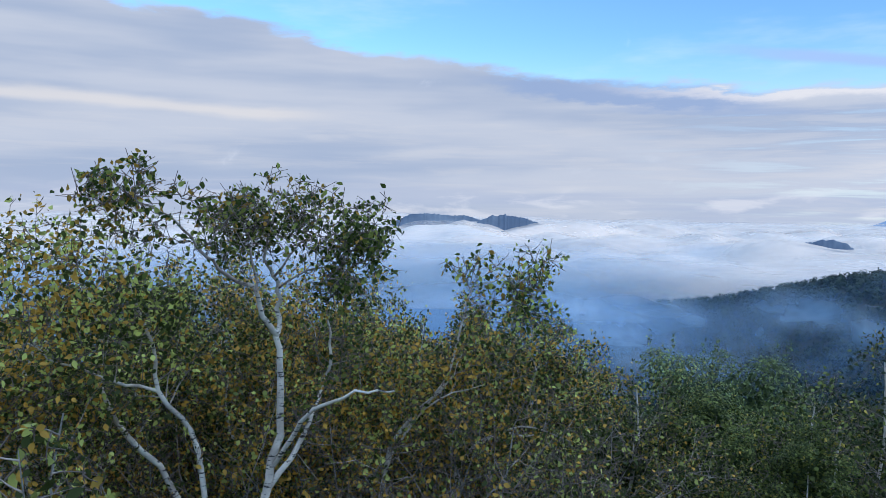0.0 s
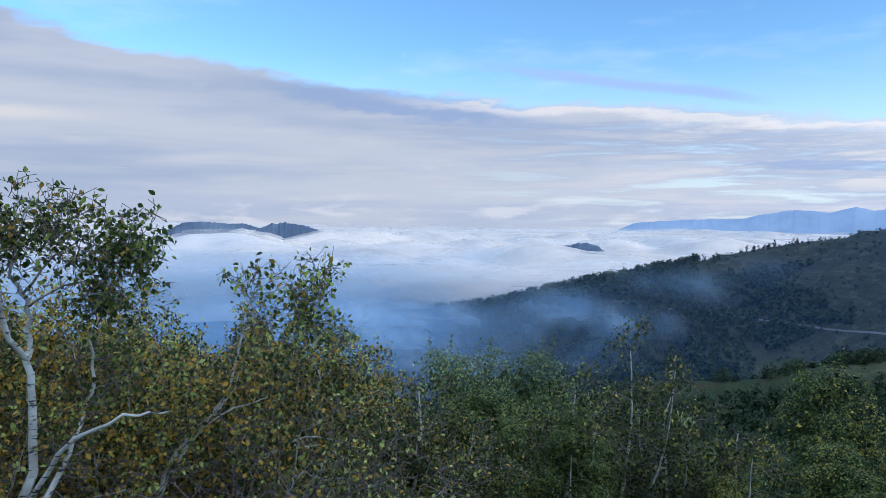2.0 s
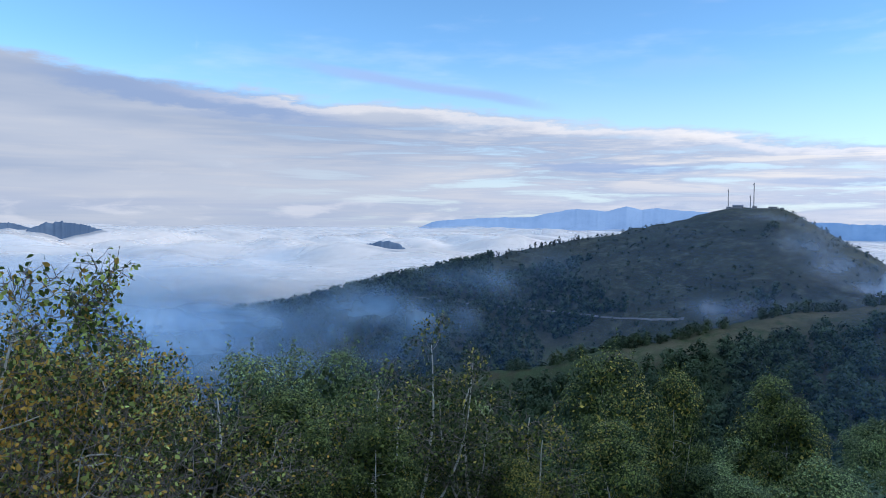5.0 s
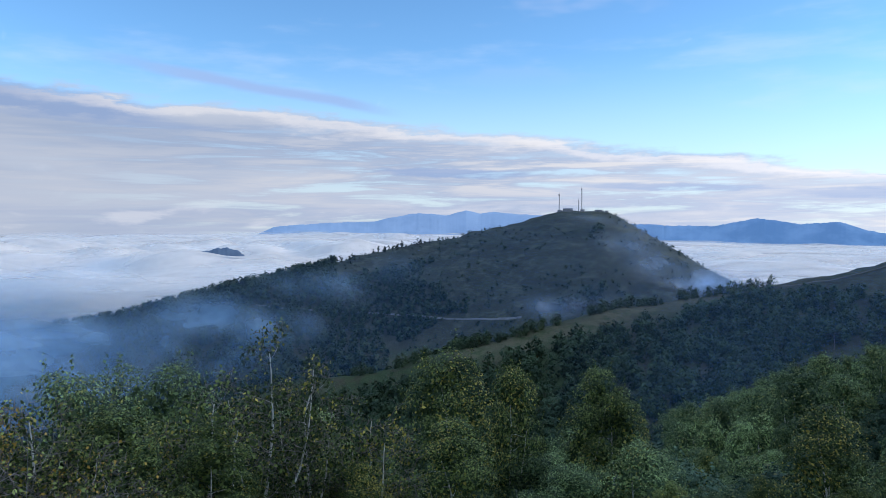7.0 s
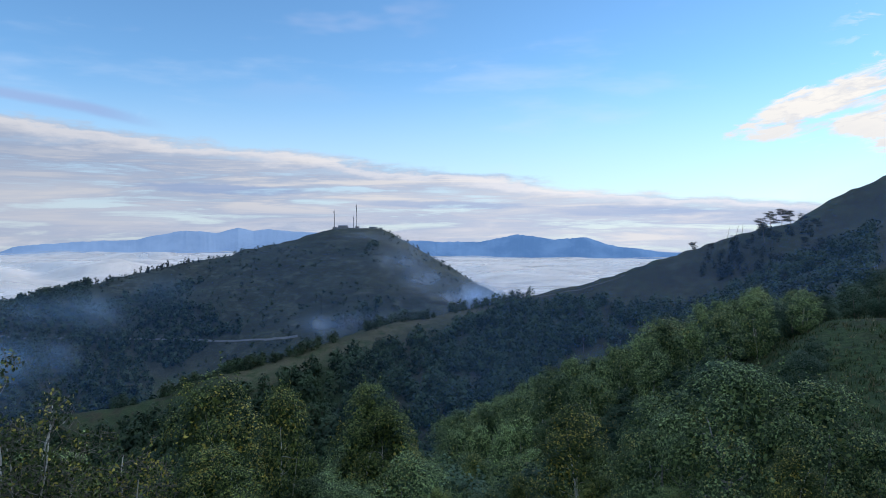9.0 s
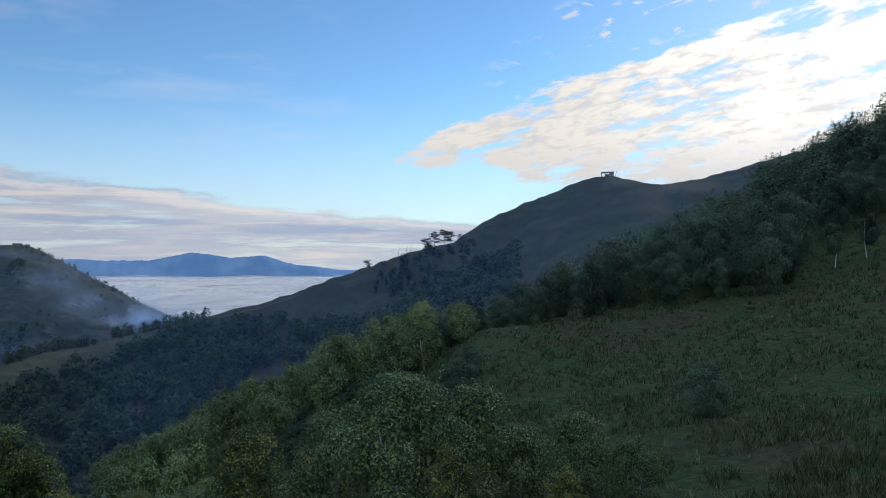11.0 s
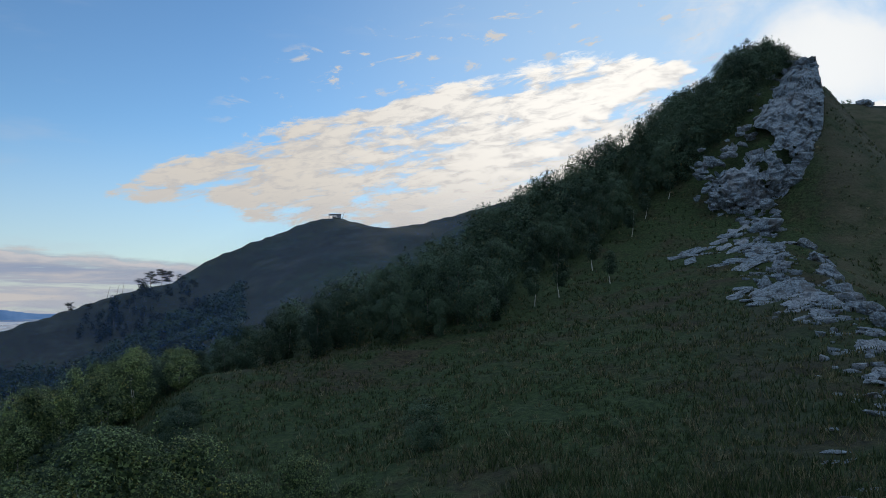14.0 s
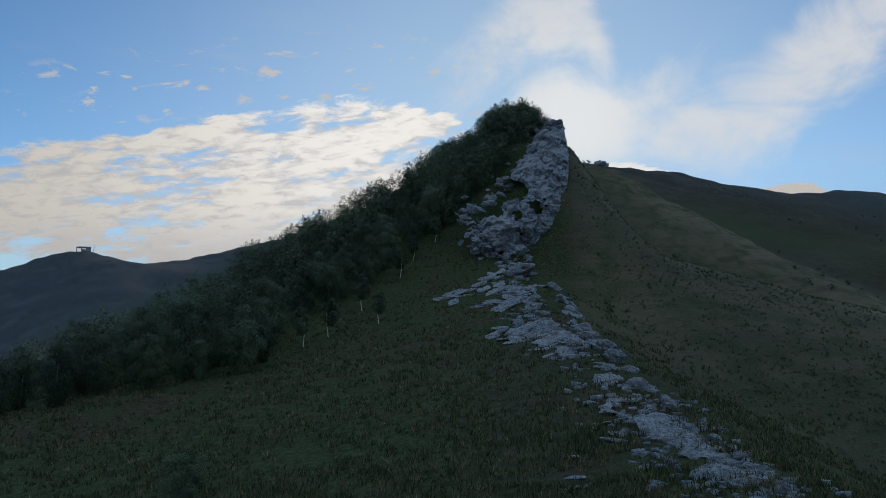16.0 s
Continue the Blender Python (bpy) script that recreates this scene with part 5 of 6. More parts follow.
# ---- woods farther off ----
def crest_woods():
    """The wood on the flank of the rocky peak."""
    rng = np.random.default_rng(21)
    stock = []
    for i in range(5):
        r = np.random.default_rng(600 + i)
        ob = new("birch_tree" if i < 3 else "broadleaf_tree")
        stems = [straight(r, 5.2, 0.09, 0.06, 6)] + ([straight(r, 4.6, 0.07, 0.25, 6)] if i % 2 else [])
        v, f = tubes(stems, 5)
        part("trunk", mesh_from("trunk", v, f, [GREY_BARK if i == 0 else TWIG], True), ob)
        v, f = leafy_crown(r, 7.0, (4.8, 5.4, 5.0, 6.2, 5.8)[i], 10500, 0.118, (19, 23, 20, 26, 22)[i], 0.03, (0.5, 0.45, 0.55, 0.5, 0.45)[i], 0.6, 3, 0.22)
        part("crown", mesh_from("crown", v, f, [LEAF_FOREST], False), ob)
        stock.append(tagged(ob, "birch with a pale stem and dark green crown" if i < 3 else "dark green broadleaf tree in the wood on the flank", "tree"))
    edge_b = [84, 89, 94.5, 99, 104.4, 107.6, 110, 112, 116.5, 118, 122, 126, 129.2, 132, 134]
    edge_d = [64, 71, 75, 75, 73, 76, 79, 91, 104, 108, 121, 129, 132, 142, 149]
    cap_b = [76, 79, 82, 84, 89.5, 95, 100.7, 105, 110.8, 114, 118, 121.4, 124.3, 127.2, 128.3, 129.5, 131, 132.8, 134]
    cap_e = [-9, -6.8, -5.4, -4.4, -4.2, -0.8, 1.9, 3.6, 7.3, 9.3, 11.2, 12.6, 14.2, 15.3, 16.7, 17.4, 17.6, 16.6, 15.0]
    back_rows, tops, stood, count = [], [], [], 0
    for _ in range(5200):
        b = rng.uniform(82, 133.4)
        d0 = float(np.interp(b, edge_b, edge_d))
        back = float(np.interp(b, [80, 95, 115, 128, 134], [60, 66, 38, 24, 6]))
        deep = rng.uniform(0, 1) ** 1.1 * back
        d = d0 + deep
        x, y = d * math.sin(radians(b)), d * math.cos(radians(b))
        gap = 4.0 if deep < 13 else 4.2
        if any((x - p) ** 2 + (y - q) ** 2 < gap * gap for p, q in stood):
            continue
        room = d * math.tan(radians(float(np.interp(b, cap_b, cap_e)) + rng.uniform(-1.6, 0.0))) - land_at(x, y)
        h = min(rng.uniform(5.0, 9.4) if deep > 3 else rng.uniform(3.8, 8.2), room)
        if h < 1.8:
            continue
        stood.append((x, y))
        if deep < 13 and count < 230:
            plant(stock[rng.integers(5)], b, d, h, rng, 7.0, min(1.4, max(0.85, 4.9 / h)) * rng.uniform(0.85, 1.1), "wood on the flank of the rocky peak")
            count += 1
        else:
            back_rows.append((x, y))
            tops.append(h)
    # a closed row along the crest
    for _ in range(80):
        b = rng.uniform(106, 124)
        d = float(np.interp(b, [106, 108, 112, 116, 120, 123.5], [112, 116, 126, 135, 142, 147])) - rng.uniform(0, 12)
        x, y = d * math.sin(radians(b)), d * math.cos(radians(b))
        room = d * math.tan(radians(float(np.interp(b, cap_b, cap_e)) + rng.uniform(-1.6, 0.15))) - land_at(x, y)
        if room > 1.0:
            back_rows.append((x, y))
            tops.append(min(room, 6.5))
    # the dense clump on the summit
    for _ in range(190):
        b = rng.uniform(123, 132.6)
        d = rng.uniform(float(np.interp(b, [123, 127, 130, 132.6], [124, 125, 130, 143])), 151)
        x, y = d * math.sin(radians(b)), d * math.cos(radians(b))
        room = d * math.tan(radians(float(np.interp(b, cap_b, cap_e)) + rng.uniform(-0.8, 0.1))) - land_at(x, y)
        if room > 1.5:
            back_rows.append((x, y))
            tops.append(min(room, rng.uniform(4.5, 7.5)))
    kinds = [leafy_crown(np.random.default_rng(650 + i), 1.0, 0.84, 1300, 0.029, 11, 0.0, 0.5, 0.6, 2, 0.22) for i in range(5)]
    vs, fs, base = [], [], 0
    for (x, y), h in zip(back_rows, tops):
        v, f = kinds[rng.integers(5)]
        w = min(1.5, max(0.95, 5.2 / h)) * rng.uniform(0.9, 1.2)
        vs.append(v * np.array([h * w, h * w, h]) + np.array([x, y, land_at(x, y)]))
        fs.append(f + base)
        base += len(v)
    me = mesh_from("wood", np.concatenate(vs), np.concatenate(fs), [LEAF_FOREST])
    tagged(new("wood", me), "dense dark green wood up to the crest", "trees", kind="stuff")
    # lone trees and saplings at the wood's edge and on the meadow
    for b, d, h in ((110.2, 75, 8.8), (111.4, 79, 5.0), (107.0, 74, 4.2)):
        plant(stock[rng.integers(3)], b, d, h, rng, 7.2, 0.9, "lone trees on the meadow")
    r = np.random.default_rng(661)
    sapling = tagged(new("birch_tree"), "young birch with a white stem on the meadow's edge", "tree")
    v, f = tubes([straight(r, 6.2, 0.11, 0.1, 6)], 6)
    part("trunk", mesh_from("trunk", v, f, [BARK], True), sapling, "white birch stem")
    v, f = leafy_crown(r, 7.2, 4.2, 5200, 0.14, 17, 0.34, 0.4, 0.6, 4, 0.25)
    part("crown", mesh_from("crown", v, f, [LEAF_FOREST]), sapling)
    for b, d, h in ((116.2, 86, 4.4), (120.0, 88, 3.8), (118.7, 98, 4.8), (121.6, 111, 4.6), (122.6, 117, 4.0), (124.3, 121, 4.2), (114.3, 84, 4.4)):
        plant(sapling, b, d, h, rng, 7.2, 1.0, "lone trees on the meadow")
    hide_stock(sapling)
    for b, d, h, w in ((106.3, 36, 2.6, 1.3), (87.4, 47, 3.4, 1.2), (88.6, 52, 2.4, 1.3)):
        plant(stock[4], b, d, h, rng, 7.2, w, "bushes on the meadow")
    for s in stock:
        hide_stock(s)


def far_woods():
    """Woods on the middle ridge, the tower hill and the far slopes: many small trees as one growth each."""
    rng = np.random.default_rng(33)

    def wood(name, label, places, hs, count, size, mat, wide=0.62, lumps=7):
        kinds = [leafy_crown(rng, 1.0, wide, count, size, lumps, 0.0, 0.45, 0.8, 0, 0.22) for _ in range(6)]
        vs, fs, base = [], [], 0
        for (x, y), h in zip(places, hs):
            v, f = kinds[rng.integers(6)]
            a = rng.uniform(0, 6.28)
            rot = np.array([[math.cos(a), -math.sin(a), 0], [math.sin(a), math.cos(a), 0], [0, 0, 1]])
            vs.append((v @ rot.T) * h + np.array([x, y, land_at(x, y) - 0.05 * h]))
            fs.append(f + base)
            base += len(v)
        me = mesh_from(name, np.concatenate(vs), np.concatenate(fs), [mat])
        tagged(new(name, me), label, "trees", kind="stuff")

    def scatter(n, b0, b1, d0, d1, keep):
        out = []
        while len(out) < n:
            b, d = rng.uniform(b0, b1), math.sqrt(rng.uniform(d0 * d0, d1 * d1))
            x, y = d * math.sin(radians(b)), d * math.cos(radians(b))
            if keep(b, d, x, y):
                out.append((x, y))
        return out

    crest_d = lambda b: float(np.interp(b, [20, 30, 40, 50, 56, 61.5, 67.5, 73, 79, 88, 99], [310, 300, 295, 312, 332, 358, 385, 410, 432, 470, 522]))

    def on_ridge(b, d, x, y):
        c = crest_d(b)
        top = c - float(np.interp(b, [30, 42, 46, 55, 62, 70, 80], [3, 6, 13, 15, 9, 22, 80]))
        patch = fbm(np.array([x / 45]), np.array([y / 45]), 61, 3)[0]
        cx, cy = c * math.sin(radians(b)), c * math.cos(radians(b))
        fall = math.degrees(math.atan2(land_at(cx, cy), c) - math.atan2(land_at(x, y), d))
        return d < top and fall > float(np.interp(b, [30, 38, 44, 58, 63, 67], [1.0, 1.55, 1.75, 1.65, 1.0, 0.0])) and patch > float(np.interp(b, [55, 64, 70, 78, 90], [-0.6, -0.4, -0.05, 0.05, 0.2]))

    p = scatter(3000, 18, 92, 150, 480, on_ridge)
    wood("wood", "dark green wood on the near flank of the ridge", p, rng.uniform(4.5, 8.0, len(p)), 150, 0.13, LEAF_FAR, 0.85, 9)

    def on_crest(b, d, x, y):
        c = crest_d(b)
        return abs(d - c - 3) < 5 and fbm(np.array([b * 0.55]), np.array([2.0]), 67, 2)[0] > -0.08

    p, row = [], scatter(700, 36, 68.5, 280, 400, on_crest)
    for q in row:
        if all((q[0] - o[0]) ** 2 + (q[1] - o[1]) ** 2 > 9 for o in p):
            p.append(q)
    wood("hedgerow", "dark bushes and small trees along the ridge", p, rng.uniform(2.6, 6.4, len(p)), 420, 0.08, LEAF_FAR, 0.95, 10)

    p = scatter(130, 77, 91, 250, 440, lambda b, d, x, y: fbm(np.array([x / 26]), np.array([y / 26]), 63, 3)[0] > 0.04 and d < crest_d(b) - 8)
    wood("wood", "dark pines and scrub on the shaded grassy slope", p, rng.uniform(3.5, 8.5, len(p)), 160, 0.12, NEEDLE, 0.7, 8)

    def on_hill(b, d, x, y):
        patch = fbm(np.array([x / 90]), np.array([y / 90]), 73, 3)[0]
        rise = math.degrees(math.atan2(land_at(x, y), d))
        brow = float(np.interp(b, [6, 13, 21, 28, 38, 45, 50, 58, 62, 66], [720, 800, 860, 910, 1010, 1070, 1090, 1120, 1160, 1230]))
        return (b < 36 or d < brow * 0.93) and patch > float(np.interp(b, [8, 34, 40, 46, 52, 62], [-0.9, -0.8, -0.5, 0.05, 0.6, 0.7])) + (0.35 if rise < -7.6 and b > 40 else 0)

    p = scatter(6600, 11, 64, 400, 1110, on_hill)
    wood("wood", "dark misty wood on the tower hill", p, rng.uniform(5, 13, len(p)), 70, 0.17, LEAF_FAR, 0.66, 5)
    p = scatter(1000, 12, 47, 330, 640, lambda b, d, x, y: -14 < math.degrees(math.atan2(land_at(x, y), d)) < -8.0)
    wood("wood", "dark blue-green wood at the foot of the tower hill", p, rng.uniform(6, 11, len(p)), 80, 0.17, LEAF_FAR, 0.85, 6)
    p = scatter(800, 36, 63, 620, 1100, lambda b, d, x, y: fbm(np.array([x / 60]), np.array([y / 60]), 77, 2)[0] > -0.2)
    wood("shrubs", "dark shrubs scattered over the bare hillside", p, rng.uniform(2.0, 5.5, len(p)), 40, 0.24, LEAF_FAR, 1.1, 4)
    p = scatter(130, 14, 66, 700, 1200, lambda b, d, x, y: abs(d - float(np.interp(b, [6, 13, 21, 28, 38, 45, 50, 58, 62, 66], [720, 800, 860, 910, 1010, 1070, 1090, 1120, 1160, 1230]))) < 9
                and (b < 44 or b > 58.5))
    wood("conifers", "dark conifers along the tower hill's crest", p, rng.uniform(3.5, 10.5, len(p)), 80, 0.13, NEEDLE, 0.42, 6)
    p = scatter(120, 128, 158, 170, 420, lambda b, d, x, y: fbm(np.array([x / 30]), np.array([y / 30]), 79, 3)[0] > 0.12)
    wood("shrubs", "low dark shrubs scattered on the grassy slope", p, rng.uniform(0.7, 1.8, len(p)), 50, 0.22, LEAF_FOREST, 1.1, 4)


crest_woods()
far_woods()


def pine(name, label, seed, h):
    """A mountain pine: bare trunk, flat open layers of needles."""
    rng = np.random.default_rng(seed)
    ob = new(name)
    trunk = straight(rng, h, 0.022 * h, 0.03, 7)
    arms = sprout(rng, [trunk], 20, 0.25, 0.98, h * 0.42, 0.4, 0.9, 4, 0.08, 0.03)
    v, f = tubes([trunk] + arms, 5)
    part("trunk", mesh_from("trunk", v, f, [TWIG], True), ob)
    c = []
    for a in arms:
        for _ in range(130):
            p, _, _ = along(a, rng.uniform(0.35, 1.0))
            c.append(p + rng.normal(0, 1, 3) * np.array([0.06, 0.06, 0.02]) * h)
    v, f = leaves(np.array(c), 0.045 * h, rng, 0.0, 0.45)
    part("crown", mesh_from("crown", v, f, [NEEDLE]), ob)
    return tagged(ob, label, "tree")


def ridge_pines():
    rng = np.random.default_rng(91)
    stock = [pine("pine_tree", "dark pine with a flat open crown on the grassy ridge", 700 + i, 10.0) for i in range(3)]
    line_d = lambda b: float(np.interp(b, [73, 79, 84, 88, 90], [410, 432, 450, 470, 485]))
    for b, off, h in ((80.3, -8, 8), (81.6, -16, 7), (84.9, -8, 11), (85.6, -6, 13), (86.3, -5, 14), (86.9, -8, 12), (85.2, -30, 12), (86.0, -40, 11), (87.6, -18, 11), (84.2, -36, 10),
                      (83.2, -45, 9), (88.5, -30, 9), (82.2, -60, 9), (75.3, -110, 14), (75.8, -118, 12), (72.4, -95, 10), (87.8, -60, 9)):
        plant(stock[rng.integers(3)], b, line_d(b) + off, h * 0.72, rng, 10.2, 1.1, "pines on the grassy ridge")
    for s in stock:
        hide_stock(s)
    for b in (82.7, 83.3, 83.7):
        r = np.random.default_rng(int(b * 10))
        ob = new("dead_tree")
        t = straight(r, 7.5, 0.16, 0.08, 6)
        v, f = tubes([t] + sprout(r, [t], 7, 0.4, 0.95, 2.0, 0.5, 0.8, 3, 0.15, 0.02), 5)
        part("trunk", mesh_from("trunk", v, f, [TWIG], True), ob)
        d = line_d(b) - 4
        x, y = d * math.sin(radians(b)), d * math.cos(radians(b))
        ob.location = (x, y, land_at(x, y))
        tagged(ob, "bare dead tree on the grassy ridge", "tree", "dead trees on the ridge")


ridge_pines()


def straw_tufts(rng):
    """Taller pale tufts here and there."""
    n, per = 1100, 14
    b = rng.uniform(88, 158, n)
    d = 17 * np.exp(rng.uniform(0, 1, n) * math.log(125 / 17))
    x, y = d * np.sin(np.radians(b)), d * np.cos(np.radians(b))
    z = land_on(x, y)
    tall = np.repeat(rng.uniform(0.2, 0.48, n), per) * rng.uniform(0.5, 1.1, n * per)
    base = np.repeat(np.stack([x, y, z - 0.03], 1), per, 0) + np.concatenate([rng.normal(0, 0.10, (n * per, 2)), np.zeros((n * per, 1))], 1)
    a = rng.uniform(0, 6.28, n * per)
    side = np.stack([np.cos(a), np.sin(a), 0 * a], 1) * (0.006 + 0.0004 * np.repeat(d, per))[:, None]
    lean = np.stack([rng.normal(0, 0.45, n * per), rng.normal(0, 0.45, n * per), np.ones(n * per)], 1) * tall[:, None]
    v = np.stack([base - side, base + side, base + lean], 1).reshape(-1, 3)
    me = mesh_from("straw_grass", v, np.arange(len(v)).reshape(-1, 3), [STRAW])
    tagged(new("straw_grass", me), "taller pale straw tufts scattered over the meadow", "grass", kind="stuff")


def meadow_grass():
    """Tufts of dry and green grass over the meadow and the slopes beside it."""
    rng = np.random.default_rng(55)
    n = 34000
    b = rng.uniform(78, 165, n)
    d = 14 * np.exp(rng.uniform(0, 1, n) * math.log(150 / 14))
    x, y = d * np.sin(np.radians(b)), d * np.cos(np.radians(b))
    keep = fbm(x / 4, y / 4, 81, 3) > -0.28
    x, y, d = x[keep], y[keep], d[keep]
    n, per = len(x), 5
    z = land_on(x, y)
    tall = np.clip(0.20 + 0.35 * np.abs(fbm(x / 6, y / 6, 85, 3)) + rng.exponential(0.05, n), 0.12, 0.8)
    base = np.repeat(np.stack([x, y, z - 0.03], 1), per, 0) + np.concatenate([rng.normal(0, 0.11, (n * per, 2)), np.zeros((n * per, 1))], 1)
    h = np.repeat(tall, per) * rng.uniform(0.5, 1.2, n * per)
    a = rng.uniform(0, 6.28, n * per)
    side = np.stack([np.cos(a), np.sin(a), 0 * a], 1) * (0.012 + 0.0006 * np.repeat(d, per))[:, None]
    lean = np.stack([rng.normal(0, 0.35, n * per), rng.normal(0, 0.35, n * per), np.ones(n * per)], 1) * h[:, None]
    v = np.stack([base - side, base + side, base + lean], 1).reshape(-1, 3)
    me = mesh_from("grass", v, np.arange(len(v)).reshape(-1, 3), [GRASS])
    straw_tufts(rng)
    tagged(new("grass", me), "dry and green tufts of mountain grass on the meadow", "grass", kind="stuff")


meadow_grass()


# ---- rock: the crag under the peak and the broken ribs of limestone down the spur ----
def stone_mesh(seed, order):
    """An angular block: a ball cut by chance planes, cracked and roughened."""
    rng = np.random.default_rng(seed)
    bm = bmesh.new()
    bmesh.ops.create_icosphere(bm, subdivisions=order, radius=1.0)
    cuts = [(Vector(n).normalized(), c) for n, c in zip(rng.normal(size=(11, 3)).tolist(), rng.uniform(0.35, 0.8, 11))]
    shift = Vector(rng.uniform(0, 50, 3))
    for v in bm.verts:
        for n, c in cuts:
            over = v.co.dot(n) - c
            if over > 0:
                v.co -= n * over * 0.95
        crack = abs(noise.noise(v.co * 1.9 + shift))
        v.co *= 1.0 + 0.16 * noise.fractal(v.co * 2.6 + shift, 1.0, 2.0, 3) - max(0.0, 0.12 - crack) * 2.2
    me = bpy.data.meshes.new("stone")
    bm.to_mesh(me)
    bm.free()
    me.materials.append(ROCK)
    return me


STONES = [stone_mesh(900 + i, 3) for i in range(10)]


def rock_spur():
    rng = np.random.default_rng(14)
    ribs = tagged(new("rock_outcrop"), "broken ribs of pale grey limestone down the grassy spur", "rock")
    line = [(129.2, 118), (130.6, 108), (131.0, 100), (130.8, 92), (131.8, 84), (132.2, 76), (133.0, 69), (134.9, 61), (136.6, 53), (138.8, 45), (140.6, 39), (142.6, 34),
            (144.8, 30), (147.5, 26.5), (151, 24)]
    lb, ld = [p[0] for p in line], [p[1] for p in line]

    def lay(b, d, sx, sy, sz, turn, sink=0.3):
        x, y = d * math.sin(radians(b)), d * math.cos(radians(b))
        e = 0.8
        gx, gy = (land_at(x + e, y) - land_at(x - e, y)) / 1.6, (land_at(x, y + e) - land_at(x, y - e)) / 1.6
        up = Vector((-gx, -gy, 1)).normalized().to_track_quat("Z", "Y").to_matrix().to_4x4()
        ob = new("stone", STONES[rng.integers(len(STONES))])
        ob.parent = ribs
        ob.matrix_basis = Matrix.Translation((x, y, land_at(x, y) + sz * (0.5 - sink))) @ up @ pose(0, 0, 0, rng.normal(0, 9), rng.normal(0, 9), turn) @ Matrix.Diagonal((sx, sy, sz, 1))

    # the bedrock itself: stepped slabs that break through the turf
    t, w = np.meshgrid(np.linspace(0, 1, 560), np.linspace(-1, 1, 46), indexing="ij")
    kb = np.interp(t * (len(line) - 1), range(len(line)), lb)
    kd = np.interp(t * (len(line) - 1), range(len(line)), ld)
    half = np.interp(kd, [24, 40, 70, 120], [2.0, 1.7, 2.8, 5.0])
    kb = kb + np.degrees((w - 0.12) * half / kd) + fbm(t * 60, w * 0, 171, 3) * 0.9
    x, y = kd * np.sin(np.radians(kb)), kd * np.cos(np.radians(kb))
    grain = kd / 60
    show = -0.07 - 0.45 * np.abs(w) ** 2 + fbm(x / 3.2, y / 3.2, 173, 3) * 1.2
    beds = np.floor((fbm(x / 1.5, y / 1.5, 175, 3) + 0.5) * 7) / 7
    crack = np.abs(fbm(x / 1.7, y / 1.7, 177, 3))
    lift = np.clip(show * 2.2, 0, 1) ** 0.6 * (0.10 + 0.42 * beds) * (0.55 + 0.6 * grain) - np.clip(0.05 - crack, 0, 1) * 3.2 * (0.4 + grain * 0.5) + fbm(x / 0.35, y / 0.35, 179, 2) * 0.045
    faces = grid_faces(*t.shape)
    faces = faces[show.ravel()[faces].min(1) > 0.0]
    me = mesh_from("bedrock", np.stack([x, y, land_on(x, y) + lift], -1).reshape(-1, 3), faces, [ROCK], False)
    part("bedrock", me, ribs, "pale stepped slabs of limestone breaking through the turf")
    for i in range(120):
        u = rng.uniform(0, 1) ** 0.8
        k = u * (len(line) - 1)
        b, d = float(np.interp(k, range(len(line)), lb)), float(np.interp(k, range(len(line)), ld))
        wide = float(np.interp(d, [24, 40, 70, 120], [1.9, 1.7, 2.1, 4.5]))
        off = rng.normal(-0.15, 0.42) * wide
        b += math.degrees(off / d)
        size = float(np.interp(d, [24, 60, 120], [0.20, 0.33, 0.62])) * rng.lognormal(0, 0.5)
        lay(b, d + rng.normal(0, 1.2), size * rng.uniform(0.9, 1.8), size * rng.uniform(0.7, 1.1), size * rng.uniform(0.4, 0.8), -b - 40 + rng.normal(0, 25))
    # flat slabs out on the meadow
    for b, d, n, s in ((126.0, 98, 10, 1.4), (129.8, 88, 10, 1.5), (128.6, 101, 7, 1.3), (130.5, 71, 12, 1.1), (133.2, 63, 10, 0.9), (138.0, 36, 9, 0.5), (135.8, 27, 7, 0.35)):
        for _ in range(n):
            lay(b + rng.normal(0, 0.75), d + rng.normal(0, 2.2), s * rng.uniform(0.8, 1.9), s * rng.uniform(0.5, 1.0), s * rng.uniform(0.14, 0.28), -b + rng.normal(0, 25), 0.15)
    # rubble between them
    vs, fs, base = [], [], 0
    cube = np.array([[x, y, z] for x in (-1, 1) for y in (-1, 1) for z in (-1, 1)], float)
    quads = np.array([[0, 1, 3, 2], [4, 6, 7, 5], [0, 4, 5, 1], [2, 3, 7, 6], [0, 2, 6, 4], [1, 5, 7, 3]])
    for i in range(800):
        k = rng.uniform(0, 1) ** 0.8 * (len(line) - 1)
        b, d = float(np.interp(k, range(len(line)), lb)), float(np.interp(k, range(len(line)), ld))
        b += math.degrees(rng.normal(-0.1, 0.55) * 2.6 / d)
        d += rng.normal(0, 1.5)
        x, y = d * math.sin(radians(b)), d * math.cos(radians(b))
        q = rng.uniform(0.06, 0.2) * (0.6 + d / 60)
        v = cube * np.array([1.2, 0.9, 0.6]) * q * rng.uniform(0.6, 1.2, (8, 1)) + rng.normal(0, 0.15 * q, (8, 3))
        a = rng.uniform(0, 6.28)
        v = v @ np.array([[math.cos(a), math.sin(a), 0], [-math.sin(a), math.cos(a), 0], [0, 0, 1]])
        vs.append(v + np.array([x, y, land_at(x, y) + 0.1 * q]))
        fs.append(quads + base)
        base += 8
    part("rubble", mesh_from("rubble", np.concatenate(vs), np.concatenate(fs), [ROCK]), ribs, "loose grey limestone rubble in the grass")["kind"] = "stuff"
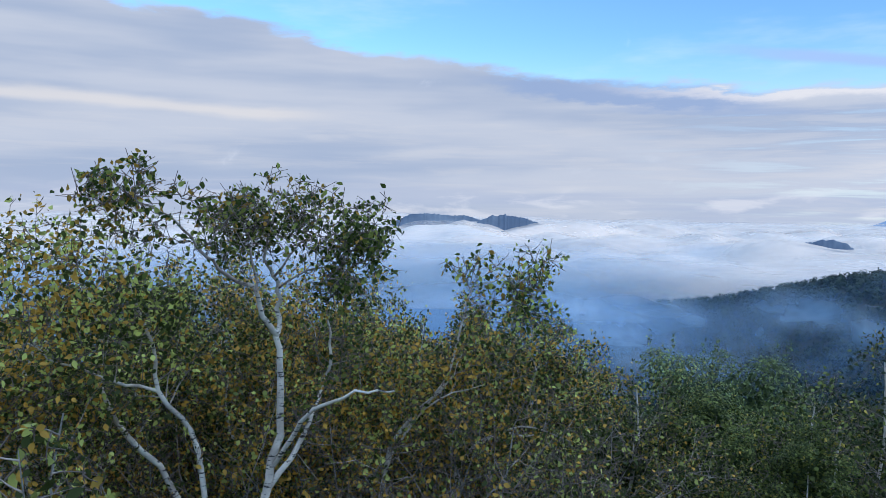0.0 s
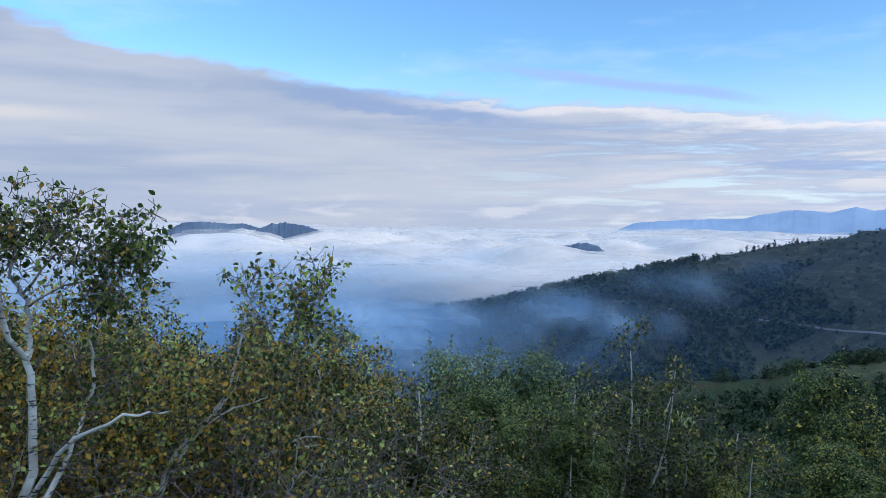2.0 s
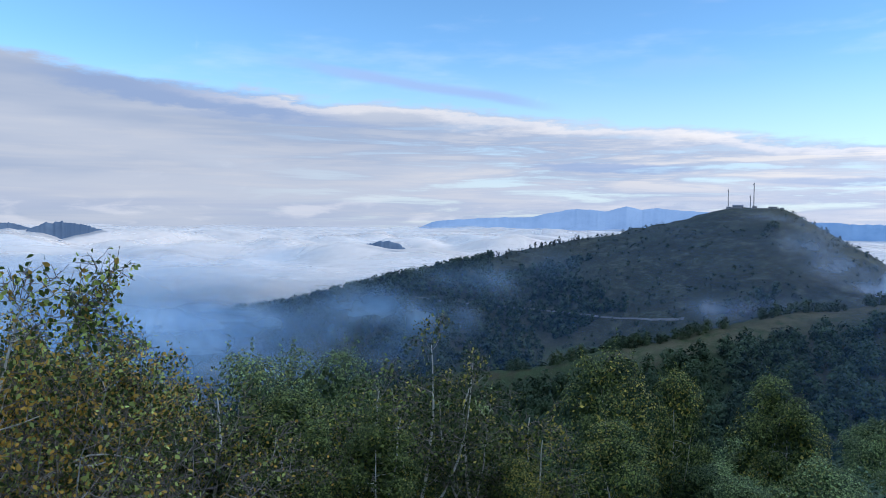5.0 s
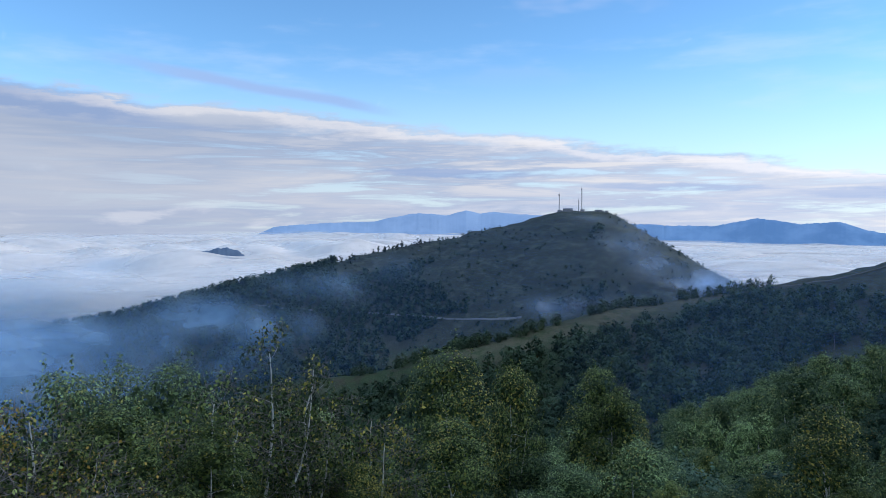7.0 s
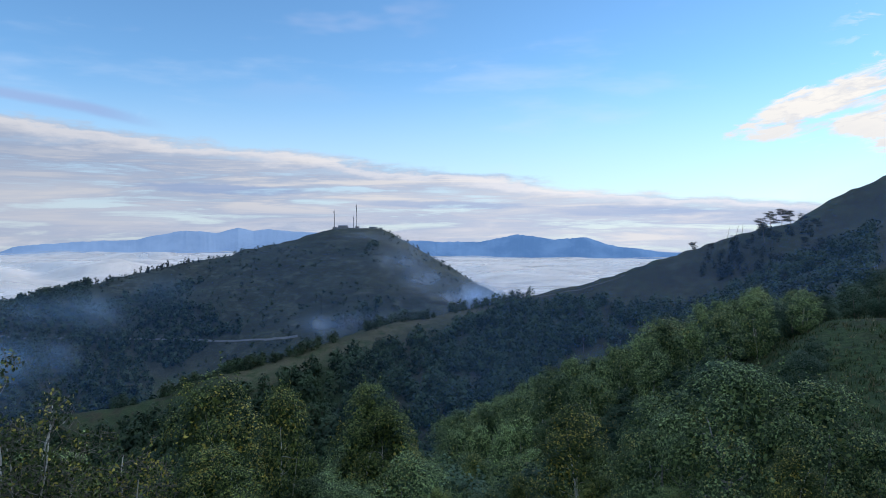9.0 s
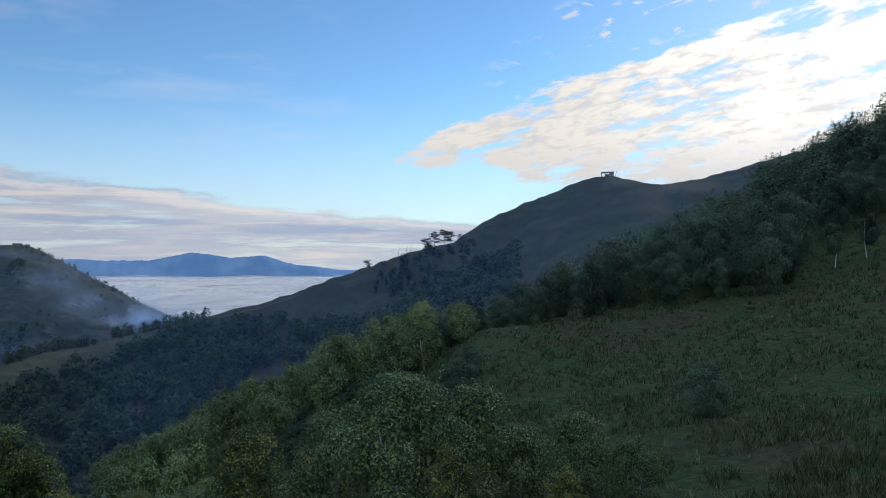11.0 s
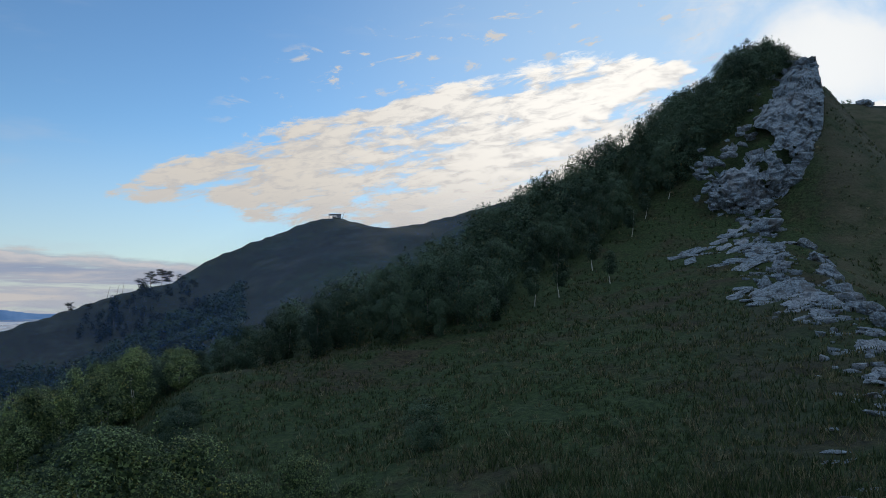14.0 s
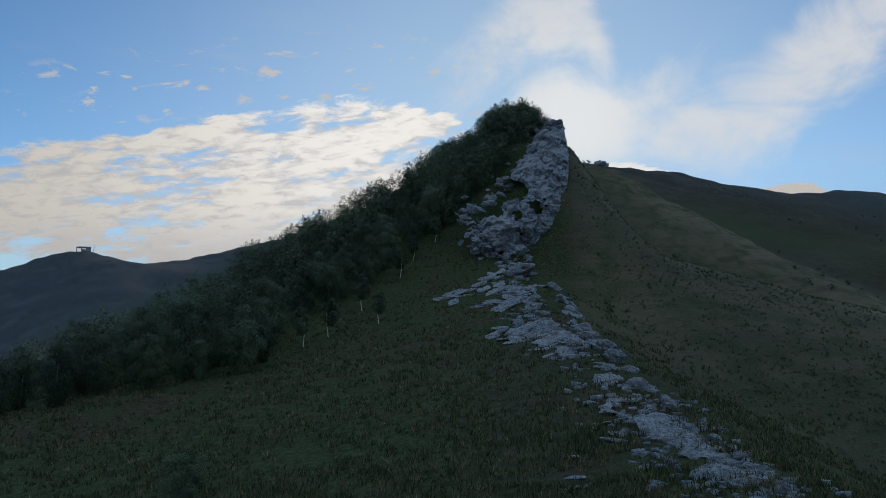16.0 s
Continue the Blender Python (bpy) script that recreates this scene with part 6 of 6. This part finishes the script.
    # the crumbling right-hand edge of the spur
    for _ in range(40):
        d = rng.uniform(40, 98)
        b = float(np.interp(d, [40, 50, 61, 72, 88, 98], [141.5, 138.8, 137.0, 135.4, 134.3, 134.0])) + rng.normal(0, 0.3)
        s = d / 100 * rng.uniform(0.6, 1.5)
        lay(b, d, s * 0.7, s * 1.6, s * 0.9, -b + rng.normal(0, 20))


def crag():
    """The cliff: a broken face that leans from the spur up to the summit, with a sheer side."""
    rng = np.random.default_rng(18)
    ob = tagged(new("rock_crag"), "sheer grey limestone crag below the wooded summit", "rock")
    nv, nu = 190, 170
    v, u = np.meshgrid(np.linspace(0, 1, nv), np.linspace(0, 1.6, nu), indexing="ij")
    s = np.clip(u, 0, 1)
    le = re = 5.8 + 10.1 * v
    lb = np.interp(le, [6, 8, 10, 12.3, 14.2, 15.9], [126.6, 127.2, 128.5, 130.3, 131.8, 133.0])
    rb = np.interp(re, [6, 7.7, 9.5, 11.3, 13.4, 15.9], [132.0, 133.3, 134.3, 134.75, 134.85, 134.4])
    b, e = lb + (rb - lb) * s, le + (re - le) * s
    # the face stands just proud of the slope behind it
    es, ds = np.linspace(3.5, 15.5, 25), np.linspace(70, 152, 400)
    a0 = radians(131.2)
    up = np.maximum.accumulate(np.degrees(np.arctan2(land_on(ds * math.sin(a0), ds * math.cos(a0)), ds)))
    rest = np.array([ds[min(np.searchsorted(up, t), 399)] for t in es])
    rest = np.convolve(np.pad(rest, 3, "edge"), np.ones(7) / 7, "valid")
    proud = np.clip(v / 0.18, 0, 1) * np.clip(s / 0.14, 0, 1)
    d = np.interp(e, es, rest) + 1.5 - (3.6 + 1.5 * s) * proud
    # the face bulges; the sheer side runs back from its right edge
    side = np.clip(u - 1, 0, 1) / 0.6
    d = d - 2.5 * np.sin(np.pi * s) * np.sin(np.pi * np.clip(v, 0, 1)) + side * 22
    b = b - side * 1.2
    a = np.radians(b)
    z = d * np.tan(np.radians(e)) - side * 3.0 * v
    x, y = d * np.sin(a), d * np.cos(a)
    c = x * math.cos(radians(131)) - y * math.sin(radians(131))
    ledge = np.floor(fbm(c / 6.5 + z / 8, z / 5.0, 131, 3) * 8) / 8
    steps = np.floor(fbm(c / 2.2 - z / 6, z / 1.7, 133, 3) * 6) / 6
    crack = np.minimum(np.abs(fbm(c / 3.0 - z / 5, z / 3.6, 137, 4)), np.abs(fbm(c / 1.5 + z / 3, z / 2.4, 139, 3)) + 0.02)
    push = ledge * 3.0 + steps * 1.1 - np.clip(0.07 - crack, 0, 1) * 11 + fbm(c / 0.7, z / 0.7, 141, 3) * 0.6
    push = push * (1 - 0.7 * side)
    x, y = x - np.sin(a) * push, y - np.cos(a) * push
    x = x + np.cos(a) * push * 0.8 * side
    y = y - np.sin(a) * push * 0.8 * side
    # grass takes over towards its lower and outer edge
    bare = fbm(c / 3.2, z / 3.2, 143, 4) * 1.1 + 0.36 - np.minimum(s * 1.25, 0.2 + v * 1.2) * 0.85
    faces = grid_faces(nv, nu)
    faces = faces[(bare.ravel()[faces].max(1) < 0.22) | (v.ravel()[faces[:, 0]] > 0.62)]
    me = mesh_from("cliff_face", np.stack([x, y, z], -1).reshape(-1, 3), faces, [CLIFF], False)
    part("cliff_face", me, ob)
    for bb, ee, sx, sz in ((133.6, 15.4, 1.5, 1.3), (134.3, 15.2, 1.1, 1.0), (134.0, 14.9, 1.4, 1.4), (133.2, 14.8, 1.5, 1.2), (134.5, 13.2, 1.2, 1.6), (130.3, 9.6, 1.6, 1.3),
                           (131.6, 7.2, 1.7, 1.2), (133.0, 7.6, 1.6, 1.3), (131.0, 5.9, 1.6, 1.0), (129.3, 6.5, 1.5, 0.8)):
        dd = float(np.interp(ee, es, rest)) - 1.6
        st = new("stone", STONES[rng.integers(len(STONES))])
        st.parent = ob
        st.matrix_basis = Matrix.Translation(at(bb, ee, dd)) @ pose(0, 0, 0, rng.normal(0, 12), rng.normal(0, 12), -bb + rng.normal(0, 30)) @ Matrix.Diagonal((sx, sx * 0.8, sz, 1))
    for i in range(110):
        g = rng.uniform(0, 1)
        if i < 45:
            bb, ee = 126.6 + 6.2 * g ** 1.1 + rng.normal(0, 0.4), 8.6 + 7.0 * g ** 1.6 + rng.normal(0, 0.4)
        else:
            bb, ee = 126.4 + 5.2 * g + rng.normal(0, 0.5), 8.6 - 2.6 * g + rng.normal(0, 1.0)
        q = rng.uniform(0.35, 0.95)
        st = new("stone", STONES[rng.integers(len(STONES))])
        st.parent = ob
        st.matrix_basis = Matrix.Translation(at(bb, ee, float(np.interp(ee, es, rest)) - 0.1)) @ pose(0, 0, 0, rng.normal(0, 20), rng.normal(0, 20), rng.uniform(0, 360)) @ Matrix.Diagonal((q * 1.5, q, q * 0.7, 1))
    # a small tor on the far spur
    tor = tagged(new("rock_tor"), "small dark rock tor on the far grassy spur", "rock")
    for bb, s in ((137.0, 1.5), (137.3, 1.9), (137.6, 1.4)):
        p = at(bb, 0, 256)
        st = new("stone", STONES[rng.integers(len(STONES))])
        st.parent = tor
        st.matrix_basis = Matrix.Translation((p.x, p.y, land_at(p.x, p.y) + 0.6)) @ Matrix.Diagonal((s, s, s * 0.9, 1))


rock_spur()
crag()


# ---- the tower hill: masts, huts and the track; the pavilion on the grassy summit ----
def box(sx, sy, sz, mat, bevel=0.02):
    bm = bmesh.new()
    bmesh.ops.create_cube(bm, size=1.0)
    bmesh.ops.scale(bm, vec=(sx, sy, sz), verts=bm.verts)
    bmesh.ops.bevel(bm, geom=bm.edges[:], offset=bevel, segments=1, affect="EDGES")
    me = bpy.data.meshes.new("block")
    bm.to_mesh(me)
    bm.free()
    me.materials.append(mat)
    return me


def set_part(name, me, parent, x, y, z, rx=0, ry=0, rz=0, label=""):
    ob = part(name, me, parent, label)
    ob.matrix_basis = pose(x, y, z, rx, ry, rz)
    return ob


def ground_spot(b, d, lift=0.0):
    p = at(b, 0, d)
    return p.x, p.y, land_at(p.x, p.y) + lift


def mast(label, b, d, h, wide):
    ob = tagged(new("radio_mast"), label, "mast", "masts on the hilltop")
    ob.location = ground_spot(b, d, -0.3)
    corners = [(math.cos(t), math.sin(t)) for t in (0.5, 2.6, 4.7)]
    for cx, cy in corners:
        v, f = tubes([([(cx * wide, cy * wide, 0), (cx * wide * 0.6, cy * wide * 0.6, h)], [0.2, 0.16])], 5)
        part("leg", mesh_from("leg", v, f, [STEEL]), ob)
    n = max(4, int(h / 3))
    for i in range(n):
        z0, z1 = h * i / n, h * (i + 1) / n
        w0, w1 = wide * (1 - 0.4 * i / n), wide * (1 - 0.4 * (i + 1) / n)
        lines = []
        for (ax, ay), (bx, by) in zip(corners, corners[1:] + corners[:1]):
            lines.append(([(ax * w0, ay * w0, z0), (bx * w1, by * w1, z1)], [0.09, 0.09]))
            lines.append(([(ax * w1, ay * w1, z1), (bx * w1, by * w1, z1)], [0.08, 0.08]))
        v, f = tubes(lines, 4)
        part("brace", mesh_from("brace", v, f, [STEEL]), ob)["kind"] = "stuff"
    for z, t in ((h * 0.97, 0.4), (h * 0.93, 2.4), (h * 0.8, 4.2)):
        v, f = tubes([([(math.cos(t) * 1.0, math.sin(t) * 1.0, z - 1.0), (math.cos(t) * 1.0, math.sin(t) * 1.0, z + 1.0)], [0.28, 0.28])], 6)
        part("antenna", mesh_from("antenna", v, f, [CONCRETE]), ob, "pale panel antenna")
    v, f = tubes([([(0, 0, h), (0, 0, h + 2.5)], [0.1, 0.06])], 4)
    part("spike", mesh_from("spike", v, f, [STEEL]), ob)


def hut(label, b, d, w, dp, h, turn, pitched):
    ob = tagged(new("hut"), label, "building", "huts by the masts")
    x, y, z = ground_spot(b, d, -0.4)
    ob.matrix_basis = pose(x, y, z, 0, 0, turn)
    set_part("wall", box(w, dp, h, CONCRETE), ob, 0, 0, h / 2)
    if pitched:
        bm = bmesh.new()
        bmesh.ops.create_cube(bm, size=1.0)
        for v in bm.verts:
            v.co.x *= w + 0.6
            v.co.z = v.co.z * 1.2
            v.co.y *= 0.1 if v.co.z > 0 else dp + 0.6
        me = bpy.data.meshes.new("roof")
        bm.to_mesh(me)
        bm.free()
        me.materials.append(ROOF)
        set_part("roof", me, ob, 0, 0, h + 0.6)
    else:
        set_part("roof", box(w + 0.5, dp + 0.5, 0.25, ROOF), ob, 0, 0, h + 0.125)
    for i in range(max(1, int(w / 2.6))):
        win = set_part("window", box(0.9, 0.08, 0.9, DARK), ob, -w / 2 + 1.4 + 2.4 * i, -dp / 2 - 0.03, h * 0.6)
        set_part("sill", box(1.1, 0.16, 0.08, CONCRETE), win, 0, -0.04, -0.5)
    set_part("door", box(0.9, 0.08, 1.9, DARK), ob, w / 2 - 0.7, -dp / 2 - 0.03, 1.35)


def pavilion():
    """An unfinished concrete shelter, open to the sky, on the grassy summit."""
    ob = tagged(new("concrete_shelter"), "open unfinished concrete shelter on the grassy summit", "building")
    b, d = 98.8, 520
    x, y, z = ground_spot(b, d, -0.3)
    ob.matrix_basis = pose(x, y, z, 0, 0, -b)
    set_part("floor_slab", box(8.6, 5, 0.4, CONCRETE), ob, 0, 0, 0.3)
    for px in (-4.0, -1.4, 1.4, 4.0):
        for py in (-2.1, 2.1):
            set_part("post", box(0.45, 0.45, 2.8, CONCRETE), ob, px, py, 1.8)
    for py in (-2.1, 2.1):
        set_part("beam", box(8.6, 0.5, 0.5, CONCRETE), ob, 0, py, 3.3)
    set_part("roof_slab", box(7.2, 4.9, 0.25, CONCRETE), ob, 0.5, 0, 3.68)
    set_part("wall_panel", box(2.4, 0.3, 2.6, CONCRETE), ob, 2.7, -2.0, 1.75)
    set_part("wall_panel", box(2.4, 0.3, 2.0, CONCRETE), ob, -0.1, 2.1, 1.5)
    pole = tagged(new("pole"), "thin leaning pole beside the concrete shelter", "pole")
    v, f = tubes([([(0, 0, -0.5), (0.9, 0, 3.0), (1.7, 0, 5.6)], [0.16, 0.13, 0.1])], 6)
    part("shaft", mesh_from("shaft", v, f, [STEEL]), pole)
    pole.matrix_basis = pose(*ground_spot(99.35, 520), 0, 0, -b)


mast("tall grey lattice radio mast on the hilltop", 54.95, 1100, 35, 0.75)
mast("grey lattice radio mast on the hilltop", 53.25, 1098, 27, 0.7)
mast("short lattice mast beside the tall mast", 54.72, 1099, 17, 0.6)
hut("low pale hut with a pitched roof by the masts", 53.9, 1094, 14, 7, 4.0, -54, True)
hut("small flat-roofed hut by the masts", 53.3, 1092, 7, 5, 3.2, -52, False)
hut("flat-roofed concrete hut beside the tall mast", 55.0, 1093, 6, 5, 3.4, -56, False)
hut("long low flat-roofed hut on the hilltop", 56.2, 1097, 11, 5, 3.0, -58, False)
hut("small flat-roofed shed on the hilltop", 56.8, 1096, 5, 4, 2.6, -58, False)
pavilion()


def track(name, label, stops, near, far, wide, mat):
    """A track over the ground, by bearings and rises; its distance is where the slope has that rise."""
    bs = np.arange(stops[0][0], stops[-1][0], 0.12)
    rises = np.interp(bs, [s[0] for s in stops], [s[1] for s in stops])
    ds = np.linspace(near, far, 500)
    mid = []
    for b, e in zip(bs, rises):
        a = math.radians(b)
        h = np.degrees(np.arctan2(land_on(ds * math.sin(a), ds * math.cos(a)), ds))
        hits = np.where(h >= e)[0]
        mid.append(ds[hits[0]] if len(hits) else far)
    mid = np.convolve(np.pad(mid, 10, "edge"), np.ones(21) / 21, "valid")
    rows = []
    for k in np.linspace(-0.5, 0.5, 4):
        d = mid + k * wide
        x, y = d * np.sin(np.radians(bs)), d * np.cos(np.radians(bs))
        rows.append(np.stack([x, y, land_on(x, y) + 0.55], 1))
    v = np.stack(rows, 0)
    me = mesh_from(name, v.reshape(-1, 3), grid_faces(4, len(bs)), [mat], True)
    tagged(new(name, me), label, "road", kind="structure")


track("road", "pale gravel road across the flank of the tower hill", [(30.0, -6.6), (31.9, -6.9), (35.7, -7.25), (40, -7.5), (44.5, -7.9), (48.8, -7.95), (50.5, -7.8)], 620, 990, 4, GRAVEL)
track("footpath", "trodden footpath across the grassy ridge", [(69.0, -5.0), (71.0, -4.7), (73.0, -4.2), (75.5, -3.3)], 300, 420, 1.8, TRODDEN)


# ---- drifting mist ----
# the mist's blue is shade put into its colour
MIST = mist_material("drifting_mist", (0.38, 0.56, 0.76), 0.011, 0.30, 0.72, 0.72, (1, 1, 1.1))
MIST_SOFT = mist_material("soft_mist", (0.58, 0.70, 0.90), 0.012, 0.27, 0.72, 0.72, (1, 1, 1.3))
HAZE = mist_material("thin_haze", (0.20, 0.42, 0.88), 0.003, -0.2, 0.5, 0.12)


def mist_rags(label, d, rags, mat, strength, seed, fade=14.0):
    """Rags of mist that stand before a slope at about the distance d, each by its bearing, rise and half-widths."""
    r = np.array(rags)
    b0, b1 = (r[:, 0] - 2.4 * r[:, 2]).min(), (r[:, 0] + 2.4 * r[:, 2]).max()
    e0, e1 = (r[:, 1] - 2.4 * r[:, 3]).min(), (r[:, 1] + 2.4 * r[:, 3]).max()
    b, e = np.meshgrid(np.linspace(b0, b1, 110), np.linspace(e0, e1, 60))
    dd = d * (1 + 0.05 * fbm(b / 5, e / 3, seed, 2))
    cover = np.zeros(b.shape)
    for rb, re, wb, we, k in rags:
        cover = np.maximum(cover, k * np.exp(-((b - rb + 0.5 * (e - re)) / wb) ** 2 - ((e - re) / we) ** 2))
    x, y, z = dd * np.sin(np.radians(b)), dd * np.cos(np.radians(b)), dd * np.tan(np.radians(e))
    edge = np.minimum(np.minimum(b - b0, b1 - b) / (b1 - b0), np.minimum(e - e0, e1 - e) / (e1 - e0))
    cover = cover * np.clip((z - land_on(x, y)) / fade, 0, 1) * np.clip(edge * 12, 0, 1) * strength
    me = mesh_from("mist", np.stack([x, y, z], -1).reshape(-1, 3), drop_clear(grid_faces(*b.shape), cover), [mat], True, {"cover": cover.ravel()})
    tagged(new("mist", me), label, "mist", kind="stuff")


# white fog, coloured blue as if the hill shaded it
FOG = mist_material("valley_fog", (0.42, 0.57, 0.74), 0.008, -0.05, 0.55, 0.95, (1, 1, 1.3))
FLANK = "mist streaming over the wooded flank of the hill"
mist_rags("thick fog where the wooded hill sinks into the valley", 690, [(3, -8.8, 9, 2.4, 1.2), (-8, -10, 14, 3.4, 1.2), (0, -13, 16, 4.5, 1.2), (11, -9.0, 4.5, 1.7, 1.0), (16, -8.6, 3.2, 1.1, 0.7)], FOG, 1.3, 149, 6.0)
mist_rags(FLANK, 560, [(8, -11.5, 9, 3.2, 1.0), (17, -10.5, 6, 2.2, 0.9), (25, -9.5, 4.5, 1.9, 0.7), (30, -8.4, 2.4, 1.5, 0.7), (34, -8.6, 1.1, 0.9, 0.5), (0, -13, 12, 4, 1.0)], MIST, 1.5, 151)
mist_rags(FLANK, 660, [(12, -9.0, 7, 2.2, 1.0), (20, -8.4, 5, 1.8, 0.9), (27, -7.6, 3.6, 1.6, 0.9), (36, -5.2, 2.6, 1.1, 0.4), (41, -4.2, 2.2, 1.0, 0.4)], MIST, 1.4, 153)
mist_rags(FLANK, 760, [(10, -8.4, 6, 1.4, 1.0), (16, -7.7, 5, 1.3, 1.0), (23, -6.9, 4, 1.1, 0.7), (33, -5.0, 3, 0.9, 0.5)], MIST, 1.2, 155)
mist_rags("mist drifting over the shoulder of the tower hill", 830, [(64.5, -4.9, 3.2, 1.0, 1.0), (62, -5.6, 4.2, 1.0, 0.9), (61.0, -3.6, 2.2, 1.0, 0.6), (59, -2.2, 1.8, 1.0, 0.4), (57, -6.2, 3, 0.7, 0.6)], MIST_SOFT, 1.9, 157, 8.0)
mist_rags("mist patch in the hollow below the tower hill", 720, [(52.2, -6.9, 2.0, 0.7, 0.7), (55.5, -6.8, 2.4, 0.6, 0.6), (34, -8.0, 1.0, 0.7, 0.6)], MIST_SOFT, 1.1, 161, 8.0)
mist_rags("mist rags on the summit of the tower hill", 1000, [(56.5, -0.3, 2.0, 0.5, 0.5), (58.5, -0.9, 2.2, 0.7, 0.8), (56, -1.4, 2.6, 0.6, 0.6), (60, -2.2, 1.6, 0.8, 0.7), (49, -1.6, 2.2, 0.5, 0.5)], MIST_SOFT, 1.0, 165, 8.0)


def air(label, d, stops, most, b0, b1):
    """A thin blue sheet added as aerial haze in front of a distant slope, fading out over its crest."""
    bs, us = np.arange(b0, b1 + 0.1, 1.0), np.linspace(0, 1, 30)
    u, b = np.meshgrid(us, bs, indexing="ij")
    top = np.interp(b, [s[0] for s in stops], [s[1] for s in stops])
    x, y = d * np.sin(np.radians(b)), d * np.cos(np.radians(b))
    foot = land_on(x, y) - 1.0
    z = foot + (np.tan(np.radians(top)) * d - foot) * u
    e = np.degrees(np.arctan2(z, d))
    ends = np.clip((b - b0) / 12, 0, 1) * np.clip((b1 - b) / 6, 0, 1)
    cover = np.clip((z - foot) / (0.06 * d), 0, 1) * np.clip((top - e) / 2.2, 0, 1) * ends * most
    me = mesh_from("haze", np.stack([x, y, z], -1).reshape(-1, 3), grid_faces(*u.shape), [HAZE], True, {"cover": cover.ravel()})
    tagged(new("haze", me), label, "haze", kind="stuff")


air("thin blue sheet of painted haze before the grassy ridge", 205, [(30, -6), (50, -5), (61, -4), (73, -2), (84, 1.5), (90, 4), (97, 7), (107, 7.5), (120, 9)], 0.8, 52, 122)
air("thin blue sheet of painted haze before the tower hill", 560, [(-14, -6), (6, -6.5), (21, -5), (32, -3.2), (45, 0), (54, 1.8), (61, -0.6), (72, -6)], 0.8, -14, 72)
air("thin blue sheet of painted haze before the dark ridge", 365, [(128, 14), (139, 13.5), (149, 11.5), (157, 11), (172, 10)], 0.8, 128, 172)
